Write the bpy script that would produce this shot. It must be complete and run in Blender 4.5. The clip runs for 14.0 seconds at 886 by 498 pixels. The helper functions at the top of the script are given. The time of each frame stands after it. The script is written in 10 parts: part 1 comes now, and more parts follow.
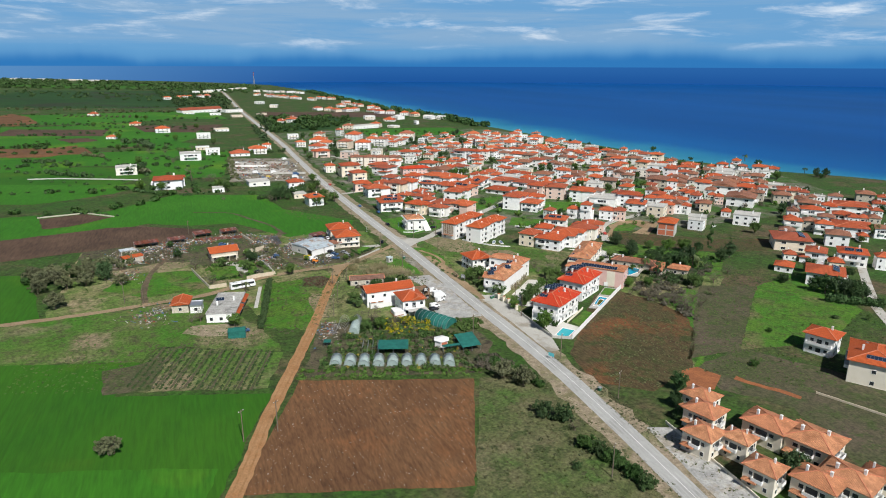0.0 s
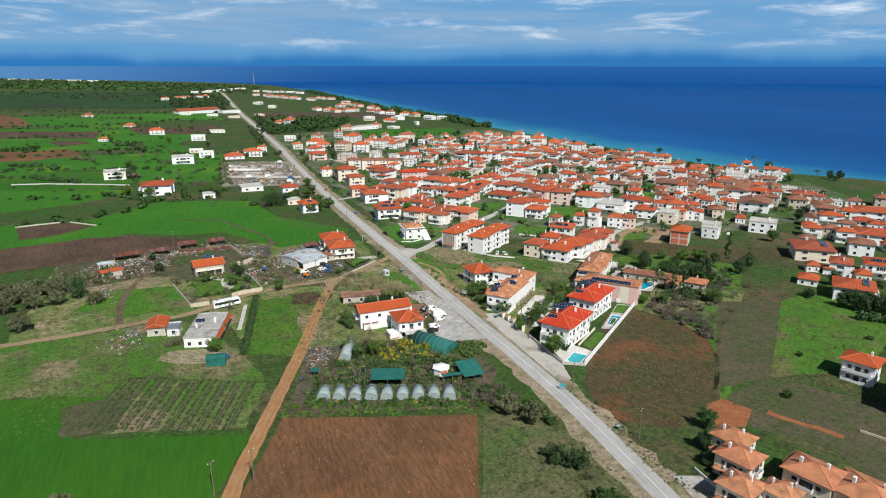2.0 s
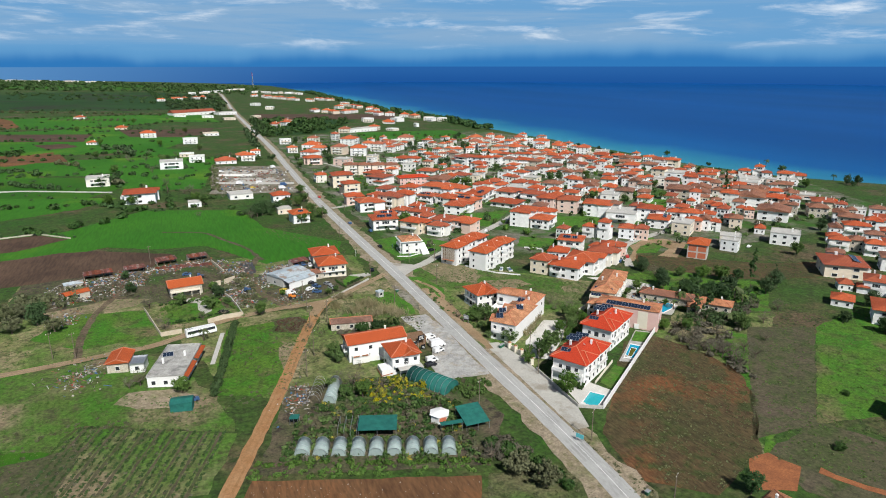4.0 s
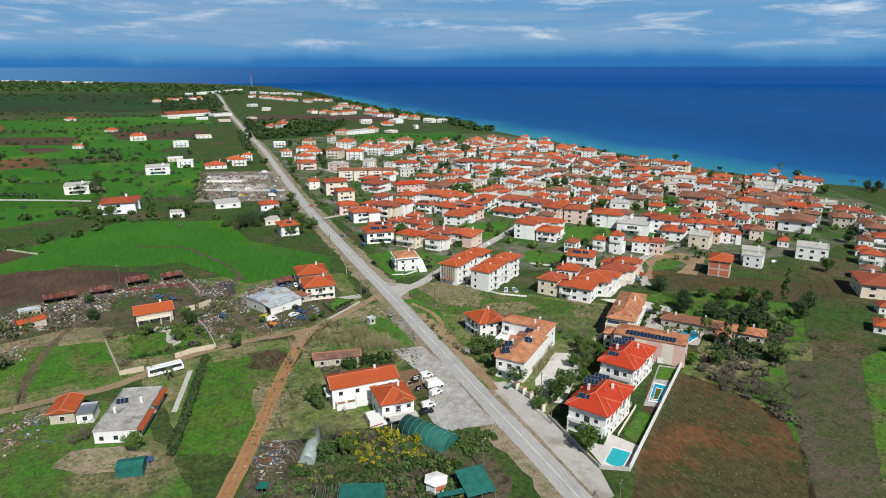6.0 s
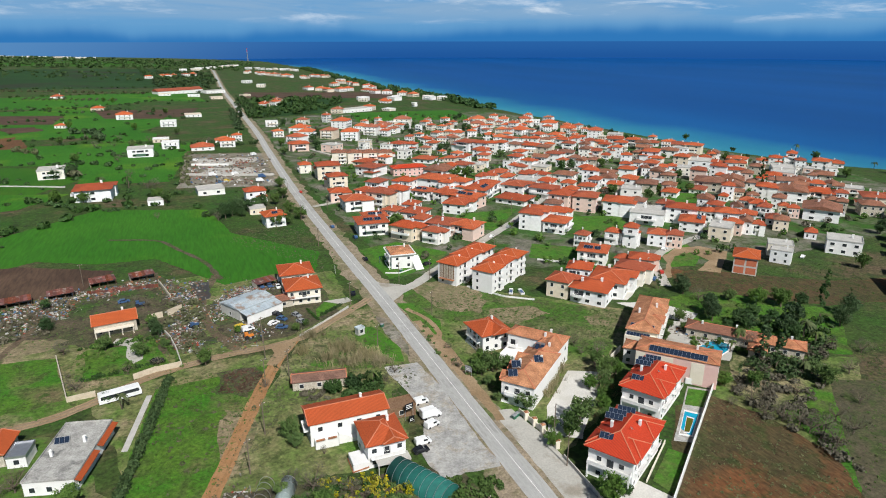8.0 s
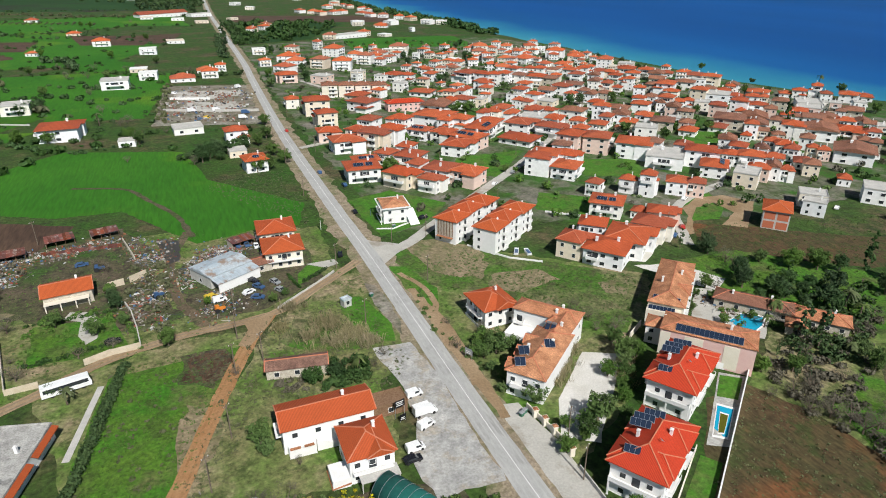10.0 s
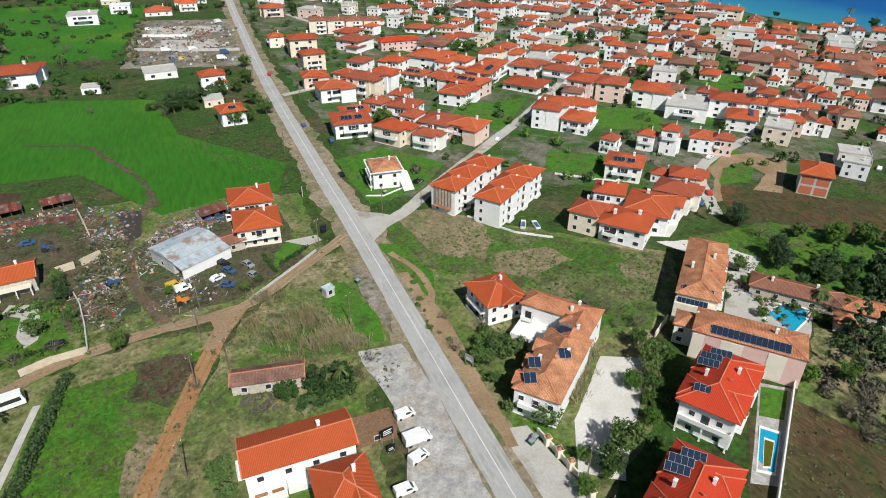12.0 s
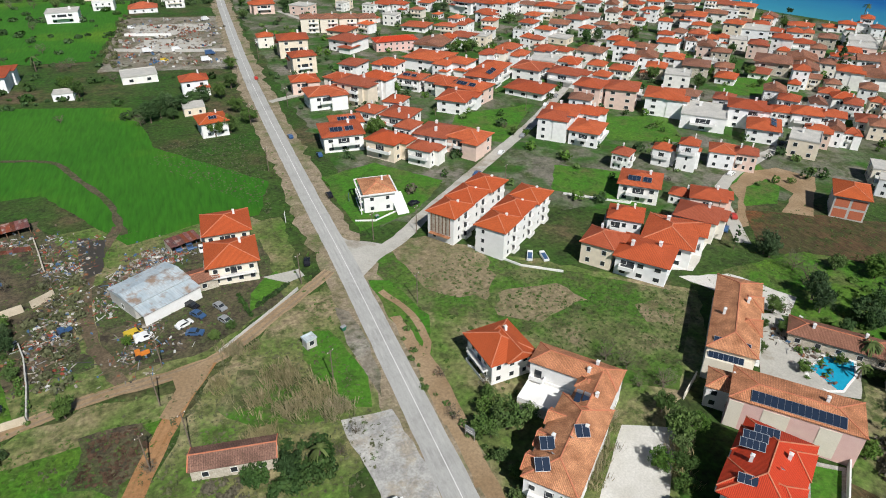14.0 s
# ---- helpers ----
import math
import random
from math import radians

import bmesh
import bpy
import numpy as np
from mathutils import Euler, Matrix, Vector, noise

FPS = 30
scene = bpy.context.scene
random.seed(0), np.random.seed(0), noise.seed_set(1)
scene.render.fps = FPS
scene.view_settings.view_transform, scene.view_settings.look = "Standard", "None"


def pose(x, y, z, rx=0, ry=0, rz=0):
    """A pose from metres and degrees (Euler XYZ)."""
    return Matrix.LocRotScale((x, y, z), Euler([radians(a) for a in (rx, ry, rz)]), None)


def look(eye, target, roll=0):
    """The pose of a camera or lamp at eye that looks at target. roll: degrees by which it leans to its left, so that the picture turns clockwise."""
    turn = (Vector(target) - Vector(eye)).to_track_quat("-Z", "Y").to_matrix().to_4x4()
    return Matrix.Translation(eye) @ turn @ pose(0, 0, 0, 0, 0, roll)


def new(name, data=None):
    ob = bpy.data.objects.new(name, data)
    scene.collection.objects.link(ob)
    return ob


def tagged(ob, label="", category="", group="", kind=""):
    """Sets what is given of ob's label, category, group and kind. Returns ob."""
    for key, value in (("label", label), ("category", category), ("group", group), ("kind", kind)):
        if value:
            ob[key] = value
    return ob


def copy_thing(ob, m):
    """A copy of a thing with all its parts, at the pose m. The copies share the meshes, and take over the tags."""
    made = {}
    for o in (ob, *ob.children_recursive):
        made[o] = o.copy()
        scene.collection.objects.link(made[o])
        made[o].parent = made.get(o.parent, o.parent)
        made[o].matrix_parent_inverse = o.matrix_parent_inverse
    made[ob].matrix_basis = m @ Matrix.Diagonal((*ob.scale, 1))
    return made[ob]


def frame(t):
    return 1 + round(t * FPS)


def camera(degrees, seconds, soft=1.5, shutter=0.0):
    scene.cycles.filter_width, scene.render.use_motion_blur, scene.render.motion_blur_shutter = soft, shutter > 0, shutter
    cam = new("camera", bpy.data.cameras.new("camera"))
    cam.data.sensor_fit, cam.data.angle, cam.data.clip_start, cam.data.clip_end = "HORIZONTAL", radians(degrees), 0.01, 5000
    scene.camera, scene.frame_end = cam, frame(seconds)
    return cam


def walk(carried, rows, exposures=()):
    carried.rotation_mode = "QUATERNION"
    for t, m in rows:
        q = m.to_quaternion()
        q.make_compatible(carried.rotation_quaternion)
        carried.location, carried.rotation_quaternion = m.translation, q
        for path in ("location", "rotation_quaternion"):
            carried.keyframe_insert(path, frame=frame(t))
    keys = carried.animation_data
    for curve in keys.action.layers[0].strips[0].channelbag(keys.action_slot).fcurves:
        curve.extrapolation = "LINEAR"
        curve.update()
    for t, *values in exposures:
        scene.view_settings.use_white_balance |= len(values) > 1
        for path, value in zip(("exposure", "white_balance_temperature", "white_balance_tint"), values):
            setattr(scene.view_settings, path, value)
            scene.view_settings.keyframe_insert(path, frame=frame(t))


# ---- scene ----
cam = camera(70.4, 14.0, soft=1.0)
METRES, EYE, TILT, LEAN, TURN = 193.1, 95.0, -0.5, 1.35, -21.8
ROWS = [
    (0.0, 0.0, 0.0, 0.0, 0.43, -15.83, -1.53),
    (0.5, 0.0004, 0.0233, 0.0004, 0.45, -15.84, -1.49),
    (1.0, 0.0009, 0.0507, 0.0008, 0.46, -15.85, -1.45),
    (1.5, 0.0014, 0.0807, 0.0013, 0.49, -15.87, -1.43),
    (2.0, 0.0022, 0.113, 0.0019, 0.52, -15.88, -1.39),
    (2.5, 0.0029, 0.1467, 0.0027, 0.54, -15.89, -1.37),
    (3.0, 0.0033, 0.1821, 0.0031, 0.55, -15.88, -1.35),
    (5.5, 0.0063, 0.3705, 0.0057, 0.61, -15.85, -1.29),
    (6.0, 0.0069, 0.4091, 0.006, 0.62, -15.85, -1.28),
    (6.5, 0.0075, 0.4477, 0.0068, 0.62, -15.88, -1.26),
    (7.0, 0.0082, 0.4869, 0.0069, 0.63, -15.89, -1.26),
    (7.5, 0.0087, 0.5254, 0.0069, 0.64, -16.36, -1.26),
    (8.0, 0.0094, 0.5643, 0.0071, 0.64, -17.95, -1.26),
    (10.5, 0.0124, 0.758, 0.0095, 0.63, -26.02, -1.33),
    (11.0, 0.013, 0.7968, 0.0097, 0.63, -27.67, -1.35),
    (11.5, 0.0134, 0.8356, 0.0098, 0.62, -29.26, -1.36),
    (12.0, 0.0138, 0.8745, 0.0106, 0.61, -30.45, -1.37),
    (12.5, 0.0144, 0.9134, 0.0109, 0.6, -30.69, -1.38),
    (13.0, 0.015, 0.9519, 0.0111, 0.6, -30.91, -1.39),
    (13.5, 0.0153, 0.9909, 0.0111, 0.59, -31.13, -1.4),
    (13.6, 0.0156, 0.9982, 0.0111, 0.59, -31.17, -1.4),
    (13.7, 0.0156, 0.9998, 0.0111, 0.59, -31.18, -1.4),
    (14.0, 0.0156, 0.9998, 0.0111, 0.59, -31.18, -1.4),
]
walk(cam, [(t, pose(0, 0, EYE, TILT, LEAN, TURN) @ pose(METRES * x, METRES * y, METRES * z, 90 + pitch, roll, yaw)) for t, x, y, z, yaw, pitch, roll in ROWS], [(0.0, 0.06), (3.0, 0.06), (5.5, -0.02), (6.5, -0.06), (8.0, 0.02), (10.5, 0.06), (14.0, 0.02)])

# ---- world, sun, exposure ----
SUN_UP, SUN_SIDE = 46.0, 4.0      # degrees above the horizon; degrees from -y towards +x


def make_world():
    w = bpy.data.worlds.new("daylight")
    w.use_nodes = True
    nt = w.node_tree
    nt.nodes.clear()
    N = nt.nodes.new
    out = N("ShaderNodeOutputWorld")
    bg = N("ShaderNodeBackground")
    sky = N("ShaderNodeTexSky")
    sky.sky_type = "NISHITA"
    sky.sun_disc = False
    sky.sun_elevation = radians(SUN_UP)
    sky.sun_rotation = radians(180 - SUN_SIDE)
    sky.air_density, sky.dust_density, sky.ozone_density = 1.3, 0.6, 2.5
    tc = N("ShaderNodeTexCoord")
    sep = N("ShaderNodeSeparateXYZ")
    nt.links.new(tc.outputs["Generated"], sep.inputs[0])
    # layered cloud bank: long flat clouds, drawn out along the horizon
    def clouds(wide, high, detail, rough, lo, hi, offset, warp=0.0):
        mp = N("ShaderNodeMapping")
        mp.inputs["Location"].default_value = offset
        mp.inputs["Scale"].default_value = (wide, wide, high)
        nt.links.new(tc.outputs["Generated"], mp.inputs[0])
        no = N("ShaderNodeTexNoise")
        no.inputs["Scale"].default_value = 1.0
        no.inputs["Detail"].default_value = detail
        no.inputs["Roughness"].default_value = rough
        no.inputs["Distortion"].default_value = warp
        nt.links.new(mp.outputs[0], no.inputs["Vector"])
        mr = N("ShaderNodeMapRange")
        mr.interpolation_type = "SMOOTHSTEP"
        mr.inputs["From Min"].default_value, mr.inputs["From Max"].default_value = lo, hi
        nt.links.new(no.outputs["Fac"], mr.inputs[0])
        return mr.outputs[0]

    def mix(fac, a, b):
        m = N("ShaderNodeMix"); m.data_type = "RGBA"
        nt.links.new(fac, m.inputs[0])
        for sock, v in ((m.inputs[6], a), (m.inputs[7], b)):
            if isinstance(v, tuple):
                sock.default_value = (*v, 1)
            else:
                nt.links.new(v, sock)
        return m.outputs[2]

    grey = clouds(2.6, 34.0, 9, 0.62, 0.40, 0.60, (3.1, 1.7, 0.4), 0.5)
    white = clouds(7.5, 46.0, 9, 0.62, 0.50, 0.78, (7.7, 4.2, 2.1), 0.3)
    scale = N("ShaderNodeVectorMath"); scale.operation = "SCALE"; scale.inputs[3].default_value = 0.034
    nt.links.new(sky.outputs[0], scale.inputs[0])
    # the cloud bank stands low over the sea and thins out overhead
    bank = N("ShaderNodeMapRange"); bank.interpolation_type = "SMOOTHSTEP"
    bank.inputs["From Min"].default_value, bank.inputs["From Max"].default_value = 0.32, 0.10
    nt.links.new(sep.outputs[2], bank.inputs[0])

    def times(p, q):
        k = N("ShaderNodeMath"); k.operation = "MULTIPLY"
        nt.links.new(p, k.inputs[0]); nt.links.new(q, k.inputs[1])
        return k.outputs[0]
    c = mix(bank.outputs[0], scale.outputs[0], (0.15, 0.355, 0.62))
    c = mix(times(grey, bank.outputs[0]), c, (0.235, 0.405, 0.615))
    c = mix(times(white, bank.outputs[0]), c, (0.70, 0.79, 0.89))
    # haze low over the sea
    low = N("ShaderNodeMapRange"); low.interpolation_type = "SMOOTHSTEP"
    low.inputs["From Min"].default_value, low.inputs["From Max"].default_value = 0.045, 0.008
    nt.links.new(sep.outputs[2], low.inputs[0])
    c = mix(low.outputs[0], c, (0.12, 0.335, 0.61))
    nt.links.new(c, bg.inputs[0])
    bg.inputs[1].default_value = 1.0
    nt.links.new(bg.outputs[0], out.inputs[0])
    scene.world = w


make_world()
sun_data = bpy.data.lights.new("sun", "SUN")
sun_data.energy, sun_data.angle, sun_data.color = 5.0, radians(0.55), (1.0, 0.985, 0.955)
sun = new("sun", sun_data)
_e, _a = radians(SUN_UP), radians(SUN_SIDE)
sun.matrix_world = look(Vector((math.sin(_a) * math.cos(_e), -math.cos(_a) * math.cos(_e), math.sin(_e))) * 900, (0, 0, 0))

# ---- materials ----
MATS = {}


def mat(name, a, b, scale=0.3, rough=0.85, fine=3.0, fine_amt=0.35, bump=0.0, c=None, c_scale=0.05, vary=0.0, metal=0.0, local=False, lo=0.35, hi=0.65, spec=0.3, bump_scale=None, stretch=None, mottle=None, c_lo=0.52):
    """Two-tone surface: broad patches from a to b, fine grain on top, an optional third colour in larger patches,
    and per-object tint (vary)."""
    if name in MATS:
        return MATS[name]
    m = bpy.data.materials.new(name)
    m.use_nodes = True
    nt = m.node_tree
    N, link = nt.nodes.new, nt.links.new
    p = nt.nodes["Principled BSDF"]
    p.inputs["Roughness"].default_value = rough
    p.inputs["Metallic"].default_value = metal
    p.inputs["Specular IOR Level"].default_value = spec
    tc = N("ShaderNodeTexCoord")
    src = tc.outputs["Object"]
    info = N("ShaderNodeObjectInfo")
    if local:
        off = N("ShaderNodeVectorMath"); off.operation = "ADD"
        sc = N("ShaderNodeMath"); sc.operation = "MULTIPLY"; sc.inputs[1].default_value = 57.0
        link(info.outputs["Random"], sc.inputs[0])
        link(src, off.inputs[0]); link(sc.outputs[0], off.inputs[1])
        src = off.outputs[0]
    if stretch:
        mp = N("ShaderNodeMapping")
        mp.inputs["Scale"].default_value = stretch[:3]
        mp.inputs["Rotation"].default_value = (0, 0, radians(stretch[3]))
        link(src, mp.inputs[0])
        src2 = mp.outputs[0]
    else:
        src2 = src

    def nz(s, detail=5, vec=None, r=0.6):
        n = N("ShaderNodeTexNoise")
        n.inputs["Scale"].default_value, n.inputs["Detail"].default_value, n.inputs["Roughness"].default_value = s, detail, r
        link(vec or src, n.inputs["Vector"])
        return n.outputs["Fac"]

    def rng(sock, lo_, hi_, t0=0.0, t1=1.0):
        r = N("ShaderNodeMapRange")
        r.inputs["From Min"].default_value, r.inputs["From Max"].default_value = lo_, hi_
        r.inputs["To Min"].default_value, r.inputs["To Max"].default_value = t0, t1
        link(sock, r.inputs[0])
        return r.outputs[0]

    def mix(fac, x, y, mode="MIX"):
        k = N("ShaderNodeMix"); k.data_type = "RGBA"; k.blend_type = mode
        if isinstance(fac, float):
            k.inputs[0].default_value = fac
        else:
            link(fac, k.inputs[0])
        for s, v in ((k.inputs[6], x), (k.inputs[7], y)):
            if isinstance(v, tuple):
                s.default_value = (*v, 1)
            else:
                link(v, s)
        return k.outputs[2]

    col = mix(rng(nz(scale), lo, hi), a, b)
    if c:
        col = mix(rng(nz(c_scale, 6), c_lo, c_lo + 0.14), col, c)
    if mottle:
        # tufts, bare spots and damp patches a few metres across
        col = mix(rng(nz(mottle[1], 7, None, 0.72), 0.50, 0.62), col, mottle[0])
        col = mix(1.0, col, rng(nz(mottle[1] * 2.7, 6, None, 0.7), 0.3, 0.7, 0.68, 1.3), "MULTIPLY")
    g = rng(nz(fine, 4, src2), 0.25, 0.75, 1 - fine_amt, 1 + fine_amt)
    col = mix(1.0, col, g, "MULTIPLY")
    if vary:
        hsv = N("ShaderNodeHueSaturation")
        link(rng(info.outputs["Random"], 0, 1, 1 - vary, 1 + vary), hsv.inputs["Value"])
        f2 = N("ShaderNodeMath"); f2.operation = "FRACT"
        m2 = N("ShaderNodeMath"); m2.operation = "MULTIPLY"; m2.inputs[1].default_value = 7.31
        link(info.outputs["Random"], m2.inputs[0]); link(m2.outputs[0], f2.inputs[0])
        link(rng(f2.outputs[0], 0, 1, 1 - vary * 0.8, 1 + vary * 0.4), hsv.inputs["Saturation"])
        link(rng(f2.outputs[0], 0, 1, 0.5 - vary * 0.03, 0.5 + vary * 0.03), hsv.inputs["Hue"])
        link(col, hsv.inputs["Color"])
        col = hsv.outputs[0]
    link(col, p.inputs["Base Color"])
    if bump:
        bp = N("ShaderNodeBump")
        bp.inputs["Strength"].default_value = min(1.0, bump)
        bp.inputs["Distance"].default_value = 0.3 * bump
        link(nz(bump_scale or fine, 5, src2), bp.inputs["Height"])
        link(bp.outputs[0], p.inputs["Normal"])
    MATS[name] = m
    return m


def plain(name, col, rough=0.6, metal=0.0, spec=0.4, vary=0.0):
    return mat(name, tuple(v * 0.93 for v in col), tuple(min(1, v * 1.05) for v in col), 1.2, rough, 9.0, 0.08, vary=vary, metal=metal, spec=spec, local=True)


def palette(name, cols, rough=0.8, spec=0.3, island=False, dirt=0.15):
    """One of several colours for each object (or each loose piece), with dirt."""
    if name in MATS:
        return MATS[name]
    m = bpy.data.materials.new(name)
    m.use_nodes = True
    nt = m.node_tree
    N, link = nt.nodes.new, nt.links.new
    p = nt.nodes["Principled BSDF"]
    p.inputs["Roughness"].default_value = rough
    p.inputs["Specular IOR Level"].default_value = spec
    ramp = N("ShaderNodeValToRGB")
    ramp.color_ramp.interpolation = "CONSTANT"
    els = ramp.color_ramp.elements
    while len(els) < len(cols):
        els.new(0.5)
    for i, cc in enumerate(cols):
        els[i].position = i / len(cols)
        els[i].color = (*cc, 1)
    if island:
        link(N("ShaderNodeNewGeometry").outputs["Random Per Island"], ramp.inputs[0])
    else:
        link(N("ShaderNodeObjectInfo").outputs["Random"], ramp.inputs[0])
    no = N("ShaderNodeTexNoise")
    no.inputs["Scale"].default_value, no.inputs["Detail"].default_value = 0.8, 6
    link(N("ShaderNodeTexCoord").outputs["Object"], no.inputs["Vector"])
    r = N("ShaderNodeMapRange")
    r.inputs["From Min"].default_value, r.inputs["From Max"].default_value = 0.3, 0.7
    r.inputs["To Min"].default_value, r.inputs["To Max"].default_value = 1 - dirt, 1 + dirt * 0.4
    link(no.outputs["Fac"], r.inputs[0])
    k = N("ShaderNodeMix"); k.data_type = "RGBA"; k.blend_type = "MULTIPLY"; k.inputs[0].default_value = 1
    link(ramp.outputs[0], k.inputs[6]); link(r.outputs[0], k.inputs[7])
    link(k.outputs[2], p.inputs["Base Color"])
    MATS[name] = m
    return m


def roof_mat(name, cols, worn=0.25, vary=0.12):
    """Barrel tiles: ribs down the slope by the mesh's own UV map, courses across, random weathering."""
    if name in MATS:
        return MATS[name]
    m = bpy.data.materials.new(name)
    m.use_nodes = True
    nt = m.node_tree
    N, link = nt.nodes.new, nt.links.new
    p = nt.nodes["Principled BSDF"]
    p.inputs["Roughness"].default_value = 0.78
    p.inputs["Specular IOR Level"].default_value = 0.25
    uv = N("ShaderNodeUVMap")
    info = N("ShaderNodeObjectInfo")
    w = N("ShaderNodeTexWave"); w.bands_direction = "X"
    w.inputs["Scale"].default_value = 1.05
    w.inputs["Distortion"].default_value = 0.3
    link(uv.outputs[0], w.inputs["Vector"])
    w2 = N("ShaderNodeTexWave"); w2.bands_direction = "Y"; w2.wave_profile = "SAW"
    w2.inputs["Scale"].default_value = 0.8
    link(uv.outputs[0], w2.inputs["Vector"])
    hsum = N("ShaderNodeMath"); hsum.operation = "ADD"
    link(w.outputs["Fac"], hsum.inputs[0]); link(w2.outputs["Fac"], hsum.inputs[1])
    bp = N("ShaderNodeBump")
    bp.inputs["Strength"].default_value, bp.inputs["Distance"].default_value = 0.55, 0.07
    link(hsum.outputs[0], bp.inputs["Height"]); link(bp.outputs[0], p.inputs["Normal"])
    tc = N("ShaderNodeTexCoord")
    off = N("ShaderNodeVectorMath"); off.operation = "ADD"
    sc = N("ShaderNodeMath"); sc.operation = "MULTIPLY"; sc.inputs[1].default_value = 91.0
    link(info.outputs["Random"], sc.inputs[0]); link(tc.outputs["Object"], off.inputs[0]); link(sc.outputs[0], off.inputs[1])

    def nz(s, d):
        n = N("ShaderNodeTexNoise"); n.inputs["Scale"].default_value, n.inputs["Detail"].default_value = s, d
        link(off.outputs[0], n.inputs["Vector"])
        return n.outputs["Fac"]

    def rng(sock, a, b, c, d):
        r = N("ShaderNodeMapRange")
        for k, v in zip(("From Min", "From Max", "To Min", "To Max"), (a, b, c, d)):
            r.inputs[k].default_value = v
        link(sock, r.inputs[0])
        return r.outputs[0]

    def mix(fac, x, y, mode="MIX"):
        k = N("ShaderNodeMix"); k.data_type = "RGBA"; k.blend_type = mode
        if isinstance(fac, float):
            k.inputs[0].default_value = fac
        else:
            link(fac, k.inputs[0])
        for s, v in ((k.inputs[6], x), (k.inputs[7], y)):
            if isinstance(v, tuple):
                s.default_value = (*v, 1)
            else:
                link(v, s)
        return k.outputs[2]
    ramp = N("ShaderNodeValToRGB")
    els = ramp.color_ramp.elements
    while len(els) < len(cols):
        els.new(0.5)
    for i, cc in enumerate(cols):
        els[i].position = i / max(1, len(cols) - 1)
        els[i].color = (*cc, 1)
    link(info.outputs["Random"], ramp.inputs[0])
    col = mix(rng(nz(0.35, 5), 0.35, 0.7, 0.0, worn * 2), ramp.outputs[0], tuple(v * 0.6 for v in cols[0]))
    col = mix(1.0, col, rng(nz(4.5, 3), 0.25, 0.75, 1 - worn, 1 + worn), "MULTIPLY")
    col = mix(1.0, col, rng(w.outputs["Fac"], 0.0, 1.0, 0.72, 1.1), "MULTIPLY")
    link(col, p.inputs["Base Color"])
    MATS[name] = m
    return m


def glass_dark(name="window_glass"):
    return plain(name, (0.03, 0.035, 0.04), 0.12, spec=0.6)


M_WHITE = palette("render_white", [(0.83, 0.82, 0.80), (0.86, 0.85, 0.84), (0.82, 0.80, 0.75), (0.85, 0.84, 0.83), (0.84, 0.82, 0.78), (0.86, 0.85, 0.84), (0.76, 0.66, 0.52), (0.84, 0.83, 0.81), (0.82, 0.77, 0.68), (0.85, 0.84, 0.82), (0.72, 0.54, 0.46), (0.84, 0.82, 0.77), (0.86, 0.85, 0.84), (0.82, 0.82, 0.82)], dirt=0.10)
M_PURE = mat("limewash_white", (0.80, 0.79, 0.77), (0.74, 0.73, 0.70), 0.4, 0.85, 5, 0.06, local=True)
M_CREAM = mat("cream_render", (0.74, 0.68, 0.57), (0.70, 0.64, 0.52), 0.4, 0.85, 5, 0.08, local=True)
M_PINK = mat("pink_render", (0.66, 0.42, 0.38), (0.70, 0.48, 0.43), 0.4, 0.85, 5, 0.08, local=True)
M_STONE = mat("stone_wall", (0.42, 0.37, 0.29), (0.55, 0.50, 0.42), 1.5, 0.9, 6, 0.3, bump=0.2, local=True)
M_SAND = mat("sand_coloured_plaster", (0.50, 0.42, 0.31), (0.60, 0.52, 0.40), 0.6, 0.9, 5, 0.15, local=True)
M_CONC = mat("concrete", (0.42, 0.41, 0.38), (0.52, 0.50, 0.46), 0.5, 0.9, 4, 0.15, local=True)
M_GREYROOF = mat("weathered_flat_roof", (0.30, 0.29, 0.27), (0.44, 0.43, 0.40), 0.35, 0.9, 2.5, 0.35, local=True, c=(0.16, 0.16, 0.15), c_scale=0.25)
M_ROOF = roof_mat("orange_roof_tiles", [(0.47, 0.088, 0.03), (0.53, 0.12, 0.045), (0.37, 0.08, 0.035), (0.55, 0.13, 0.05), (0.31, 0.09, 0.052), (0.49, 0.098, 0.035)], 0.2)
M_TERRA = roof_mat("old_terracotta_tiles", [(0.54, 0.225, 0.108), (0.62, 0.30, 0.155), (0.52, 0.20, 0.10)], 0.5)
M_OLDROOF = roof_mat("mossy_brown_tiles", [(0.27, 0.150, 0.110), (0.31, 0.175, 0.125)], 0.6)
M_BROWNROOF = roof_mat("brown_roof_tiles", [(0.30, 0.135, 0.085), (0.36, 0.155, 0.09), (0.26, 0.125, 0.085)], 0.35)
M_RED = roof_mat("bright_red_roof_tiles", [(0.52, 0.05, 0.018), (0.56, 0.06, 0.02)], 0.1)
M_ORANGE = roof_mat("bright_orange_roof_tiles", [(0.49, 0.105, 0.03), (0.47, 0.09, 0.028)], 0.12)
M_RIDGE = mat("ridge_mortar", (0.58, 0.22, 0.13), (0.50, 0.17, 0.09), 1, 0.9, 4, 0.2, local=True)
M_GLASS = glass_dark()
M_FRAME = plain("white_window_frame", (0.75, 0.75, 0.73), 0.5)
M_SHUT = palette("shutters", [(0.28, 0.16, 0.09), (0.7, 0.7, 0.68), (0.18, 0.10, 0.06), (0.12, 0.2, 0.13), (0.66, 0.66, 0.64), (0.35, 0.2, 0.1)], 0.6)
M_RAIL = plain("balcony_rail_paint", (0.62, 0.61, 0.58), 0.5)
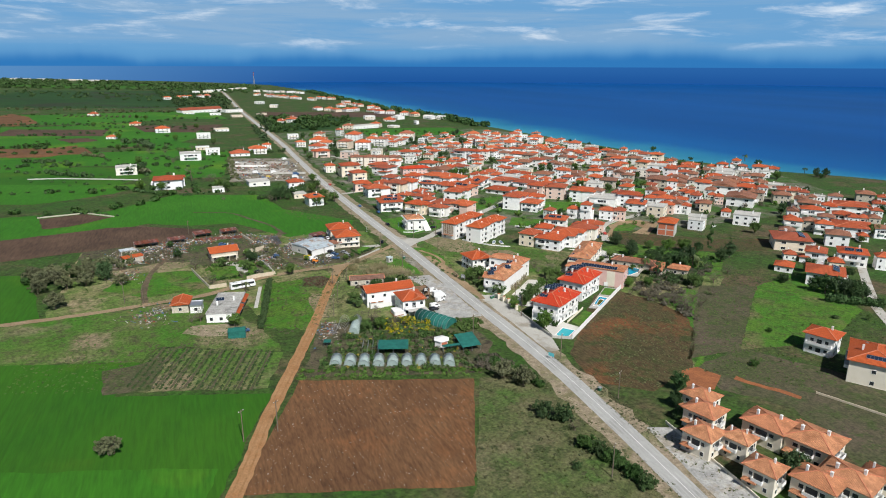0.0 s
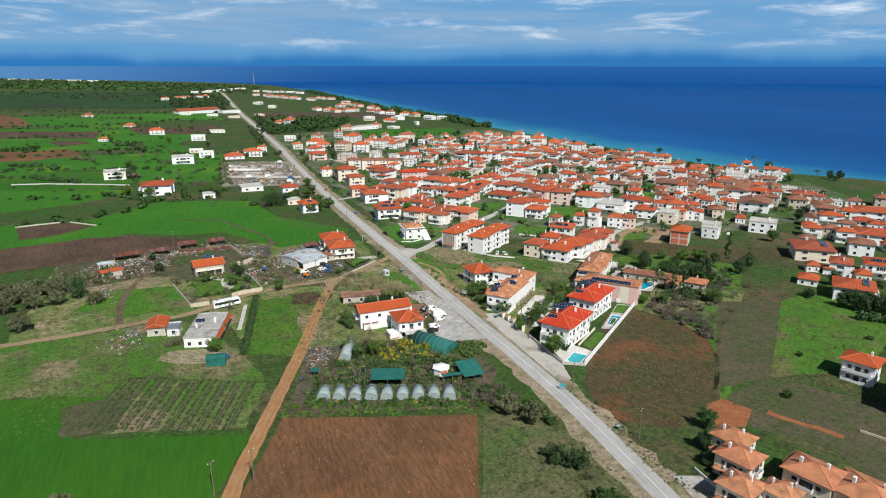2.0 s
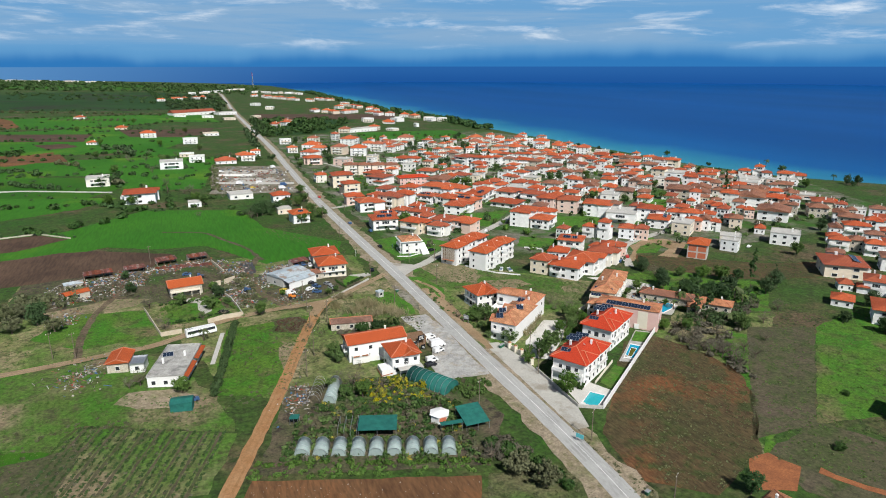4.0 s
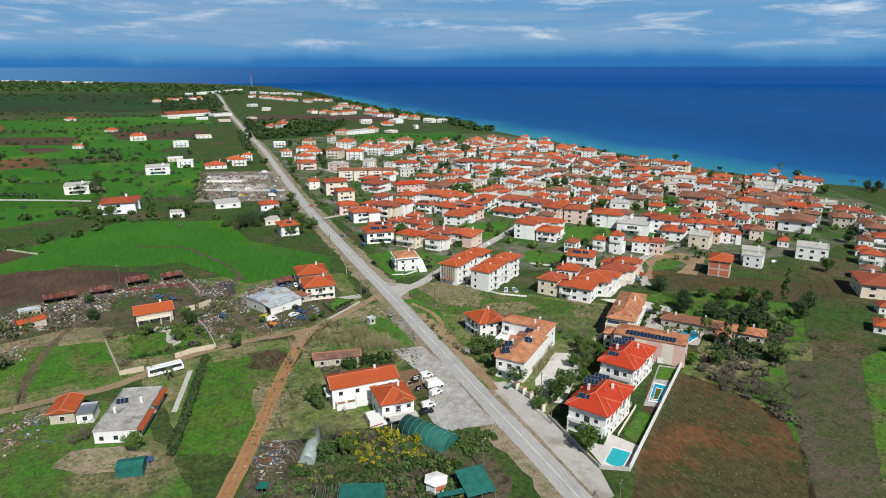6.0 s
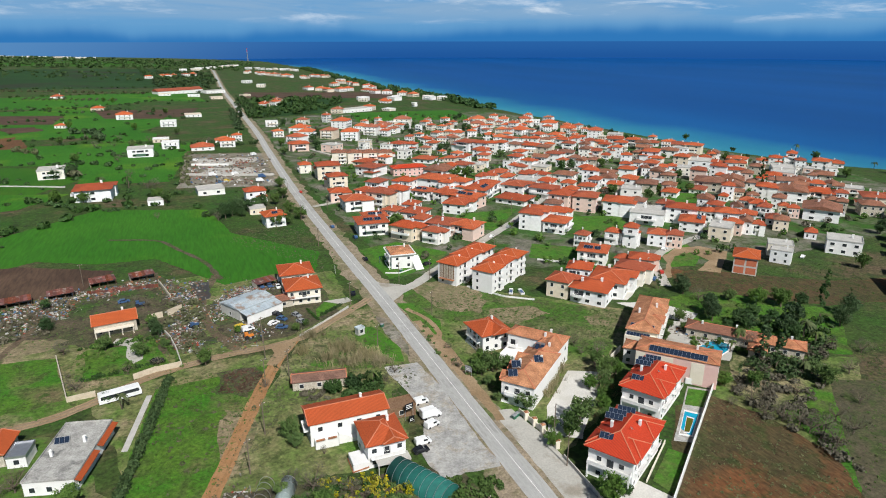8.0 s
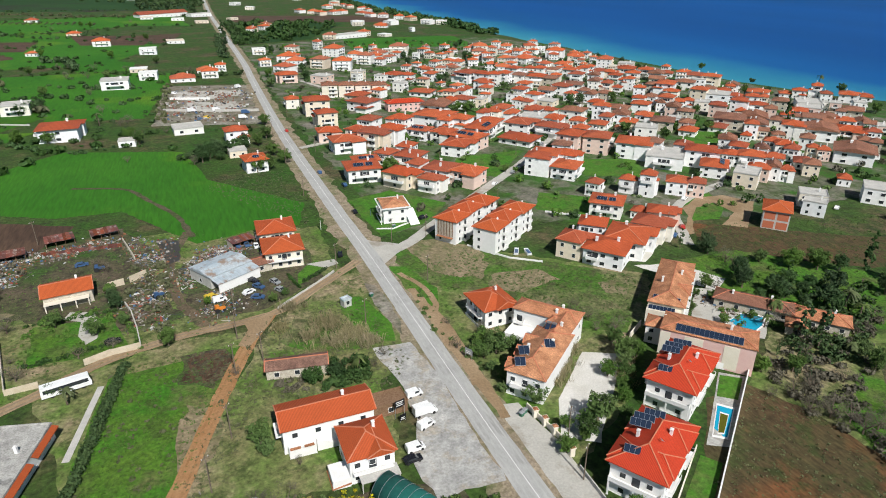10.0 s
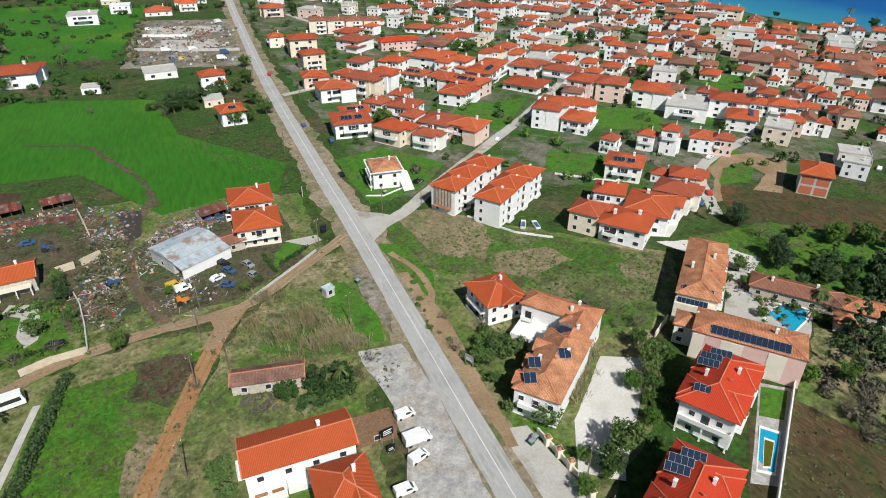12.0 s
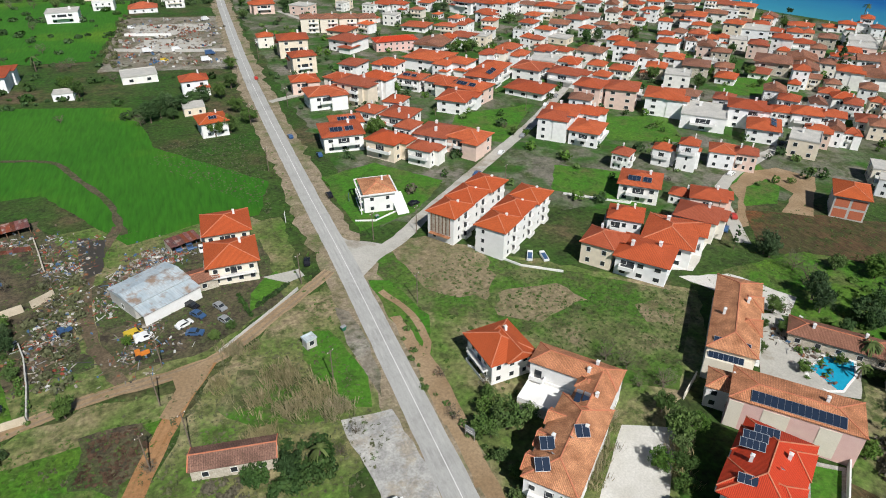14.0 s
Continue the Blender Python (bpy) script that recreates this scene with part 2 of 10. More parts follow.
M_SOLAR = plain("solar_glass", (0.018, 0.030, 0.055), 0.22, spec=0.5)
M_ALU = plain("aluminium", (0.62, 0.63, 0.65), 0.35, metal=0.8)
M_WOOD = mat("dark_timber", (0.16, 0.09, 0.05), (0.24, 0.15, 0.09), 2, 0.8, 8, 0.25, local=True)
M_POLE = mat("weathered_pole_timber", (0.13, 0.10, 0.075), (0.20, 0.16, 0.12), 2, 0.9, 8, 0.2, local=True)

# greens and browns darkened to carry the cloud shade of the far plain
M_GROUND = mat("rough_meadow", (0.027, 0.084, 0.008), (0.058, 0.075, 0.021), 0.03, 0.95, 0.8, 0.6, bump=1.0, c=(0.105, 0.076, 0.044), c_scale=0.03, bump_scale=0.9, mottle=((0.030, 0.048, 0.012), 0.17), c_lo=0.53)
M_WHEAT = mat("green_crop", (0.020, 0.098, 0.0025), (0.034, 0.120, 0.004), 0.012, 0.9, 1.1, 0.2, bump=0.4, stretch=(1, 0.1, 1, 75), c=(0.058, 0.122, 0.006), c_scale=0.018, c_lo=0.54)
M_WHEAT2 = mat("bright_green_crop", (0.024, 0.122, 0.004), (0.037, 0.150, 0.007), 0.010, 0.9, 1.0, 0.3, bump=0.5, stretch=(1, 0.12, 1, 60), c=(0.085, 0.185, 0.009), c_scale=0.012, c_lo=0.54)
# near-black greens: a cloud's shadow put into the colour of the far fields
M_SHADECROP = mat("cloud_shaded_crop", (0.012, 0.044, 0.007), (0.020, 0.062, 0.010), 0.008, 0.9, 0.6, 0.25, bump=0.3, c=(0.030, 0.028, 0.016), c_scale=0.006)
M_PLOUGH = mat("ploughed_red_soil", (0.112, 0.054, 0.024), (0.150, 0.076, 0.034), 0.05, 0.95, 1.3, 0.45, bump=0.9, stretch=(1, 0.2, 1, -20), c=(0.20, 0.085, 0.032), c_scale=0.03)
M_PLOUGHD = mat("dark_ploughed_soil", (0.062, 0.037, 0.024), (0.098, 0.060, 0.038), 0.05, 0.95, 1.0, 0.4, bump=0.7, stretch=(1, 0.15, 1, 65))
M_REDSOIL = mat("bare_red_soil", (0.088, 0.054, 0.026), (0.058, 0.054, 0.021), 0.04, 0.95, 1.4, 0.5, bump=0.8, c=(0.165, 0.066, 0.025), c_scale=0.03, mottle=((0.044, 0.056, 0.015), 0.14), stretch=(1, 0.3, 1, 40))
M_CLAY = mat("orange_clay", (0.31, 0.115, 0.046), (0.23, 0.085, 0.036), 0.3, 0.95, 2.0, 0.3, bump=0.4)
M_MEADOW = mat("grazed_meadow", (0.046, 0.135, 0.011), (0.088, 0.132, 0.028), 0.05, 0.95, 1.1, 0.5, bump=0.7, c=(0.20, 0.158, 0.096), c_scale=0.035, mottle=((0.070, 0.082, 0.030), 0.20), c_lo=0.50)
M_LUSH = mat("lush_grass", (0.040, 0.148, 0.009), (0.078, 0.152, 0.016), 0.08, 0.95, 1.2, 0.5, bump=0.8, c=(0.150, 0.122, 0.062), c_scale=0.055, mottle=((0.052, 0.092, 0.016), 0.22))
M_VERGE = mat("bright_verge_grass", (0.045, 0.165, 0.010), (0.070, 0.165, 0.016), 0.09, 0.95, 1.6, 0.3, bump=0.6, c=(0.10, 0.12, 0.035), c_scale=0.07, mottle=((0.045, 0.105, 0.014), 0.3))
M_PATCH = mat("worn_bare_grass", (0.27, 0.21, 0.135), (0.185, 0.158, 0.088), 0.07, 0.95, 1.0, 0.4, bump=0.6, c=(0.070, 0.125, 0.024), c_scale=0.12, c_lo=0.54, mottle=((0.14, 0.125, 0.06), 0.3))
M_ROUGH = mat("rough_dry_grass", (0.072, 0.155, 0.019), (0.185, 0.168, 0.078), 0.07, 0.95, 1.0, 0.5, bump=0.8, c=(0.27, 0.215, 0.13), c_scale=0.06, mottle=((0.070, 0.094, 0.026), 0.22), c_lo=0.50)
M_SCRUB = mat("dry_scrub", (0.080, 0.105, 0.032), (0.140, 0.122, 0.066), 0.06, 0.95, 1.3, 0.5, bump=1.0, c=(0.055, 0.115, 0.020), c_scale=0.05, mottle=((0.052, 0.070, 0.022), 0.28))
M_FALLOW = mat("fallow_soil", (0.098, 0.076, 0.052), (0.062, 0.070, 0.028), 0.06, 0.95, 1.2, 0.45, bump=0.7, mottle=((0.052, 0.075, 0.020), 0.18))
M_ROAD = mat("worn_asphalt", (0.365, 0.362, 0.345), (0.43, 0.425, 0.405), 0.15, 0.9, 2.5, 0.12, c=(0.31, 0.305, 0.29), c_scale=0.09, stretch=(1, 0.2, 1, 0))
M_SIDE = mat("side_road_concrete", (0.40, 0.385, 0.345), (0.47, 0.45, 0.405), 0.2, 0.9, 2.0, 0.15, c=(0.30, 0.27, 0.22), c_scale=0.12)
M_LOT = mat("parking_asphalt", (0.33, 0.325, 0.31), (0.42, 0.41, 0.385), 0.14, 0.9, 1.8, 0.25, c=(0.20, 0.198, 0.19), c_scale=0.16, mottle=((0.36, 0.32, 0.26), 0.16), c_lo=0.54)
M_DIRT = mat("dirt_track", (0.30, 0.150, 0.062), (0.36, 0.205, 0.098), 0.15, 0.95, 1.6, 0.25, bump=0.3)
M_DIRT2 = mat("pale_dirt_track", (0.34, 0.245, 0.150), (0.24, 0.160, 0.088), 0.10, 0.95, 1.6, 0.3, bump=0.3)
M_SHOULDER = mat("gravel_shoulder", (0.31, 0.25, 0.178), (0.24, 0.195, 0.13), 0.12, 0.95, 1.8, 0.35, bump=0.3, c=(0.105, 0.135, 0.042), c_scale=0.08, mottle=((0.17, 0.15, 0.08), 0.25))
M_MUD = mat("churned_mud", (0.150, 0.112, 0.070), (0.092, 0.068, 0.044), 0.12, 0.9, 1.5, 0.4, bump=0.6, mottle=((0.06, 0.07, 0.03), 0.2))
M_GRIT = mat("pale_builders_grit", (0.25, 0.22, 0.175), (0.15, 0.13, 0.095), 0.07, 0.95, 1.2, 0.4, bump=0.5, c=(0.36, 0.34, 0.30), c_scale=0.05, mottle=((0.08, 0.09, 0.04), 0.1))
M_PALE = mat("white_gravel", (0.62, 0.60, 0.56), (0.52, 0.50, 0.45), 0.15, 0.95, 2.5, 0.15)
M_YARD = mat("trodden_yard", (0.110, 0.084, 0.056), (0.060, 0.075, 0.027), 0.09, 0.95, 1.4, 0.5, bump=0.8, c=(0.038, 0.092, 0.014), c_scale=0.06, mottle=((0.045, 0.036, 0.026), 0.3))
M_TOWN = mat("town_paving", (0.20, 0.18, 0.15), (0.080, 0.095, 0.050), 0.07, 0.95, 1.0, 0.35, c=(0.032, 0.098, 0.010), c_scale=0.05, mottle=((0.05, 0.075, 0.02), 0.12), c_lo=0.44)
M_LINE = plain("road_paint", (0.72, 0.72, 0.70), 0.7)
M_BARK = mat("bark", (0.10, 0.075, 0.055), (0.17, 0.135, 0.10), 2, 0.95, 8, 0.3, local=True)


def leaf(name, a, b):
    return mat(name, a, b, 0.5, 0.75, 2.5, 0.35, vary=0.18, local=True, spec=0.25)


M_OLIVE = leaf("olive_leaves", (0.085, 0.098, 0.045), (0.135, 0.14, 0.07))
M_PINE = leaf("dark_pine_needles", (0.032, 0.070, 0.022), (0.060, 0.110, 0.034))
M_GREEN = leaf("broad_green_leaves", (0.055, 0.115, 0.020), (0.10, 0.165, 0.035))
M_BARE = leaf("bare_twigs", (0.088, 0.080, 0.052), (0.150, 0.135, 0.095))
M_YELLOW = leaf("yellow_blossom", (0.42, 0.34, 0.02), (0.22, 0.24, 0.03))
M_REED = leaf("dry_reeds", (0.34, 0.28, 0.16), (0.20, 0.19, 0.085))
M_HEDGE = leaf("clipped_hedge_leaves", (0.026, 0.062, 0.015), (0.050, 0.092, 0.022))
M_PALM = leaf("palm_fronds", (0.07, 0.11, 0.03), (0.12, 0.15, 0.05))

# ---- the lie of the land ----
SEA = -29.0
COAST = ((-1600, 1000), (-300, 800), (200, 730), (330, 705), (450, 640), (520, 575), (600, 548), (680, 540), (810, 525), (930, 515), (1050, 500), (1280, 505), (1530, 470), (1840, 455), (2600, 470), (3500, 400), (3750, 200), (3900, -60), (4000, -900), (4100, -3000))


def gz(x, y):
    """Height of the ground: a plain that falls gently towards the sea."""
    return -0.03 - 0.02512 * max(x, -780 - 0.15 * (x + 780) if x < -780 else x) + 0.00065 * y


def coast(y):
    return float(np.interp(y, [p[0] for p in COAST], [p[1] for p in COAST]))


def obj(name, verts, faces, material, parent=None, smooth=False):
    me = bpy.data.meshes.new(name)
    me.from_pydata(verts, [], faces)
    me.materials.append(material)
    if smooth:
        me.polygons.foreach_set("use_smooth", [True] * len(me.polygons))
    ob = new(name, me)
    if parent:
        ob.parent = parent
    return ob


def part(name, bm, material, parent, label=""):
    me = bpy.data.meshes.new(name)
    bm.to_mesh(me)
    bm.free()
    me.materials.append(material)
    ob = new(name, me)
    ob.parent = parent
    if label:
        ob["label"] = label
    return ob


def make_ground():
    ys = [-1500, -900, -500, -250] + list(range(-100, 1300, 25)) + list(range(1300, 4100, 60))
    offs = (-5200, -3600, -2400, -1600, -1100, -800, -560, -400, -260, -150, -80, -40, -16, -5, 1, 5, 12, 22, 45, 120)
    verts, faces = [], []
    n = len(offs)
    for y in ys:
        cx = coast(y)
        for k, o in enumerate(offs):
            jit = 9 * noise.noise((y * 0.013, k * 0.1, 3.0)) if o > -60 else 0
            x = cx + o + jit
            top = gz(x, y)
            f = {1: 0.1, 5: 0.55, 12: 0.9, 22: 1.02, 45: 1.1, 120: 1.4}.get(o, 0.0)
            verts.append((x, y, top + (SEA - top) * f))
    for j in range(len(ys) - 1):
        for i in range(n - 1):
            a = j * n + i
            faces.append((a, a + 1, a + n + 1, a + n))
    g = obj("ground", verts, faces, M_GROUND)
    tagged(g, "rough green and brown meadow sloping to the sea", "ground", kind="structure")


make_ground()


def sea_mat():
    m = bpy.data.materials.new("sea_water")
    m.use_nodes = True
    nt = m.node_tree
    N, link = nt.nodes.new, nt.links.new
    p = nt.nodes["Principled BSDF"]
    p.inputs["Roughness"].default_value = 0.45
    p.inputs["Specular IOR Level"].default_value = 0.05
    at = N("ShaderNodeAttribute"); at.attribute_name = "depth"
    no = N("ShaderNodeTexNoise"); no.inputs["Scale"].default_value = 0.006; no.inputs["Detail"].default_value = 6
    tc = N("ShaderNodeTexCoord"); link(tc.outputs["Object"], no.inputs["Vector"])
    ad = N("ShaderNodeMath"); ad.operation = "MULTIPLY_ADD"; ad.inputs[1].default_value = 0.28; ad.inputs[2].default_value = -0.14
    link(no.outputs["Fac"], ad.inputs[0])
    su = N("ShaderNodeMath"); su.operation = "ADD"
    link(at.outputs["Fac"], su.inputs[0]); link(ad.outputs[0], su.inputs[1])
    r = N("ShaderNodeValToRGB")
    els = r.color_ramp.elements
    els[0].position, els[0].color = 0.02, (0.16, 0.36, 0.34, 1)
    els[1].position, els[1].color = 0.9, (0.003, 0.066, 0.245, 1)
    for pos, c in ((0.10, (0.045, 0.27, 0.34)), (0.28, (0.022, 0.18, 0.31)), (0.42, (0.006, 0.088, 0.27))):
        e = els.new(pos); e.color = (*c, 1)
    link(su.outputs[0], r.inputs[0])
    n2 = N("ShaderNodeTexNoise"); n2.inputs["Scale"].default_value = 0.0016; n2.inputs["Detail"].default_value = 5
    mp = N("ShaderNodeMapping"); mp.inputs["Scale"].default_value = (2.2, 0.5, 1); mp.inputs["Rotation"].default_value = (0, 0, 1.2)
    link(tc.outputs["Object"], mp.inputs[0]); link(mp.outputs[0], n2.inputs["Vector"])
    mr = N("ShaderNodeMapRange"); mr.inputs["From Min"].default_value, mr.inputs["From Max"].default_value = 0.3, 0.7
    mr.inputs["To Min"].default_value, mr.inputs["To Max"].default_value = 0.86, 1.12
    link(n2.outputs["Fac"], mr.inputs[0])
    k = N("ShaderNodeMix"); k.data_type = "RGBA"; k.blend_type = "MULTIPLY"; k.inputs[0].default_value = 1
    link(r.outputs[0], k.inputs[6]); link(mr.outputs[0], k.inputs[7])
    link(k.outputs[2], p.inputs["Base Color"])
    n3 = N("ShaderNodeTexNoise"); n3.inputs["Scale"].default_value = 0.25; n3.inputs["Detail"].default_value = 3
    link(tc.outputs["Object"], n3.inputs["Vector"])
    bp = N("ShaderNodeBump"); bp.inputs["Strength"].default_value = 0.25; bp.inputs["Distance"].default_value = 0.4
    link(n3.outputs["Fac"], bp.inputs["Height"]); link(bp.outputs[0], p.inputs["Normal"])
    return m


def make_sea():
    ys = list(range(-1600, 1200, 50)) + list(range(1200, 4100, 100)) + [4200, 4500, 5200]
    offs = (-60, 20, 60, 110, 170, 240, 330, 480, 900, 2000, 3500, 6200, 9500)
    verts, faces, depth = [], [], []
    n = len(offs)
    for y in ys:
        cx = coast(min(y, 4095))
        for o in offs:
            verts.append((cx + o, y, SEA))
            depth.append(min(1.0, max(0.0, o / 480.0)))
    for j in range(len(ys) - 1):
        for i in range(n - 1):
            a = j * n + i
            faces.append((a, a + 1, a + n + 1, a + n))
    s = obj("water", verts, faces, sea_mat())
    at = s.data.attributes.new("depth", "FLOAT", "POINT")
    at.data.foreach_set("value", depth)
    tagged(s, "calm deep blue sea, turquoise in the shallows", "sea", kind="structure")


make_sea()


def make_backdrop():
    """The far shore and the sea's rim beyond five kilometres: a glowing shell, its haze painted in."""
    m = bpy.data.materials.new("far_haze")
    m.use_nodes = True
    nt = m.node_tree
    nt.nodes.clear()
    N, link = nt.nodes.new, nt.links.new
    out = N("ShaderNodeOutputMaterial")
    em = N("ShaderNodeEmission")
    tr = N("ShaderNodeBsdfTransparent")
    mx = N("ShaderNodeMixShader")
    tc = N("ShaderNodeTexCoord")
    sep = N("ShaderNodeSeparateXYZ"); link(tc.outputs["Object"], sep.inputs[0])
    mp = N("ShaderNodeMapping"); mp.inputs["Scale"].default_value = (1, 1, 0.0)
    link(tc.outputs["Object"], mp.inputs[0])

    def nz(s, d):
        n = N("ShaderNodeTexNoise"); n.inputs["Scale"].default_value, n.inputs["Detail"].default_value = s, d
        link(mp.outputs[0], n.inputs["Vector"])
        return n.outputs["Fac"]
    ridge = N("ShaderNodeMath"); ridge.operation = "MULTIPLY_ADD"; ridge.inputs[1].default_value = -230; ridge.inputs[2].default_value = 115
    link(nz(0.0011, 7), ridge.inputs[0])
    zz = N("ShaderNodeMath"); zz.operation = "ADD"
    link(sep.outputs[2], zz.inputs[0]); link(ridge.outputs[0], zz.inputs[1])

    def rng(sock, a, b):
        r = N("ShaderNodeMapRange"); r.interpolation_type = "SMOOTHSTEP"
        r.inputs["From Min"].default_value, r.inputs["From Max"].default_value = a, b
        link(sock, r.inputs[0])
        return r.outputs[0]

    def mix(f, a, b):
        k = N("ShaderNodeMix"); k.data_type = "RGBA"; link(f, k.inputs[0])
        for s, v in ((k.inputs[6], a), (k.inputs[7], b)):
            if isinstance(v, tuple):
                s.default_value = (*v, 1)
            else:
                link(v, s)
        return k.outputs[2]
    # painted haze: emitted blues grow paler upward and towards -x
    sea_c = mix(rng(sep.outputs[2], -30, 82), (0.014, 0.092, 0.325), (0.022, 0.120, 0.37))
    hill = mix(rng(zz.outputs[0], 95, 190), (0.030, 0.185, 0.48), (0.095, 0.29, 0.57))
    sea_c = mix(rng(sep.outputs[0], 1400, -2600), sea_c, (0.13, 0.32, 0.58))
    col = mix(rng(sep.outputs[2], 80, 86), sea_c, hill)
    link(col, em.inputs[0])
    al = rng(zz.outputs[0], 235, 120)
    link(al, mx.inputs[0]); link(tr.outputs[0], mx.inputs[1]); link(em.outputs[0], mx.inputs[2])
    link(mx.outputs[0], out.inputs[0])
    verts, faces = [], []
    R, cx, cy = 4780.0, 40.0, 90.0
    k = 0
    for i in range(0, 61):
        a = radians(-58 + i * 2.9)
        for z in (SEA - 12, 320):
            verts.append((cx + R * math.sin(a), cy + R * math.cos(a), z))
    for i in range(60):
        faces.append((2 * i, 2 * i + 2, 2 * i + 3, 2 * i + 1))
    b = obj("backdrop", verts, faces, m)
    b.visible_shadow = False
    tagged(b, "hazy blue mountains of a far shore", "mountains", kind="structure")


make_backdrop()


# ---- fields, yards and roads: thin sheets on the ground ----
def sheet(name, pts, material, lift, label="", category="field", wob=0.9, kind="structure"):
    ring = []
    n = len(pts)
    for i in range(n):
        (x0, y0), (x1, y1) = pts[i], pts[(i + 1) % n]
        L = math.hypot(x1 - x0, y1 - y0)
        k = max(1, min(40, int(L / 3.0)))
        for j in range(k):
            f = j / k
            x, y = x0 + (x1 - x0) * f, y0 + (y1 - y0) * f
            d = wob * noise.noise((x * 0.21, y * 0.21, 7.7)) + 0.5 * wob * noise.noise((x * 0.7, y * 0.7, 2.1))
            ring.append((x - (y1 - y0) / L * d, y + (x1 - x0) / L * d))
    verts = [(x, y, gz(x, y) + lift) for x, y in ring]
    m = len(ring)
    area = sum(ring[i][0] * ring[(i + 1) % m][1] - ring[(i + 1) % m][0] * ring[i][1] for i in range(m))
    if area < 0:
        verts.reverse()
    ob = obj(name, verts, [tuple(range(m))], material)
    return tagged(ob, label, category, kind=kind)


def smooth_line(pts, step=3.0):
    """Points every few metres on a curve through pts."""
    out = []
    P = [Vector(p) for p in pts]
    P = [P[0] * 2 - P[1]] + P + [P[-1] * 2 - P[-2]]
    for i in range(1, len(P) - 2):
        a, b, c, d = P[i - 1:i + 3]
        k = max(1, int((c - b).length / step))
        for j in range(k):
            t = j / k
            out.append(0.5 * ((2 * b) + (c - a) * t + (2 * a - 5 * b + 4 * c - d) * t * t + (3 * b - a - 3 * c + d) * t ** 3))
    out.append(P[-2])
    return out


def strip(name, pts, width, material, lift, label, category="road", wob=0.2, side=0.0, kind="structure"):
    line = smooth_line(pts, 3.0 if len(pts) < 12 else 4.0)
    verts, faces = [], []
    for i, p in enumerate(line):
        t = (line[min(i + 1, len(line) - 1)] - line[max(i - 1, 0)]).normalized()
        nrm = Vector((-t.y, t.x))
        for s in (-1, 1):
            q = p + nrm * (side + s * (width / 2 + wob * noise.noise((p.x * 0.3, p.y * 0.3, s * 5.0))))
            verts.append((q.x, q.y, gz(q.x, q.y) + lift))
    for i in range(len(line) - 1):
        faces.append((2 * i, 2 * i + 2, 2 * i + 3, 2 * i + 1)[::-1])
    ob = obj(name, verts, faces, material)
    return tagged(ob, label, category, kind=kind)


ROAD = [(60, -320), (80, -120), (91, 10), (97, 60), (101, 95), (105, 150), (105.4, 185), (104.3, 230), (103.6, 280), (102.8, 330), (100.6, 402), (98.4, 532), (100.5, 711), (102.5, 845), (100, 1200), (99, 1511), (108, 2122), (115, 2700)]
strip("road_shoulder", ROAD, 15.0, M_SHOULDER, 0.10, "gravel and weed verge beside the asphalt road", "verge", wob=3.2)
strip("road", ROAD, 6.4, M_ROAD, 0.16, "worn pale grey asphalt country road", "road", wob=0.25)
strip("road_line", ROAD, 0.16, M_LINE, 0.175, "faded white line along the road", "road marking", wob=0.02, side=-0.2)
strip("side_road", [(101, 322), (112, 330), (122, 337), (140, 354), (184, 393), (215, 421), (262, 470), (330, 545)], 5.0, M_SIDE, 0.15, "pale concrete side street into the village", wob=0.4)
sheet("road_junction", [(104, 318), (113, 328), (118, 334), (113, 338), (107, 341), (102, 350)], M_SIDE, 0.14, "worn concrete mouth of the side street", "road", 0.3)
strip("dirt_road", [(-110, -150), (-60, -20), (-20, 80), (-4, 120), (4, 141), (12, 165), (34, 222), (48, 262), (57, 285), (64, 298)], 4.0, M_DIRT, 0.15, "orange-brown dirt track between fields", wob=0.5)
strip("dirt_road_west", [(-90, 258), (-50, 262), (-20, 268), (0, 273), (20, 287), (40, 294), (64, 298), (82, 312), (98, 326)], 3.6, M_DIRT2, 0.14, "muddy pale dirt lane", wob=0.7)


# wheel ruts in the dirt tracks
M_RUT = mat("packed_rut", (0.27, 0.135, 0.055), (0.32, 0.18, 0.085), 0.3, 0.95, 2.0, 0.25)
M_RUT2 = mat("muddy_rut", (0.27, 0.205, 0.135), (0.22, 0.165, 0.11), 0.3, 0.9, 2.0, 0.3)
for off in (-0.85, 0.85):
    strip("wheel_rut", [(-110, -150), (-60, -20), (-20, 80), (-4, 120), (4, 141), (12, 165), (34, 222), (48, 262), (57, 285), (64, 298)], 0.55, M_RUT, 0.165, "packed wheel rut in the dirt track", "track", 0.2, off)
    strip("wheel_rut", [(-90, 258), (-50, 262), (-20, 268), (0, 273), (20, 287), (40, 294), (64, 298), (82, 312), (98, 326)], 0.6, M_RUT2, 0.155, "muddy wheel rut in the lane", "track", 0.25, off)
M_TREAD = mat("tyre_darkened_asphalt", (0.352, 0.349, 0.332), (0.41, 0.405, 0.386), 0.2, 0.9, 2.5, 0.12)
for off in (-2.3, -0.95, 0.95, 2.3):
    strip("road_tread", ROAD, 0.5, M_TREAD, 0.168, "darker tyre-polished lane of the road", "road", 0.12, off)

